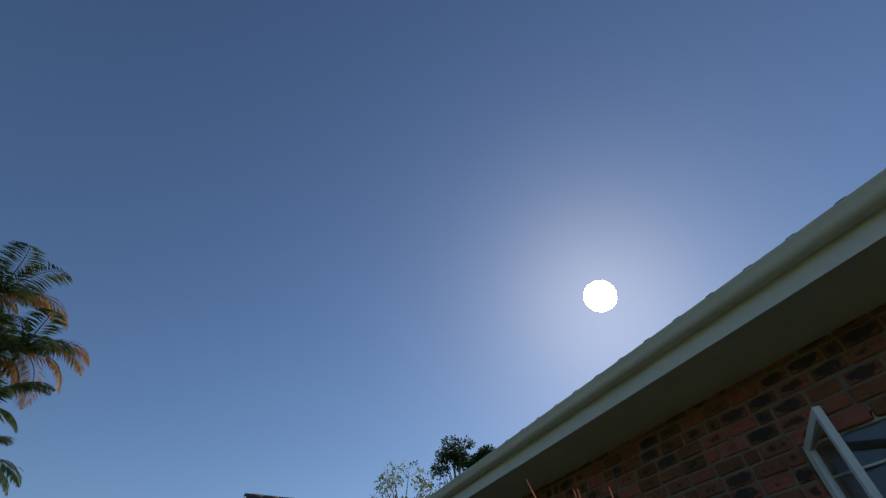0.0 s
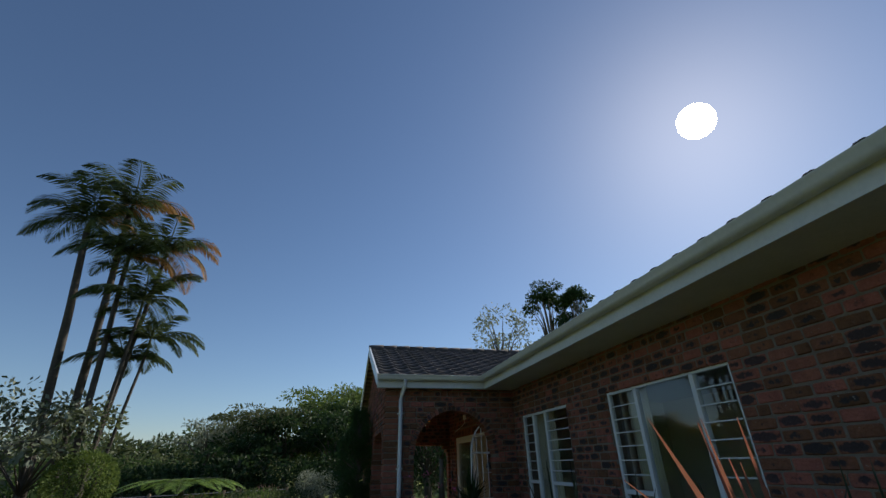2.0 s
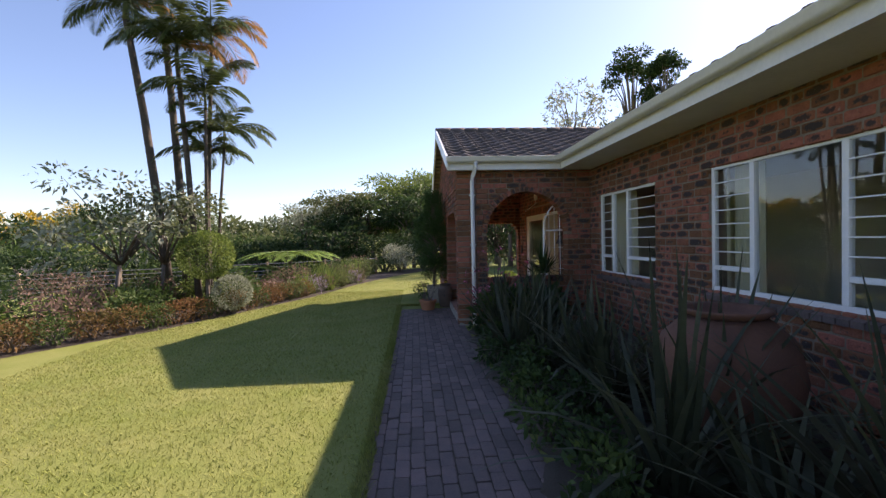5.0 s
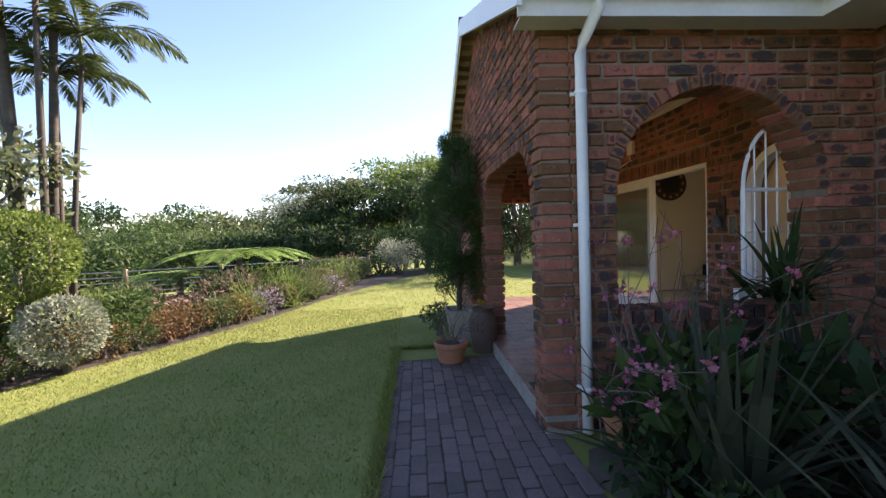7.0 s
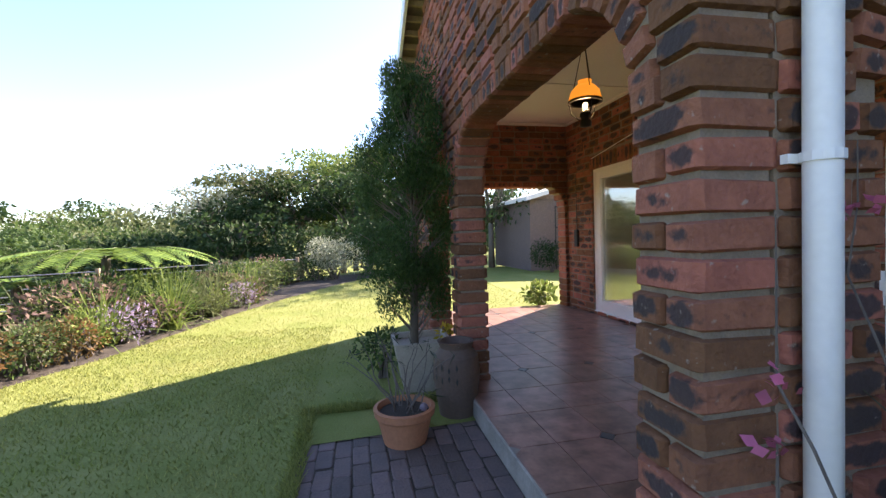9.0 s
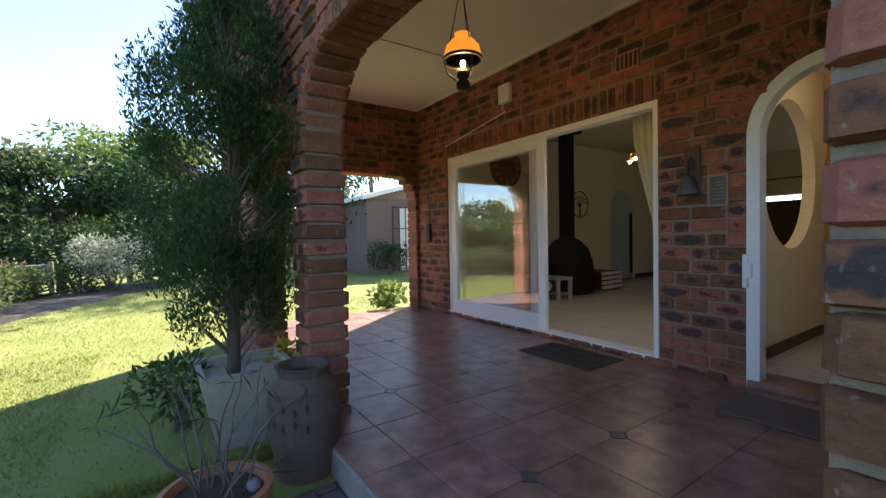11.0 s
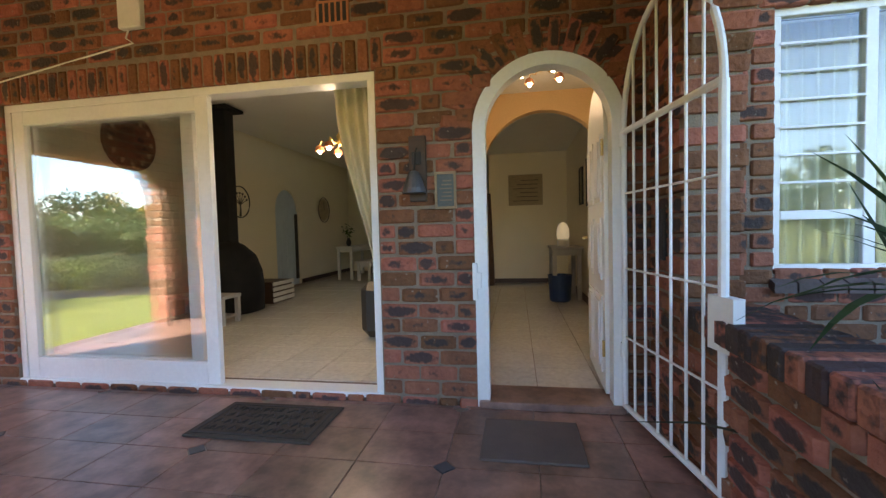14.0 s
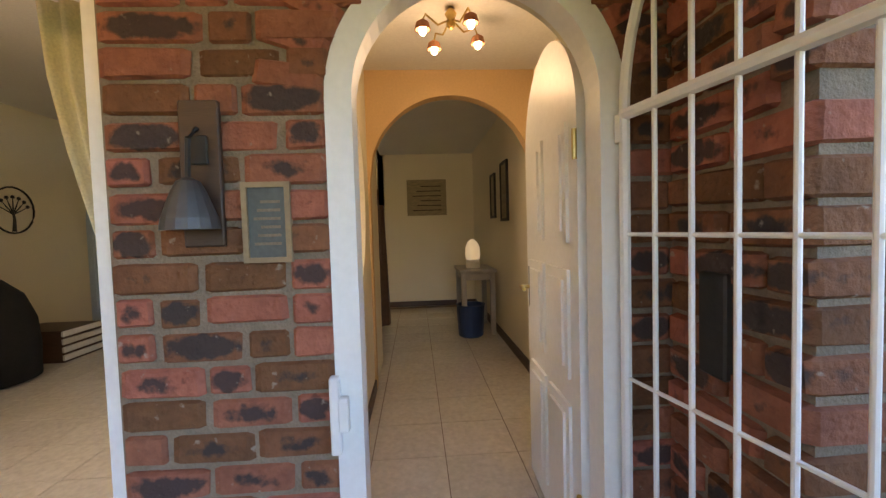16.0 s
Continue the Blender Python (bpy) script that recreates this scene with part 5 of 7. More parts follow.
# palms
def palm(x, y, height, fronds, length, lean, trunk, label, dry=2, droop=1.0):
    h = holder("palm", (x, y, -.1), label, "palm tree", "clump of palms in the border")
    top = Vector((x + lean[0], y + lean[1], height))
    path = [(x, y, -.1), (x + lean[0] * .25, y + lean[1] * .25, height * .33), (x + lean[0] * .6, y + lean[1] * .6, height * .68), tuple(top)]
    part("trunk", Geo().tube(path, [trunk * 1.25, trunk, trunk * .9, trunk * .75], 9), PALMBARK, h, smooth=True)
    part("crownshaft", Geo().tube([tuple(top), tuple(top + Vector((0, 0, .55)))], [trunk * .85, trunk * .35], 8), L_OLIVE, h, smooth=True)
    r = random.Random(x * 7 + y)
    for k in range(fronds):
        a = 2 * math.pi * k / fronds * 1.0 + r.uniform(-.25, .25)
        up = r.uniform(.5, 2.2) if k % 3 else r.uniform(0, .7)
        ln = length * r.uniform(.8, 1.15)
        d = Vector((math.cos(a), math.sin(a), up)).normalized()
        p = top + Vector((0, 0, .45))
        pts, dirs = [p.copy()], [d.copy()]
        seg = 12
        v = d.copy()
        for s in range(seg):
            v = (v + Vector((0, 0, -.155 * droop * (s + 2) / seg * 1.6))).normalized()
            p = p + v * ln / seg
            pts.append(p.copy())
            dirs.append(v.copy())
        g = Geo().tube([tuple(q) for q in pts], [.022 * (1 - .9 * i / seg) for i in range(seg + 1)], 4)
        fr = part("frond", g, L_OLIVE, h)
        faces = []
        for i in range(2, seg * 4):
            t = i / (seg * 4)
            j = int(t * seg)
            q = pts[j].lerp(pts[j + 1], t * seg - j)
            w = dirs[j]
            side = w.cross(Vector((0, 0, 1)))
            side = side.normalized() if side.length > .05 else Vector((math.sin(a), -math.cos(a), 0))
            ll = ln * .30 * math.sin(math.pi * min(1, t * .82 + .16)) * r.uniform(.85, 1.1)
            for sg in (1, -1):
                e = (side * sg + w * .75 + Vector((0, 0, -.25 - .35 * r.random()))).normalized()
                tip = q + e * ll + Vector((0, 0, -.16 * ll))
                m = q + e * ll * .5
                bb = w * .021
                faces.append([tuple(q), tuple(m + bb), tuple(tip), tuple(m - bb)])
        me = quads("foliage", np.array(faces), L_PALMDRY if k < dry else L_PALM, 4)
        lf = new("foliage", me)
        lf.parent = fr
    return h


PX, PY = -6.25, 12.1
palm(PX - .40, PY, 7.7, 17, 1.85, (-1.0, .2), .105, "tall slender palm with arching feather fronds", 2, 1.3)
palm(PX - .15, PY + .4, 8.6, 17, 1.95, (-.62, .3), .10, "tallest slender palm with arching feather fronds", 3, 1.25)
palm(PX + .42, PY - .2, 6.5, 14, 1.7, (-.4, .1), .075, "slender palm with dark feather fronds", 2, 1.25)
palm(PX + .48, PY + .1, 6.9, 14, 1.75, (.3, .1), .06, "slender palm with a few dry orange fronds", 4, 1.3)
palm(PX + .62, PY - .15, 5.2, 13, 1.75, (.15, -.1), .05, "thin young palm with light drooping fronds", 0)
palm(PX + .52, PY + .25, 3.8, 10, 1.3, (-.1, .2), .045, "thin young palm with light drooping fronds", 0)
palm(PX + .72, PY + .1, 4.3, 10, 1.5, (.3, .1), .042, "thin young palm with light drooping fronds", 0)

# garden border
tree("frangipani", -7.6, 11.3, -.1, 3.7, 1.9, L_SILVER, "small tree with pale upturned leaves and thin limbs", 1500, .15, .07, 18, TWIG, .5, (.2, .2), .3, .38)
tree("shrub_tree", -6.7, 11.6, -.1, 3.1, 1.5, L_OLIVE, "small garden tree with olive green leaves", 1500, .12, .06, 14, TWIG, .5, (.3, 0), .3, .45)
def clipped_ball(name, x, y, z, r, material, label, n, leaf):
    h = holder(name, (x, y, 0), label, "topiary")
    part("stem", Geo().tube([(x + .03, y, -.05), (x, y, z - r * .3)], [.05, .035], 8), BARK, h)
    p, d = blob_points(n, (x, y, z), (r, r, r * .92), .86)
    p += rng.normal(size=p.shape) * .012
    leafy("crown", [leaf_faces(p, leaf, d, 0, .6)], material, h)


clipped_ball("topiary_ball", -5.2, 11.0, 1.42, .62, L_LIGHT, "clipped round light green topiary ball on a stem", 7000, .05)
clipped_ball("round_shrub", -4.5, 10.75, .52, .43, L_SILVER, "rounded pale yellow-green shrub", 4200, .042)
q = random.Random(11)
for i, y in enumerate(np.arange(4.2, 13.6, .42)):
    bush("hedge_plant", bed_edge(y) - .34, y, 0, .40, L_RED if i % 3 else L_MID, "low reddish hedge plant edging the lawn", 900, .05, .3, 7, "hedge", "low hedge along the lawn")
kinds = [(L_MID, "leafy green border plant"), (L_DARK, "dark green border shrub"), (L_OLIVE, "olive green border plant"), (L_LIGHT, "bright green border plant"), (L_BROWN, "dry twiggy brown border shrub")]
for i in range(64):
    y = 3.6 + i * .3
    m, lb = kinds[(i * 7) % 5]
    d = q.uniform(.8, 3.2)
    if 9.6 < y < 12.2 and d < 2.2:
        d += 1.6
    bush("border_plant", bed_edge(y) - d, y, -.1, q.uniform(.45, .8), m, lb, 900, .085, q.uniform(.4, .65), 7, "plant", "border plants", .5)
for i in range(9):
    y = 13.2 + i * .55
    m, lb = [(L_OLIVE, "olive green border plant"), (L_LIGHT, "bright green border plant"), (L_LILAC, "lilac flowering border plant"), (L_BROWN, "dry brown seeding border plant"), (L_MID, "leafy green border plant")][i % 5]
    bush("flowering_plant", bed_edge(y) - .40, y, 0, .42, m, lb, 500, .055, .36, 6, "plant", "border flowers", .4)
for i, (x, y) in enumerate([(-4.0, 14.6), (-3.4, 15.7), (-3.2, 16.6), (-4.3, 16.2), (-3.0, 17.6), (-5.6, 13.2), (-3.6, 14.2), (-3.1, 15.1), (-2.85, 16.2), (-3.7, 16.8), (-2.5, 17.6), (-4.6, 14.9), (-5.2, 12.2), (-6.3, 9.6)]):
    strap_plant("grass_clump", x, y, 100, 1.0, .028, L_LIGHT if i % 3 < 2 else L_OLIVE, "arching clump of long green strap leaves", "strap clumps in the border", .8, 1.6)
bush("thicket", -9.4, 12.6, -.3, 1.3, L_BROWN, "twiggy purple-brown leafless thicket", 1800, .08, .8, 9, shell=.3)
bush("thicket", -11.5, 12.6, -.4, 1.3, L_DARK, "dense dark green thicket beside the fence", 1800, .1, .9, 9, shell=.4)


def tree_fern(x, y, z, height, fronds, length, label):
    h = holder("tree_fern", (x, y, z), label, "fern")
    part("trunk", Geo().tube([(x, y, z), (x, y, z + height)], [.10, .08], 8), BARK, h)
    r = random.Random(3)
    for k in range(fronds):
        a = 2 * math.pi * k / fronds + r.uniform(-.2, .2)
        d = Vector((math.cos(a), math.sin(a), .55)).normalized()
        p, v = Vector((x, y, z + height)), d.copy()
        pts, dirs = [p.copy()], [v.copy()]
        for s in range(10):
            v = (v + Vector((0, 0, -.11))).normalized()
            p = p + v * length / 10
            pts.append(p.copy())
            dirs.append(v.copy())
        fr = part("frond", Geo().tube([tuple(u) for u in pts], [.015 * (1 - .09 * i) for i in range(11)], 4), L_OLIVE, h)
        faces = []
        for i in range(3, 40):
            t = i / 40
            j = int(t * 10)
            u = pts[j].lerp(pts[j + 1], t * 10 - j)
            w = dirs[j]
            side = w.cross(Vector((0, 0, 1))).normalized()
            ll = length * .27 * math.sin(math.pi * min(1, t * .85 + .14))
            for sg in (1, -1):
                e = (side * sg + w * .35 + Vector((0, 0, -.12))).normalized()
                tip, m, bb = u + e * ll, u + e * ll * .5, w * .032
                faces.append([tuple(u), tuple(m + bb), tuple(tip), tuple(m - bb)])
        lf = new("foliage", quads("foliage", np.array(faces), L_FERN, 4))
        lf.parent = fr
    return h


tree_fern(-4.9, 16.9, -.2, 1.35, 14, 2.1, "bright green tree fern with flat spreading fronds")
tree_fern(-6.6, 17.2, -.3, .95, 11, 1.5, "green tree fern with flat spreading fronds")

# fence
fence = holder("fence", (-2.25, 23.6, -.35), "grey steel post and rail garden fence", "fence")
FP = [(-2.25, 23.6), (-4.7, 22.2), (-7.1, 20.8), (-9.5, 19.5), (-12.0, 18.2), (-14.6, 16.8), (-17.2, 15.4)]
for x, y in FP:
    z = ground_z(x, y)
    part("post", Geo().box(x - .05, x + .05, y - .05, y + .05, z - .2, .78, .008), TIMBER, fence)
for (x0, y0), (x1, y1) in zip(FP, FP[1:]):
    for k in range(6):
        z = .70 - k * .17
        part("rail", Geo().tube([(x0, y0, z), (x1, y1, z)], .018, 6), STEEL, fence)
bush("silver_bush", -.9, 22.4, -.1, 1.0, L_SILVER, "silvery grey-green rounded bush by the fence", 3200, .08, 1.0, 9, shell=.6)
bush("dark_bush", .3, 24.0, -.1, 1.5, L_DARK, "dense dark evergreen bush by the fence", 2600, .12, 1.4, 9, shell=.5)
bush("dark_bush", -2.0, 26.5, -.4, 1.7, L_DARK, "dense dark evergreen bush beyond the fence", 2600, .13, 1.5, 9, shell=.5)

# trees beyond the garden
spec = [
    (-3.3, 33, 7.2, 3.4, L_DARK, 1.1), (0.5, 33, 9.0, 4.2, L_MID, .5), (3.0, 29, 6.5, 3.0, L_DARK, .4), (-7.5, 37, 7.0, 4.6, L_OLIVE, .62), (-12, 40, 7.0, 4.5, L_MID, .45),
    (-17, 42, 7.5, 4.5, L_OLIVE, .5), (-22, 44, 7.5, 4.6, L_MID, .45), (-6, 30, 5.2, 3.0, L_DARK, .5), (-11, 31, 4.6, 3.2, L_DARK, .4), (-16, 31, 4.6, 3.2, L_MID, .4),
    (-21, 32, 4.4, 3.0, L_DARK, .4), (-27, 46, 8.0, 4.5, L_DARK, .4), (-33, 47, 8.0, 4.5, L_MID, .4), (-26, 31, 4.0, 3.0, L_DARK, .35), (-1.0, 37, 11.5, 3.4, L_LIGHT, .8), (7, 36, 10, 4.5, L_DARK, .45), (-30, 26, 3.6, 2.8, L_DARK, .35), (-24, 24, 3.2, 2.4, L_DARK, .35)]
for x, y, hh, cr, m, bs in spec:
    z = ground_z(x, y)
    lb = {L_LIGHT: "broad tree with feathery light green crown", L_MID: "broad leafy green tree beyond the fence", L_DARK: "dark dense evergreen tree beyond the fence", L_OLIVE: "flat-topped open olive green tree"}[m]
    tree("tree", x, y, z, hh * (.38 if x < -8 else .66) - z, cr, m, lb, 5200, .26, .2, 26, None, .42, (q.uniform(-.6, .6), 0), .25, bs * .55, group="trees beyond the garden")
tree("flat_topped_tree", -4.4, 33, ground_z(-4.4, 33), 5.3 - ground_z(-4.4, 33), 3.4, L_OLIVE, "flat-topped open thorn tree beyond the fence", 5200, .2, .2, 24, None, .16, (-.6, 0), .2, .8, group="trees beyond the garden")
tree("flat_topped_tree", -8.6, 34, ground_z(-8.6, 34), 5.0 - ground_z(-8.6, 34), 2.6, L_SILVER, "pale thin-leaved open tree beyond the fence", 2400, .2, .16, 22, TWIG, .3, (0, 0), .2, .6, group="trees beyond the garden")
tree("feathery_tree", .6, 34, ground_z(.6, 34), 6.7 - ground_z(.6, 34), 3.0, L_LIGHT, "broad tree with feathery light green crown", 6200, .2, .2, 26, None, .3, (0, 0), .2, .68, group="trees beyond the garden")
# trees behind the house roof
tree("pale_tree", 18, 47, 0, 19.6, 3.9, L_SILVER, "tall thin-leaved pale tree behind the roof", 1500, .4, .3, 18, TWIG, .8, (0, 0), .2, .55)
tree("pine_tree", 23.6, 44.6, 0, 21.6, 2.7, L_DARK, "tall dark pine with clumped layers of needles", 6500, .3, .3, 26, None, .5, (0, 0), .2, .55)
tree("pine_tree", 26.3, 42.9, 0, 20.6, 2.4, L_DARK, "tall dark pine with clumped layers of needles", 6000, .3, .3, 24, None, .5, (0, 0), .2, .55)
# far woods and yellow-flowering trees on the hill
for i in range(46):
    a = radians(-78 + i * 2.15 + q.uniform(-.8, .8))
    d = q.uniform(70, 120)
    x, y = math.sin(a) * d, math.cos(a) * d
    z = ground_z(x, y)
    yel = i in (17,)
    m = L_YELLOW if yel else (L_DARK, L_MID, L_OLIVE, L_MID)[i % 4]
    tree("far_tree", x, y, z, q.uniform(6, 9.5) - (z if yel else 0) * .3, q.uniform(4.5, 7), m, "yellow flowering tree on the far hill" if yel else "distant leafy tree on the far hill", 1300, .75, .3, 12, None, .6, (0, 0), .35, .25, group="woods on the far hill")


for i in range(22):
    a = radians(-84 - i * 4.6 + q.uniform(-1.5, 1.5))
    d = q.uniform(26, 44)
    x, y = math.sin(a) * d, math.cos(a) * d
    tree("tree", x, y, ground_z(x, y), q.uniform(4.0, 6.5) - ground_z(x, y), q.uniform(2.6, 4.0), (L_DARK, L_OLIVE, L_MID)[i % 3], "broad garden tree beyond the lawn", 2200, .3, .2, 14, None, .55, (0, 0), .3, .2, group="trees beyond the garden")
for x, y, hh, cr in ((-76, 100, 11.5, 4.2), (-83, 99, 8.5, 3.6)):
    tree("yellow_tree", x, y, ground_z(x, y), hh - ground_z(x, y), cr, L_YELLOW, "yellow flowering tree on the far hill", 2400, .5, .3, 16, None, .8, (0, 0), .3, .2, group="yellow trees on the far hill")

# shaded bed along the house
fl = random.Random(21)
for i in range(15):
    y = .9 + i * .5
    x = 1.45 + fl.uniform(-.25, 1.0)
    strap_plant("flax_plant", x, y, 70, (1.55 if y < 4 else 1.25) if i % 3 else 1.05, .06, L_FLAX, "dark flax plant with arching strap leaves", "flax plants in the bed", .85, 1.7)
for i in range(20):
    y = -.5 + i * .42
    bush("bed_plant", .95 + fl.uniform(-.1, .45), y, 0, .3, L_DARK if i % 2 else L_MID, "low dark green plant at the path edge", 360, .07, .22, 5, "plant", "low plants along the path", .5)
h = holder("bronze_flax", (1.15, 0.92, 0), "bronze-red flax with upright pointed leaves", "plant")
root = Vector((1.15, .92, 0))
lv = []
for tip, w, lag in (((.56, .70, 1.71), .05, .38), ((.69, .69, 1.70), .045, .12), ((.72, .71, 1.71), .04, .1), ((.79, .67, 1.71), .045, .08), ((.49, .74, 1.58), .042, .5), ((.76, .70, 1.62), .045, .08), ((.80, .71, 1.61), .05, .05), ((.95, .80, 1.55), .045, .05), ((1.0, .72, 1.5), .045, .1)):
    tip = Vector(tip)
    b = root + Vector((random.uniform(-.07, .07), random.uniform(-.07, .07), 0))
    side = (tip - b).cross(Vector((.5, .9, .2))).normalized()
    rows = []
    for k in range(9):
        t = k / 8
        p = b.lerp(tip, t) + (Vector((0, 0, 1)) * .3 * lag * math.sin(math.pi * t) - Vector((tip.x - b.x, tip.y - b.y, 0)) * lag * math.sin(math.pi * t))
        ww = w * .5 * (1 - t ** 3) * (.6 + .4 * math.sin(math.pi * t)) + .0008
        rows.append((p - side * ww, p + side * ww))
    for (a, b2), (c, d) in zip(rows, rows[1:]):
        lv.append([tuple(a), tuple(b2), tuple(d), tuple(c)])
leafy("foliage", [np.array(lv)], L_BRONZE, h)
# big-leaved plants and the pink shrub by the porch corner
bush("broad_leaf_plant", 1.38, 7.88, 0, .42, L_MID, "green broad-leaved plant below the arch", 260, .2, .5, 6, "plant", shell=.6)
bush("broad_leaf_plant", 2.0, 7.55, 0, .55, L_DARK, "green broad-leaved plant below the arch", 240, .2, .45, 6, "plant", shell=.6)
h = holder("pink_flower_shrub", (1.15, 8.2, 0), "bare-twigged shrub with pink flowers by the downpipe", "shrub")
g = Geo()
r = random.Random(8)
tips = []
for k in range(30):
    a = r.uniform(0, 2 * math.pi)
    p = Vector((1.15 + r.uniform(-.15, .3), 8.2 + r.uniform(-.06, .06), 0))
    v = Vector((math.cos(a) * .35, math.sin(a) * .25 - .05, 1)).normalized()
    pts = [tuple(p)]
    for s in range(9):
        v = (v + Vector((r.uniform(-.4, .4), r.uniform(-.35, .3), r.uniform(-.25, .12)))).normalized()
        p = p + v * .19
        p.y, p.x = min(p.y, 8.4), max(p.x, .85)
        pts.append(tuple(p))
        if s > 2:
            tips.append(tuple(p))
    g.tube(pts, [.007 - .0006 * i for i in range(10)], 5)
part("branch", g, TWIG, h)
tp = np.array(tips)
leafy("blossom", [leaf_faces(np.repeat(tp[::4], 9, axis=0) + rng.normal(size=(len(tp[::4]) * 9, 3)) * .018, .036, None, 0, .8)], L_PINK, h)
strap_plant("dracaena", 2.25, 8.1, 60, .62, .05, L_DARK, "dark rosette of narrow leaves on a bare stem", "", 1.0, 1.5, 1.0)
part("stem", Geo().tube([(2.3, 8.12, 0), (2.27, 8.11, .55), (2.25, 8.1, 1.05)], [.035, .03, .025], 8), TWIG, bpy.data.objects["dracaena"])


# ---- pots by the porch ----
def pot(name, x, y, profile, material, label, soil_r, soil_z):
    h = holder(name, (x, y, 0), label, "flower pot")
    part("body", Geo().lathe(x, y, profile, 32), material, h, smooth=False)
    part("soil", Geo().lathe(x, y, [(.001, soil_z - .02), (soil_r, soil_z - .02), (soil_r * .98, soil_z), (.001, soil_z + .015)], 20), SOIL, h)
    return h


pot("terracotta_pot", .15, 10.42, [(.10, 0), (.145, 0), (.185, .17), (.205, .19), (.21, .235), (.185, .24), (.175, .2), (.12, .06), (.1, .05)], TERRA, "wide terracotta pot with a bare thorny plant", .172, .205)
pot("terracotta_pot", 1.16, 8.17, [(.08, 0), (.11, 0), (.145, .2), (.16, .22), (.165, .27), (.14, .275), (.12, .2), (.08, .05)], TERRA, "small terracotta pot below the arch", .13, .23)
pot("tall_clay_jar", .60, 10.76, [(.10, 0), (.14, 0), (.165, .15), (.185, .33), (.17, .46), (.125, .52), (.135, .555), (.145, .57), (.12, .57), (.10, .52), (.14, .42), (.1, .06), (.05, .05)], CLAYDARK, "tall dark clay jar with cut leaf marks", .1, .1)
g = Geo()
for k in range(14):
    a = math.pi + (k % 7 - 3) * .32 + .4
    z = .30 + .08 * (k // 7) + .02 * (k % 2)
    rr = .186
    c, s = math.cos(a), math.sin(a)
    t = (-s, c)
    g.add([(.60 + c * rr + t[0] * w, 10.76 + s * rr + t[1] * w, z + dz) for w, dz in ((0, -.03), (.010, 0), (0, .03), (-.010, 0))], [(0, 1, 2, 3)])
part("leaf_marks", g, BLACK, bpy.data.objects["tall_clay_jar"])
PALESTONE = mat("pale_cast_stone", (0.38, 0.33, 0.26), 0.85, 0, (0.24, 0.21, 0.17), 4, 0.3, 50)
pl = holder("concrete_planter", (.42, 11.42, 0), "pale square concrete planter with a cypress", "planter")
part("body", Geo().add([(.42 + sx * w, 11.42 + sy * w, z) for w, z in ((.17, 0), (.26, .46), (.23, .46), (.22, .40)) for sx, sy in ((-1, -1), (1, -1), (1, 1), (-1, 1))],
                       [(3, 2, 1, 0)] + [(4 * k + i, 4 * k + (i + 1) % 4, 4 * k + 4 + (i + 1) % 4, 4 * k + 4 + i) for k in range(3) for i in range(4)] + [(12, 13, 14, 15)]), PALESTONE, pl)
h = holder("potted_cypress", (.36, 11.42, .4), "tall feathery green cypress in the planter", "cypress")
g = Geo().tube([(.36, 11.42, .40), (.38, 11.42, 1.2), (.42, 11.4, 2.1), (.40, 11.4, 2.75)], [.04, .035, .022, .008], 7)
part("trunk", g, BARK, h, smooth=True)
g = Geo()
faces = []
for k in range(150):
    z = .62 + 2.12 * r.random() ** .95
    a = r.uniform(0, 2 * math.pi)
    w = .47 * (1 - ((z - 1.2) / 2.1) ** 2 if z > 1.2 else .72 + .28 * (z - .6) / .6) * r.uniform(.3, 1.1)
    c = (.36 + math.cos(a) * w, 11.42 + math.sin(a) * w, z + .1)
    g.tube([(.38, 11.42, z - .2), c], [.010, .003], 4)
    p, d = blob_points(300, c, (.12, .12, .17), .2)
    faces.append(leaf_faces(p, .034, d * .4 + np.array((0, 0, 1.0)), 0, .3))
part("branch", g, BARK, h, kind="stuff")
leafy("foliage", faces, L_CYPRESS, h)
bush("low_plant", .1, 11.75, .0, .26, L_MID, "small leafy plant in a pot by the planter", 420, .06, .35, 5, "plant")
bush("yellow_plant", .72, 11.55, .35, .13, L_YELLOW, "small golden-leaved plant in a pot", 140, .05, .12, 4, "plant")
pot("small_pot", .72, 11.55, [(.07, 0), (.09, 0), (.12, .3), (.13, .36), (.11, .36), (.08, .1), (.05, .05)], TERRA, "terracotta pot with a golden plant", .1, .33)
h = holder("thorn_plant", (.15, 10.42, .2), "spindly grey thorn plant with purple flowers", "plant")
g = Geo()
tips = []
for k in range(16):
    a = r.uniform(0, 2 * math.pi)
    p = Vector((.15 + r.uniform(-.08, .08), 10.42 + r.uniform(-.08, .08), .2))
    v = Vector((math.cos(a) * .4, math.sin(a) * .4, 1)).normalized()
    pts = [tuple(p)]
    for s in range(6):
        v = (v + Vector((r.uniform(-.3, .3), r.uniform(-.3, .3), r.uniform(-.2, .1)))).normalized()
        p = p + v * .085
        pts.append(tuple(p))
    tips.append(tuple(p))
    g.tube(pts, [.006 - .0006 * i for i in range(7)], 4)
part("branch", g, TWIG, h)
leafy("foliage", [leaf_faces(np.repeat(np.array(tips), 5, axis=0), .085, None, 0, .09)], L_FLAX, h)
part("flower", Geo().ball((.27, 10.33, .25), .028, 8, 5), L_LILAC, h)
bush("corner_plant", 3.05, 14.55, 0, .28, L_LIGHT, "bright green leafy plant at the porch's far corner", 420, .1, .34, 5, "plant")

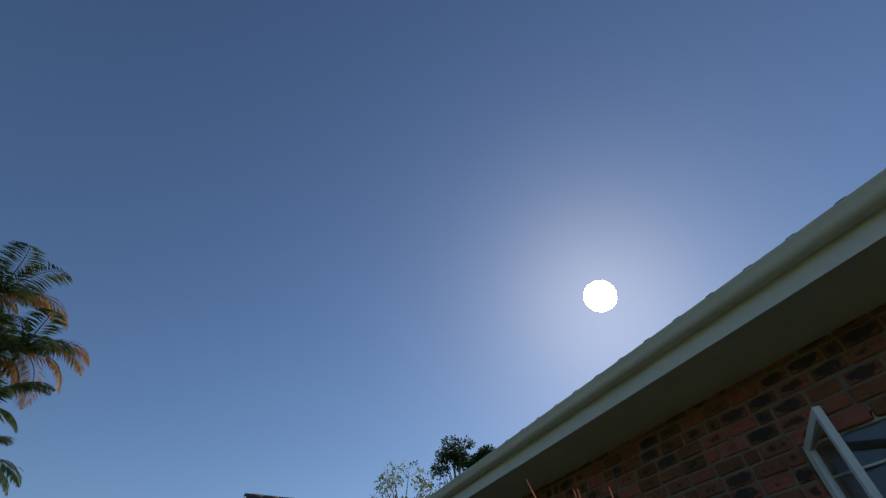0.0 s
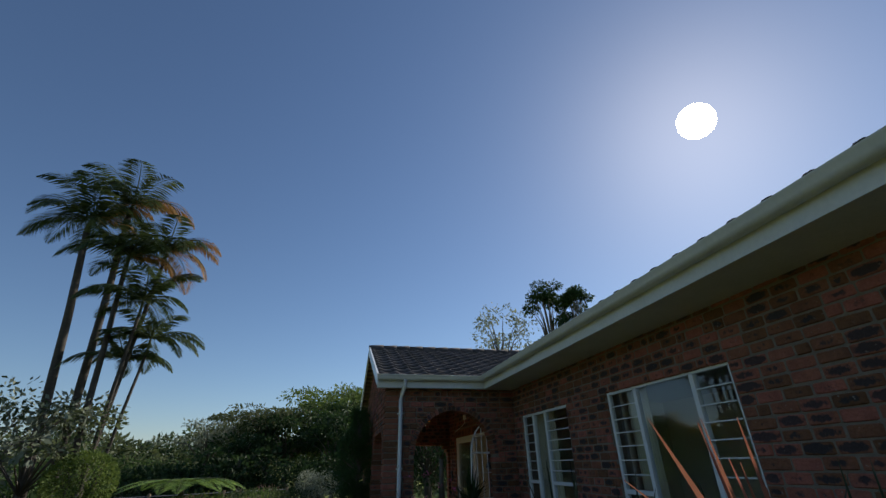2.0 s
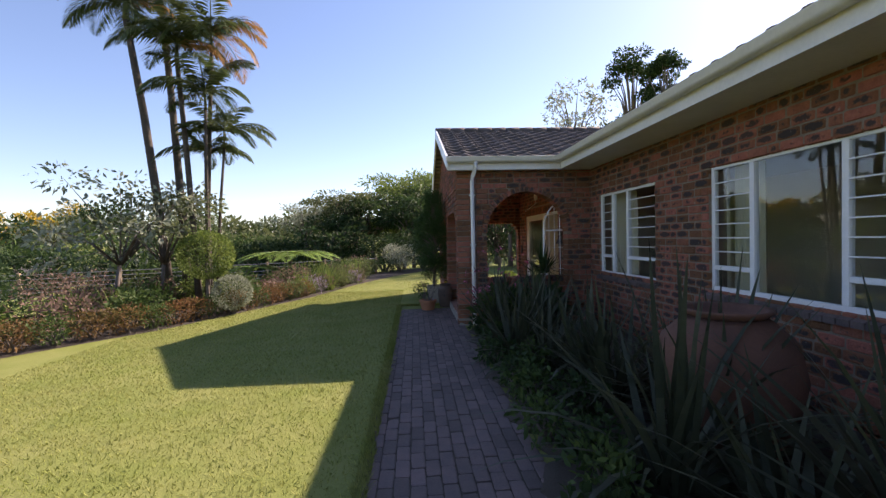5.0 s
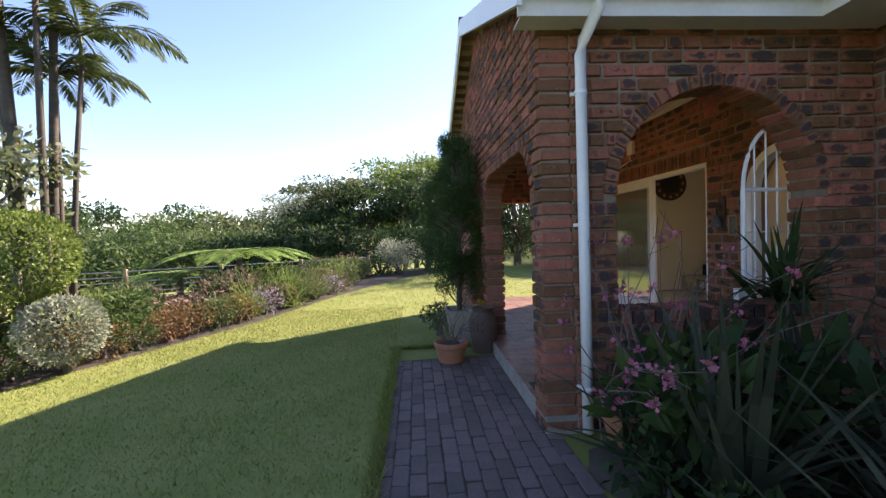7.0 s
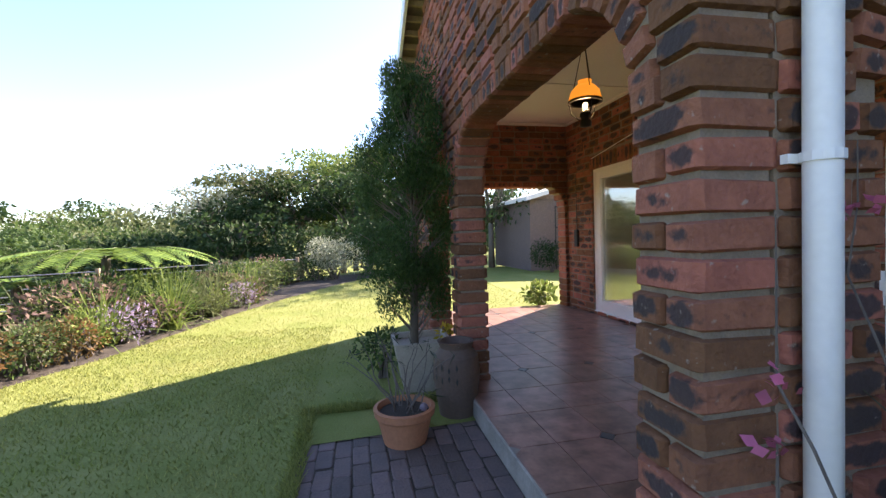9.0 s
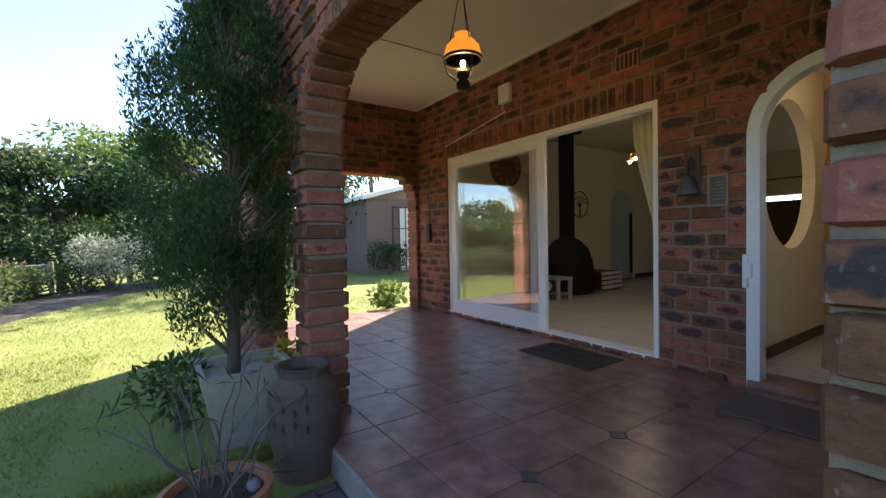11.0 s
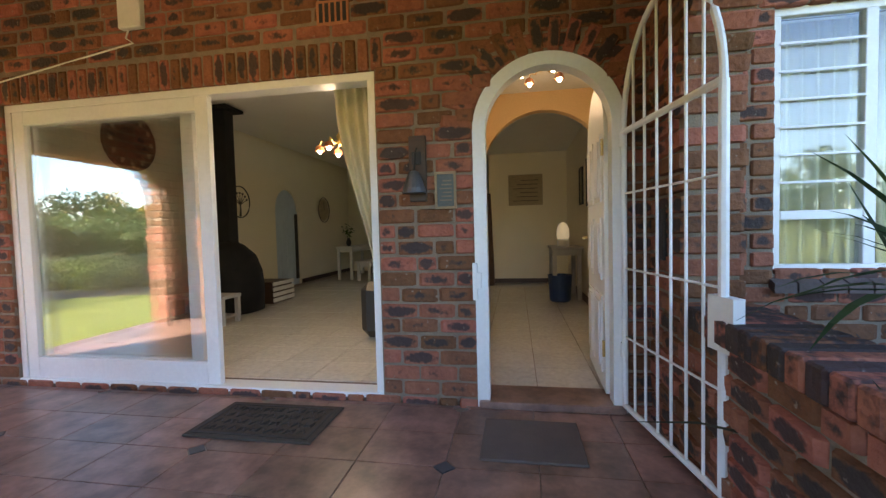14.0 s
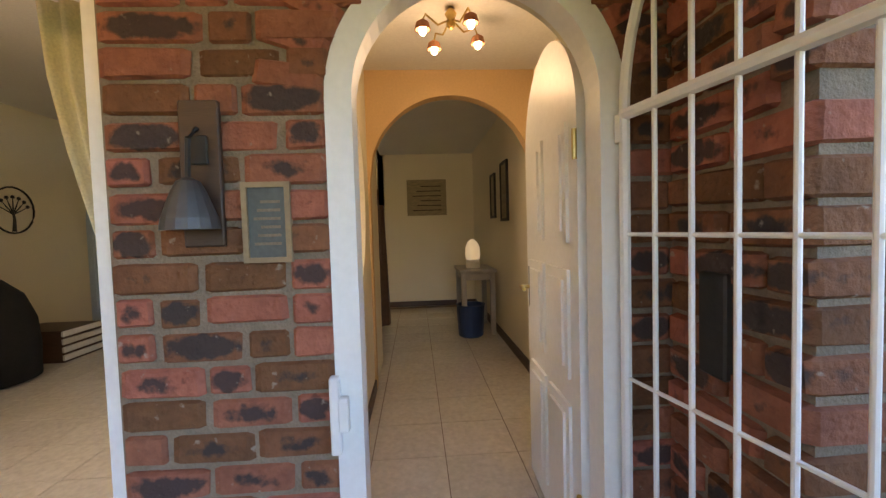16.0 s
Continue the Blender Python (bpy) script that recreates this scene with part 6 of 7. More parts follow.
# outbuilding beyond the porch
ob_ = holder("outbuilding", (8, 23, 0), "grey brick outbuilding with a pale roof", "building")
part("wall", Geo().box(6.08, 12.5, 22.0, 26, 0, 2.62), GREYBRICK, ob_)
part("roof", Geo().add([(5.85, 21.75, 2.55), (11.8, 21.75, 4.1), (11.8, 26.3, 4.1), (5.85, 26.3, 2.55), (5.85, 21.75, 2.70), (11.8, 21.75, 4.25), (11.8, 26.3, 4.25), (5.85, 26.3, 2.70)], [(3, 2, 1, 0), (4, 5, 6, 7), (0, 1, 5, 4), (1, 2, 6, 5), (2, 3, 7, 6), (3, 0, 4, 7)]), WHITE, ob_, "pale sheet roof edge")
part("gable", Geo().add([(6.08, y, 2.6) for y in (22.0, 26)] + [(11.7, y, 2.6) for y in (22.0, 26)] + [(11.7, y, 4.06) for y in (22.0, 26)], [(0, 2, 4), (1, 5, 3), (2, 3, 5, 4)]), GREYBRICK, ob_)
d = part("door", Geo().box(7.36, 8.02, 21.96, 22.0, .05, 2.3, .005), WHITE, ob_, "white door behind a dark lattice gate")
for k in range(5):
    part("gate_bar", Geo().box(7.0 + k * .26, 7.03 + k * .26, 21.86, 21.89, .05, 2.35), BLACK, d)
for z in (.1, .8, 1.55, 2.3):
    part("gate_rail", Geo().box(7.0, 8.07, 21.86, 21.89, z, z + .03), BLACK, d)
bush("dark_bush", 6.5, 21.2, 0, .75, L_DARK, "dark evergreen bush by the outbuilding", 1800, .08, .7, 8, shell=.5)
tree("garden_tree", 5.2, 27.5, 0, 6.2, 2.8, L_DARK, "dark broad-leaved tree behind the outbuilding", 5200, .2, .18, 22, None, .7, (0, 0), .3, .15)
tree("garden_tree", 5.4, 24.5, 0, 6.5, 2.6, L_DARK, "dark broad-leaved tree behind the outbuilding", 3600, .2, .15, 18, None, .6, (0, 0), .3, .3)
tree("garden_tree", -.2, 30, -.3, 5.5, 2.4, L_DARK, "dark broad-leaved tree behind the lawn", 3200, .2, .15, 18, None, .6, (0, 0), .3, .3)

# large round urn half hidden in the flax
URN = mat("rusty_clay", (0.15, 0.065, 0.04), 0.85, 0, (0.08, 0.042, 0.03), 4, 0.3, 40)
ur = holder("large_clay_urn", (2.2, 3.4, 0), "large round rusty brown clay urn among the flax", "urn")
part("body", Geo().lathe(2.2, 3.4, [(.22, -.03), (.30, .02), (.44, .35), (.49, .62), (.44, .88), (.30, 1.02), (.25, 1.05), (.21, 1.0), (.2, .9), (.05, .9)], 32), URN, ur, smooth=True)
part("rim", Geo().lathe(2.2, 3.4, [(.25, 1.045), (.27, 1.06), (.31, 1.095), (.30, 1.11), (.25, 1.10), (.23, 1.05)], 32), URN, ur, smooth=True)

# ---- things indoors and on the porch ----
LEATHER = mat("black_leather", (0.025, 0.022, 0.02), 0.4, 0, (0.04, 0.035, 0.03), 6, 0.15, 80)
WHITEWOOD = mat("white_table_paint", (0.66, 0.65, 0.6), 0.5, 0, (0.56, 0.55, 0.5), 5, 0.1, 40)
BLUEPLASTIC = mat("dark_blue_plastic", (0.02, 0.045, 0.12), 0.4, 0, (0.015, 0.035, 0.09), 5, 0.05, 40)
CANVAS = mat("canvas_print", (0.36, 0.30, 0.19), 0.8, 0, (0.20, 0.17, 0.11), 9, 0.1, 60, stretch=(1, 1, 4))
SLATE = mat("slate_plaque", (0.10, 0.115, 0.11), 0.6, 0, (0.075, 0.085, 0.08), 12, 0.2, 60)
PALEBLUE = mat("pale_blue_door", (0.45, 0.55, 0.62), 0.5, 0, (0.38, 0.48, 0.55), 4, 0.05, 40)
MATFIBRE = mat("doormat_fibre", (0.075, 0.06, 0.045), 0.95, 0, (0.045, 0.038, 0.03), 14, 0.7, 160)
RUGGREY = mat("thin_grey_mat", (0.13, 0.10, 0.085), 0.95, 0, (0.1, 0.08, 0.07), 10, 0.5, 150)
LAMPGLOW = glow_mat("lit_lamp_shade", (1.0, 0.85, 0.55), 0.03)

STOVE = mat("matt_black_stove", (0.012, 0.012, 0.012), 0.75, 0, (0.02, 0.019, 0.018), 7, 0.15, 60, spec=0.2)
# wood-burning stove with its flue
st = holder("wood_stove", (6.15, 13.55, .18), "black domed wood stove with a tall flue", "stove")
part("body", Geo().lathe(6.15, 13.55, [(.40, .18), (.45, .2), (.46, .5), (.44, .75), (.36, .98), (.22, 1.12), (.12, 1.18), (.01, 1.2)], 28), STOVE, st, smooth=True)
part("flue", Geo().box(6.05, 6.25, 13.45, 13.65, 1.15, 3.02, .01), STOVE, st)
part("flue_collar", Geo().box(5.95, 6.35, 13.35, 13.75, 3.02, 3.07, .01), STOVE, st)
part("stove_door", Geo().box(5.66, 5.70, 13.35, 13.75, .35, .75, .01), STOVE, st)
# low bench with a green clock before the stove
lb = holder("low_bench", (5.4, 13.2, .18), "grey wooden low bench beside the stove", "bench")
part("seat", Geo().box(5.2, 5.55, 12.95, 13.75, .50, .54, .006), GREYWOOD, lb)
for x in (5.23, 5.52):
    for y in (12.99, 13.71):
        part("leg", Geo().box(x - .025, x + .025, y - .025, y + .025, .18, .50), GREYWOOD, lb)
part("shelf", Geo().box(5.22, 5.53, 12.98, 13.72, .26, .28), GREYWOOD, lb)
ck = holder("green_clock", (5.35, 13.25, .28), "round lime green clock on the bench shelf", "clock")
part("case", Geo().tube([(5.30, 13.25, .385), (5.36, 13.25, .385)], .10, 20), L_LIGHT, ck)
part("dial", Geo().tube([(5.294, 13.25, .385), (5.2995, 13.25, .385)], .075, 20), WHITE, ck)
# slatted log crate
cr = holder("log_crate", (7.0, 13.55, .18), "wooden log crate with pale slatted front", "crate")
part("body", Geo().box(6.75, 7.3, 13.25, 13.9, .18, .52, .006), DARKWOOD, cr)
for k in range(4):
    part("slat", Geo().box(6.72, 7.33, 13.225, 13.245, .21 + k * .085, .265 + k * .085), WHITEWOOD, cr)
# arched pale blue door in the side wall
ad2 = holder("inner_door", (8.9, YL, .18), "pale blue arched inner door, closed", "door")
part("leaf", Geo().box(8.46, 9.34, YL + .03, YL + .06, .18, 1.76).add([(8.9 + .44 * math.cos(math.pi * k / 16), YL + .045, 1.755 + .44 * math.sin(math.pi * k / 16)) for k in range(17)], [tuple(range(17))]), PALEBLUE, ad2)
for x in (8.62, 8.9):
    part("panel", Geo().box(x - .02, x + .2, YL + .018, YL + .03, .4, 1.5, .004), PALEBLUE, ad2)
part("strap_hinge", Geo().box(9.22, 9.33, YL + .015, YL + .03, .3, 1.7), BLACK, ad2)


def wall_disc(name, x, z, r, label, material):
    h = holder(name, (x, YL, z), label, "wall decoration")
    part("ring", Geo().tube([(x + r * math.cos(2 * math.pi * k / 24), YL - .015, z + r * math.sin(2 * math.pi * k / 24)) for k in range(25)], .011, 6), material, h)
    return h


h = wall_disc("tree_ornament", 7.35, 1.85, .27, "dark metal tree-in-a-ring wall ornament", BLACK)
rr = random.Random(4)
part("trunk", Geo().tube([(7.35, YL - .015, 1.60), (7.36, YL - .015, 1.75), (7.34, YL - .015, 1.86)], [.022, .014, .01], 6), BLACK, h)
for k in range(7):
    a = .35 + k * .4
    part("branch", Geo().tube([(7.35, YL - .015, 1.80), (7.35 + .12 * math.cos(a), YL - .015, 1.82 + .1 * math.sin(a)), (7.35 + .22 * math.cos(a), YL - .015, 1.84 + .18 * math.sin(a))], [.008, .006, .003], 5), BLACK, h)
    part("leaf", Geo().ball((7.35 + .2 * math.cos(a), YL - .015, 1.84 + .165 * math.sin(a)), (.03, .006, .022), 7, 4), BLACK, h)
h = wall_disc("wall_clock", 10.6, 1.85, .3, "round dark framed wall clock", DARKWOOD)
part("dial", Geo().tube([(10.6, YL - .012, 1.85), (10.6, YL - .002, 1.85)], .27, 24), CANVAS, h)
part("clock_pointer", Geo().box(10.59, 10.61, YL - .02, YL - .014, 1.85, 2.05), BLACK, h)

# console tables, cabinet, sofa
def table(name, x0, x1, y0, y1, z, label, material, shelf=None):
    h = holder(name, ((x0 + x1) / 2, (y0 + y1) / 2, .18), label, "table")
    part("tabletop", Geo().box(x0, x1, y0, y1, z - .04, z, .006), material, h)
    part("apron", Geo().box(x0 + .05, x1 - .05, y0 + .04, y1 - .04, z - .13, z - .04), material, h)
    for x in (x0 + .05, x1 - .05):
        for y in (y0 + .05, y1 - .05):
            part("leg", Geo().box(x - .03, x + .03, y - .03, y + .03, .18, z - .04, .004), material, h)
    if shelf:
        part("shelf", Geo().box(x0 + .03, x1 - .03, y0 + .03, y1 - .03, shelf, shelf + .025), material, h)
    return h


table("console_table", 9.9, 11.5, 13.2, 13.6, .95, "long white console table by the wall", WHITEWOOD)
table("low_white_bench", 9.7, 11.2, 12.7, 13.05, .62, "white slatted bench before the table", WHITEWOOD)
vs = holder("vase_with_twigs", (10.2, 13.4, .95), "small dark vase with green twigs", "vase")
part("vase", Geo().lathe(10.2, 13.4, [(.03, .95), (.05, .97), (.06, 1.05), (.03, 1.13), (.035, 1.15), (.01, 1.15)], 12), BLACK, vs)
leafy("twig", [leaf_faces(blob_points(60, (10.2, 13.4, 1.33), (.14, .12, .16), .2)[0], .07)], L_MID, vs)
cb = holder("dark_cabinet", (11.6, 12.6, .18), "tall dark wooden cabinet against the back wall", "cabinet")
part("body", Geo().box(11.7, 12.15, 11.4, 13.4, .18, 1.9, .01), DARKWOOD, cb)
for y in (11.45, 12.42):
    d = part("door", Geo().box(11.68, 11.70, y, y + .93, .28, 1.85, .004), DARKWOOD, cb)
sf = holder("leather_sofa", (5.3, 10.7, .18), "black leather sofa behind the curtain", "sofa")
part("seat", Geo().box(4.85, 6.6, 10.35, 11.0, .25, .55, .05), LEATHER, sf)
part("backrest", Geo().box(4.85, 6.6, 10.15, 10.42, .3, 1.0, .07), LEATHER, sf)
part("armrest", Geo().box(4.62, 4.90, 10.2, 11.02, .22, .78, .08), LEATHER, sf)

table("dining_table", 10.3, 11.3, 10.5, 11.5, .93, "dark wooden dining table by the garden door", DARKWOOD)


def dining_chair(x, y, turn):
    h = holder("dining_chair", (x, y, .18), "dark wooden dining chair at the table", "chair", "chairs at the dining table")
    c, s = math.cos(turn), math.sin(turn)

    def bar(u0, u1, v0, v1, z0, z1):
        return Geo().add([(x + c * u - s * v, y + s * u + c * v, z) for u in (u0, u1) for v in (v0, v1) for z in (z0, z1)], [(0, 1, 3, 2), (4, 6, 7, 5), (0, 4, 5, 1), (2, 3, 7, 6), (0, 2, 6, 4), (1, 5, 7, 3)])
    part("seat", bar(-.21, .21, -.21, .21, .60, .64), DARKWOOD, h)
    for u in (-.19, .19):
        for v in (-.19, .19):
            part("leg", bar(u - .018, u + .018, v - .018, v + .018, .18, 1.12 if u < 0 else .60), DARKWOOD, h)
    for z in (.80, .94, 1.06):
        part("back_slat", bar(-.2, -.175, -.19, .19, z, z + .05), DARKWOOD, h)


dining_chair(9.95, 10.85, 0)
dining_chair(11.6, 11.2, math.pi)
vc = holder("veranda_column", (13.3, 11.15, 0), "white painted round veranda column", "column")
part("shaft", Geo().lathe(13.3, 11.15, [(.12, .05), (.12, .15), (.09, .2), (.085, 2.3), (.11, 2.36), (.12, 2.5)], 20), WHITE, vc, smooth=True)
part("base", Geo().box(13.13, 13.47, 10.98, 11.32, -.05, .06, .01), WHITE, vc)
thing("veranda_floor", Geo().box(XL + .14, 14.0, 10.0, 14.6, -.1, .10, .01), CONCRETE, "pale concrete floor of the back veranda", "floor", kind="structure")
strap_plant("grass_clump", 14.9, 10.9, 70, 1.5, .05, L_LIGHT, "arching clump of yellow-green strap leaves behind the house", "", .7, 1.4)
bush("dark_bush", 18.5, 13.0, 0, 1.6, L_DARK, "dense dark evergreen bush behind the house", 2400, .12, 1.3, 9, shell=.5)
bush("dark_bush", 19.5, 16.5, 0, 1.6, L_DARK, "dense dark evergreen bush behind the house", 2400, .12, 1.3, 9, shell=.5)

# hall: side table with lamp, bin, pictures, hanging coat
table("hall_table", 7.1, 7.85, 8.53, 8.98, .98, "grey-washed wooden side table in the hall", GREYWOOD)
hl = holder("table_lamp", (7.4, 8.78, .98), "small white table lamp with a glowing shade", "lamp")
part("base", Geo().lathe(7.4, 8.78, [(.001, .98), (.09, .98), (.09, 1.06), (.07, 1.09), (.001, 1.09)], 18), WHITE, hl)
part("shade", Geo().lathe(7.4, 8.78, [(.085, 1.09), (.095, 1.15), (.09, 1.24), (.06, 1.31), (.02, 1.34), (.001, 1.345)], 18), LAMPGLOW, hl, "glowing pale shade", True)
bn = holder("blue_bin", (7.25, 8.85, .18), "dark blue plastic bin under the hall table", "bin")
part("body", Geo().lathe(7.12, 8.86, [(.13, .18), (.15, .2), (.17, .55), (.18, .57), (.16, .57), (.14, .25), (.05, .22)], 22), BLUEPLASTIC, bn)


def picture(name, lo, hi, axis, label, face, frame_m, t=.03):
    """A framed picture on a wall: frame of four bars, face set back."""
    h = holder(name, lo, label, "picture")
    (x0, y0, z0), (x1, y1, z1) = lo, hi
    if axis == 'x':
        g = Geo().box(x0, x1, y0, y0 + t, z0, z1).box(x0, x1, y1 - t, y1, z0, z1).box(x0, x1, y0 + t, y1 - t, z0, z0 + t).box(x0, x1, y0 + t, y1 - t, z1 - t, z1)
        f = Geo().box((x0 + x1) / 2, x1, y0 + t, y1 - t, z0 + t, z1 - t) if frame_m else Geo().box(x0, x1, y0, y1, z0, z1)
    else:
        g = Geo().box(x0, x0 + t, y0, y1, z0, z1).box(x1 - t, x1, y0, y1, z0, z1).box(x0 + t, x1 - t, y0, y1, z0, z0 + t).box(x0 + t, x1 - t, y0, y1, z1 - t, z1)
        f = Geo().box(x0 + t, x1 - t, y0, (y0 + y1) / 2, z0 + t, z1 - t)
    if frame_m:
        part("frame", g, frame_m, h)
    part("face", f, face, h)
    return h


h = picture("canvas_picture", (XB - .03, 8.96, 1.72), (XB, 9.62, 2.32), 'x', "brown canvas print with lines of writing", CANVAS, None)
for k in range(6):
    part("writing", Geo().box(XB - .032, XB - .03, 9.05, 9.53 - .07 * (k % 3), 1.80 + k * .08, 1.815 + k * .08), DARKWOOD, h)
picture("hall_picture", (6.5, 8.5, 1.55), (6.85, 8.525, 2.2), 'y', "dark framed picture on the hall wall", CANVAS, BLACK)
picture("hall_picture", (7.2, 8.5, 1.6), (7.5, 8.525, 2.15), 'y', "dark framed picture on the hall wall", CANVAS, BLACK)
g = Geo()
rows = []
for j in range(10):
    t = j / 9
    rows.append([(6.55 + .12 * math.cos(a) * (.6 + .5 * t) + .02 * math.sin(5 * a + 3 * t), 9.86 + .07 * math.sin(a) * (.6 + .5 * t), 1.75 - 1.25 * t) for a in np.linspace(0, 2 * math.pi, 25)])
g.grid(rows)
thing("hanging_coat", g, DARKWOOD, "long dark coat hanging at the end of the partition", "coat", smooth=True)

# doormats
def flat_mat(name, x0, x1, y0, y1, label, material, border=True):
    h = holder(name, ((x0 + x1) / 2, (y0 + y1) / 2, FLOOR), label, "doormat")
    part("mat_body", Geo().box(x0, x1, y0, y1, FLOOR + .001, FLOOR + .014, .004), material, h)
    if border:
        part("border", Geo().box(x0 + .03, x1 - .03, y0 + .03, y0 + .05, FLOOR + .013, FLOOR + .018).box(x0 + .03, x1 - .03, y1 - .05, y1 - .03, FLOOR + .013, FLOOR + .018).box(x0 + .03, x0 + .05, y0 + .05, y1 - .05, FLOOR + .013, FLOOR + .018).box(x1 - .05, x1 - .03, y0 + .05, y1 - .05, FLOOR + .013, FLOOR + .018), BLACK, h)
        for k in range(9):
            y = y0 + .1 + (y1 - y0 - .2) * k / 8
            for q2 in range(4):
                x = x0 + .1 + (x1 - x0 - .2) * q2 / 3
                part("scroll", Geo().tube([(x + .03 * math.cos(2.2 * i + k), y + .028 * math.sin(2.2 * i * .5 + q2), FLOOR + .015) for i in range(7)], .005, 5), BLACK, h)


flat_mat("doormat", 2.74, 3.2, 10.58, 11.35, "dark fibre doormat with a scroll pattern", MATFIBRE)
flat_mat("rubber_mat", .74, 1.2, 8.74, 9.12, "dark rubber mat at the porch edge", BLACK, False)
flat_mat("thin_mat", 2.70, 3.14, 9.17, 9.68, "thin plain brown mat before the arched door", RUGGREY, False)

# brick pier ornaments
pq = holder("framed_plaque", (XW - .03, 9.91, 1.44), "small framed slate plaque on the brick pier", "plaque")
part("frame", Geo().box(XW - .03, XW - .008, 9.845, 9.86, 1.40, 1.63).box(XW - .03, XW - .008, 9.965, 9.98, 1.40, 1.63).box(XW - .03, XW - .008, 9.86, 9.965, 1.40, 1.415).box(XW - .03, XW - .008, 9.86, 9.965, 1.615, 1.63), TIMBER, pq)
part("face", Geo().box(XW - .02, XW - .010, 9.86, 9.965, 1.415, 1.615), SLATE, pq)
for k in range(6):
    part("writing", Geo().box(XW - .0215, XW - .020, 9.875, 9.95 - .01 * (k % 3), 1.45 + k * .024, 1.458 + k * .024), MORTAR, pq)
ZINC = mat("dull_zinc", (0.12, 0.125, 0.13), 0.5, 0.6, None, 8, 0.1, 40)
bl_ = holder("door_bell", (XW - .05, 10.08, 1.5), "old iron cow bell on a wooden back board", "bell")
part("board", Geo().box(XW - .03, XW - .008, 10.03, 10.14, 1.45, 1.86, .004), DARKWOOD, bl_)
part("bell", Geo().lathe(XW - .07, 10.10, [(.075, 1.50), (.07, 1.53), (.045, 1.60), (.03, 1.63), (.01, 1.64)], 16), ZINC, bl_)
part("star", Geo().box(XW - .04, XW - .03, 10.06, 10.12, 1.68, 1.76, .003), BLACK, bl_)
part("bracket", Geo().tube([(XW - .03, 10.09, 1.78), (XW - .08, 10.09, 1.74), (XW - .07, 10.10, 1.64)], .008, 6), BLACK, bl_)
# junction box, air bricks, sensor
jb = holder("junction_box", (XW - .06, 12.1, 2.8), "cream junction box with a hanging cable", "box")
part("body", Geo().box(XW - .06, XW - .006, 12.0, 12.18, 2.72, 2.93, .008), FASCIA, jb)
part("cable", Geo().tube([(XW - .03, 12.12, 2.72), (XW - .035, 12.14, 2.66), (XW - .02, 12.10, 2.63), (XW - .012, 12.2, 2.62), (XW - .012, 13.3, 2.46)], .006, 6), FASCIA, jb)
for y in (10.62, 13.62):
    ab = holder("air_brick", (XW, y, 2.66), "terracotta air brick with small holes", "vent")
    part("body", Geo().box(XW - .014, XW + .02, y - .11, y + .11, 2.60, 2.76, .004), TERRA, ab)
    for k in range(5):
        part("slot", Geo().box(XW - .016, XW - .0135, y - .095 + k * .04, y - .07 + k * .04, 2.62, 2.74), BLACK, ab)
kb = holder("keypad", (XW - .03, 13.75, 1.25), "black wall keypad with a cable", "keypad")
part("body", Geo().box(XW - .05, XW - .006, 13.70, 13.79, 1.15, 1.42, .01), BLACK, kb)
part("cable", Geo().tube([(XW - .015, 13.75, 1.42), (XW - .015, 13.76, 2.3)], .006, 5), BLACK, kb)
sw = holder("letter_slot", (3.1, YT, 1.2), "small black fitting on the brick pier", "fitting")
part("body", Geo().box(3.06, 3.16, YT + .004, YT + .03, 1.08, 1.35, .006), BLACK, sw)
wc = holder("large_wall_clock", (5.26, YL, 2.46), "large dark round clock high on the living room wall", "clock")
part("case", Geo().tube([(5.26, YL - .05, 2.46), (5.26, YL - .002, 2.46)], .36, 32), DARKWOOD, wc)
part("dial", Geo().tube([(5.26, YL - .056, 2.46), (5.26, YL - .0505, 2.46)], .20, 32), BLACK, wc)
for k in range(12):
    a = 2 * math.pi * k / 12
    part("hour_mark", Geo().box(5.26 + .28 * math.cos(a) - .025, 5.26 + .28 * math.cos(a) + .025, YL - .055, YL - .0505, 2.46 + .28 * math.sin(a) - .03, 2.46 + .28 * math.sin(a) + .03), CANVAS, wc)
# conduit line on the ceiling
thing("ceiling_conduit", Geo().tube([(1.95, 11.1, CEILZ - .008), (2.6, 10.35, CEILZ - .008)], .008, 6), BLACK, "thin dark cable along the porch ceiling", "cable")
# visible sun
SUNDISC = bpy.data.materials.new("sun_glow")
SUNDISC.use_nodes = True
sn, sl = SUNDISC.node_tree.nodes, SUNDISC.node_tree.links
clear, shine, both = sn.new("ShaderNodeBsdfTransparent"), sn.new("ShaderNodeEmission"), sn.new("ShaderNodeAddShader")
shine.inputs[0].default_value, shine.inputs[1].default_value = (1.0, 0.97, 0.9, 1), 9.0
sl.new(clear.outputs[0], both.inputs[0]), sl.new(shine.outputs[0], both.inputs[1]), sl.new(both.outputs[0], sn["Material Output"].inputs["Surface"])
off = Vector((sun_way.x, sun_way.y, sun_way.z + .004)).normalized()
thing("sun_disc", Geo().ball(tuple(off * 3600), 125, 32, 16), SUNDISC, "white glaring sun in the sky", "sun", kind="structure", smooth=True)

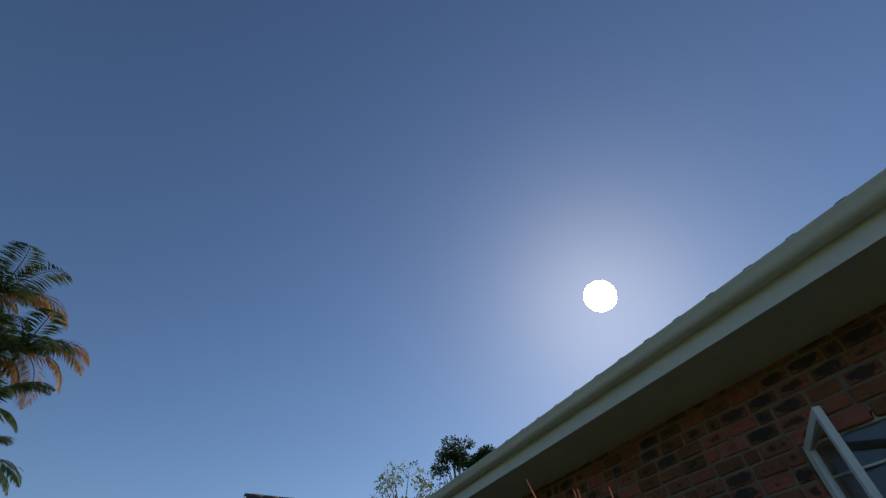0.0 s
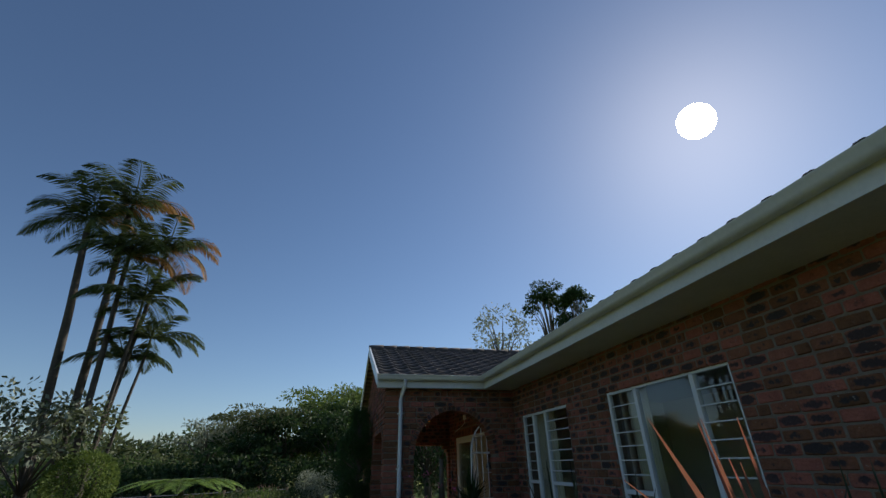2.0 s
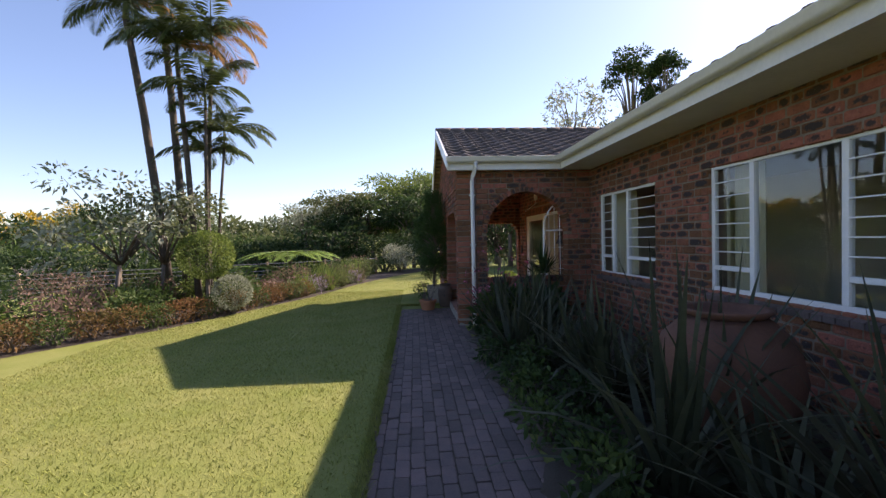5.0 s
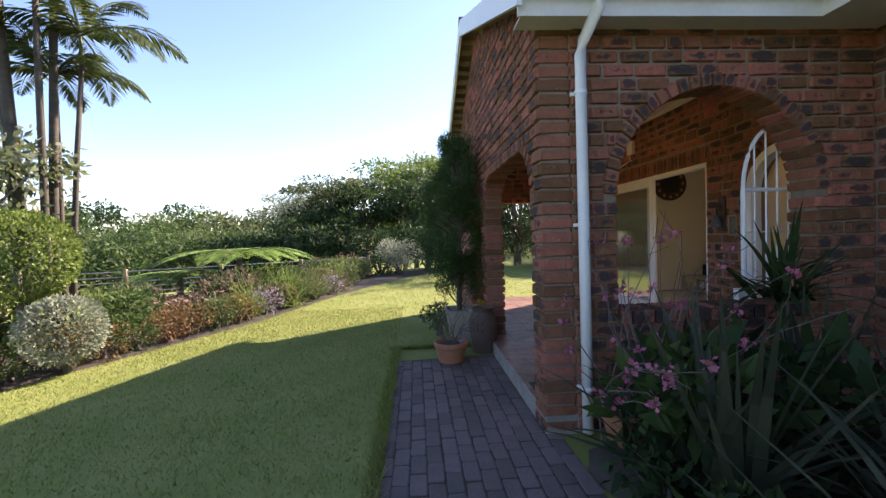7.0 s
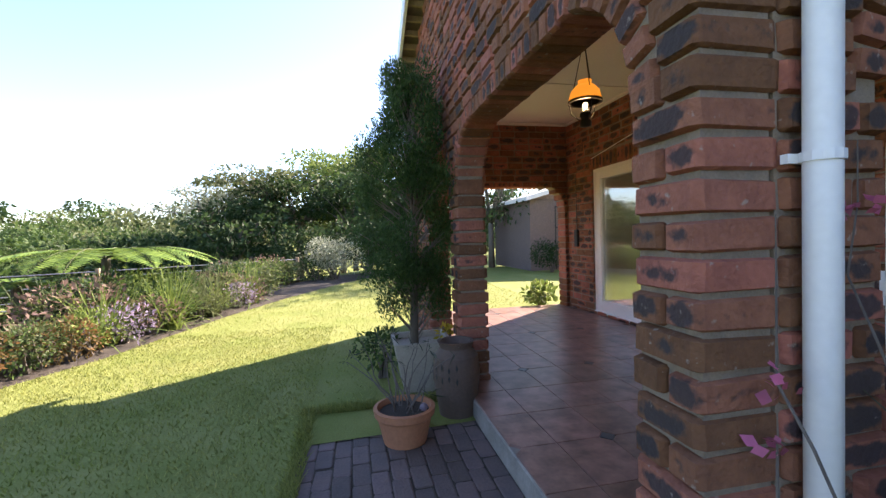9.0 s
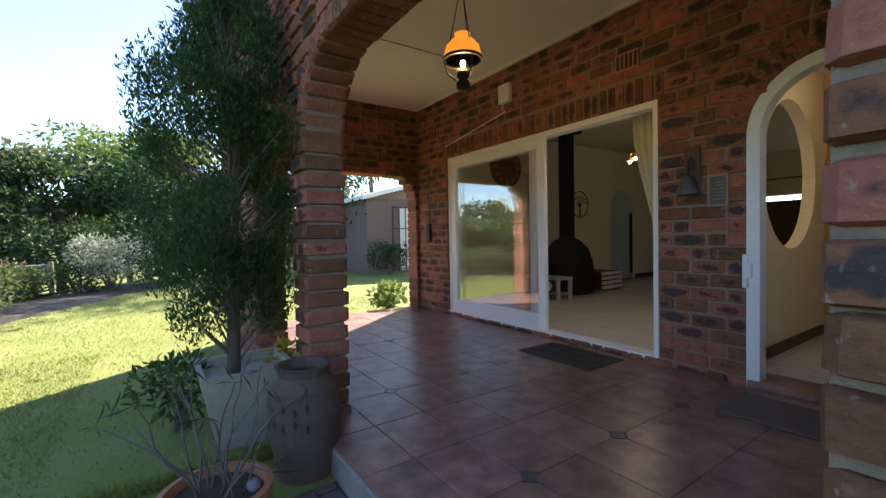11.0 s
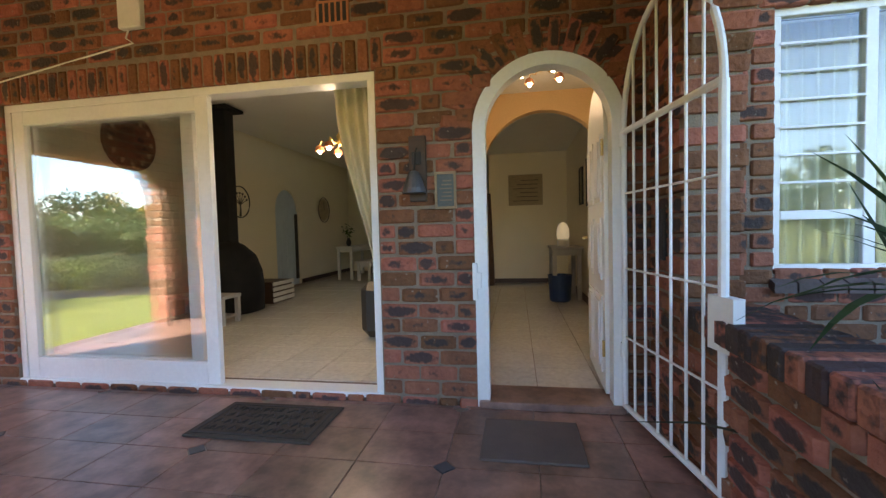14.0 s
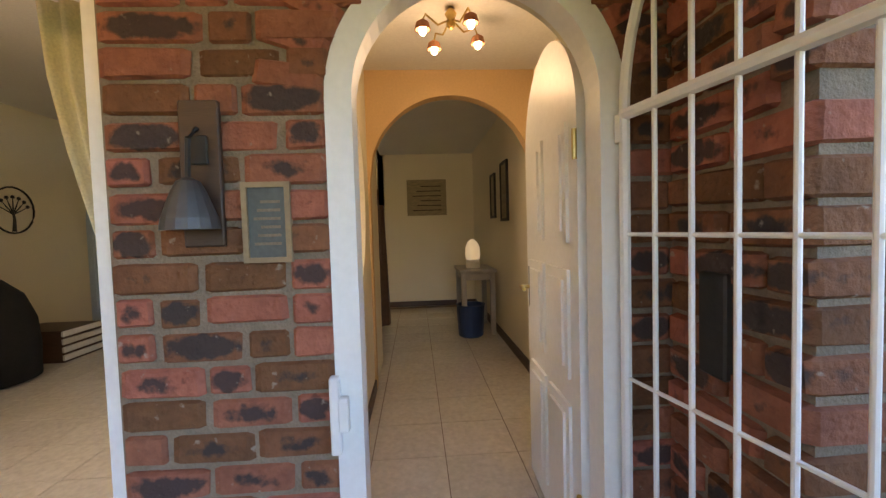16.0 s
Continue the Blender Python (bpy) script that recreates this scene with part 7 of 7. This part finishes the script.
# far road on the hill with a boundary wall and a parked car
ASPHALT = mat("asphalt", (0.055, 0.055, 0.056), 0.9, 0, (0.075, 0.075, 0.075), 1.5, 0.3, 20)
RD = [(-36, 41), (-43, 48.5), (-50, 57), (-57, 68), (-65, 82)]
g = Geo()
cut = [(RD[0][0] + (RD[-1][0] - RD[0][0]) * k / 30, float(np.interp(RD[0][0] + (RD[-1][0] - RD[0][0]) * k / 30, [p[0] for p in RD[::-1]], [p[1] for p in RD[::-1]]))) for k in range(31)]
g.strip([(x - 2.0, y - 1.4, ground_z(x - 2.0, y - 1.4) + .25) for x, y in cut], [(x + 2.0, y + 1.4, ground_z(x + 2.0, y + 1.4) + .25) for x, y in cut])
thing("road", g, ASPHALT, "grey asphalt road curving up the far hill", "road", kind="structure")
bw = holder("boundary_wall", (-64, 70, ground_z(-64, 70)), "white panelled boundary wall by the far road", "wall", kind="structure")
for k in range(6):
    x0, y0 = -60.5 - k * 2.2, 63.5 + k * 2.6
    z = ground_z(x0, y0)
    part("wall_panel", Geo().tube([(x0, y0, z + .1), (x0, y0, z + 2.2)], .22, 4).add([(x0, y0, z), (x0 - 2, y0 + 2.4, z), (x0 - 2, y0 + 2.4, z + 1.9), (x0, y0, z + 1.9), (x0 - .1, y0 - .1, z), (x0 - 2.1, y0 + 2.3, z), (x0 - 2.1, y0 + 2.3, z + 1.9), (x0 - .1, y0 - .1, z + 1.9)], [(0, 1, 2, 3), (7, 6, 5, 4), (3, 2, 6, 7), (0, 3, 7, 4)]), WHITE, bw)
cx, cy = -41.5, 46.6
cz = ground_z(cx, cy) + .27
car = holder("parked_car", (cx, cy, cz), "dark maroon hatchback parked on the far road", "car")
CARP = mat("maroon_car_paint", (0.10, 0.02, 0.025), 0.25, 0.3, (0.08, 0.016, 0.02), 3, 0.0, 30)
part("body", Geo().box(cx - 2.0, cx + 2.0, cy - .8, cy + .8, cz + .3, cz + .85, .12), CARP, car)
part("cabin", Geo().add([(cx + a, cy + b, cz + c) for a, b, c in ((-1.6, -.75, .85), (1.0, -.75, .85), (1.0, .75, .85), (-1.6, .75, .85), (-1.2, -.6, 1.4), (.3, -.6, 1.4), (.3, .6, 1.4), (-1.2, .6, 1.4))], [(4, 5, 6, 7), (0, 1, 5, 4), (1, 2, 6, 5), (2, 3, 7, 6), (3, 0, 4, 7)]), BLACK, car)
for a in (-1.25, 1.25):
    for b in (-.8, .8):
        part("wheel", Geo().tube([(cx + a, cy + b - .09, cz + .31), (cx + a, cy + b + .09, cz + .31)], .31, 16), BLACK, car)

# ---- the many small pieces, last ----
lay_tiles()
lay_inside_tiles()
lay_pavers()
lay_roof_tiles()
lay_bricks()
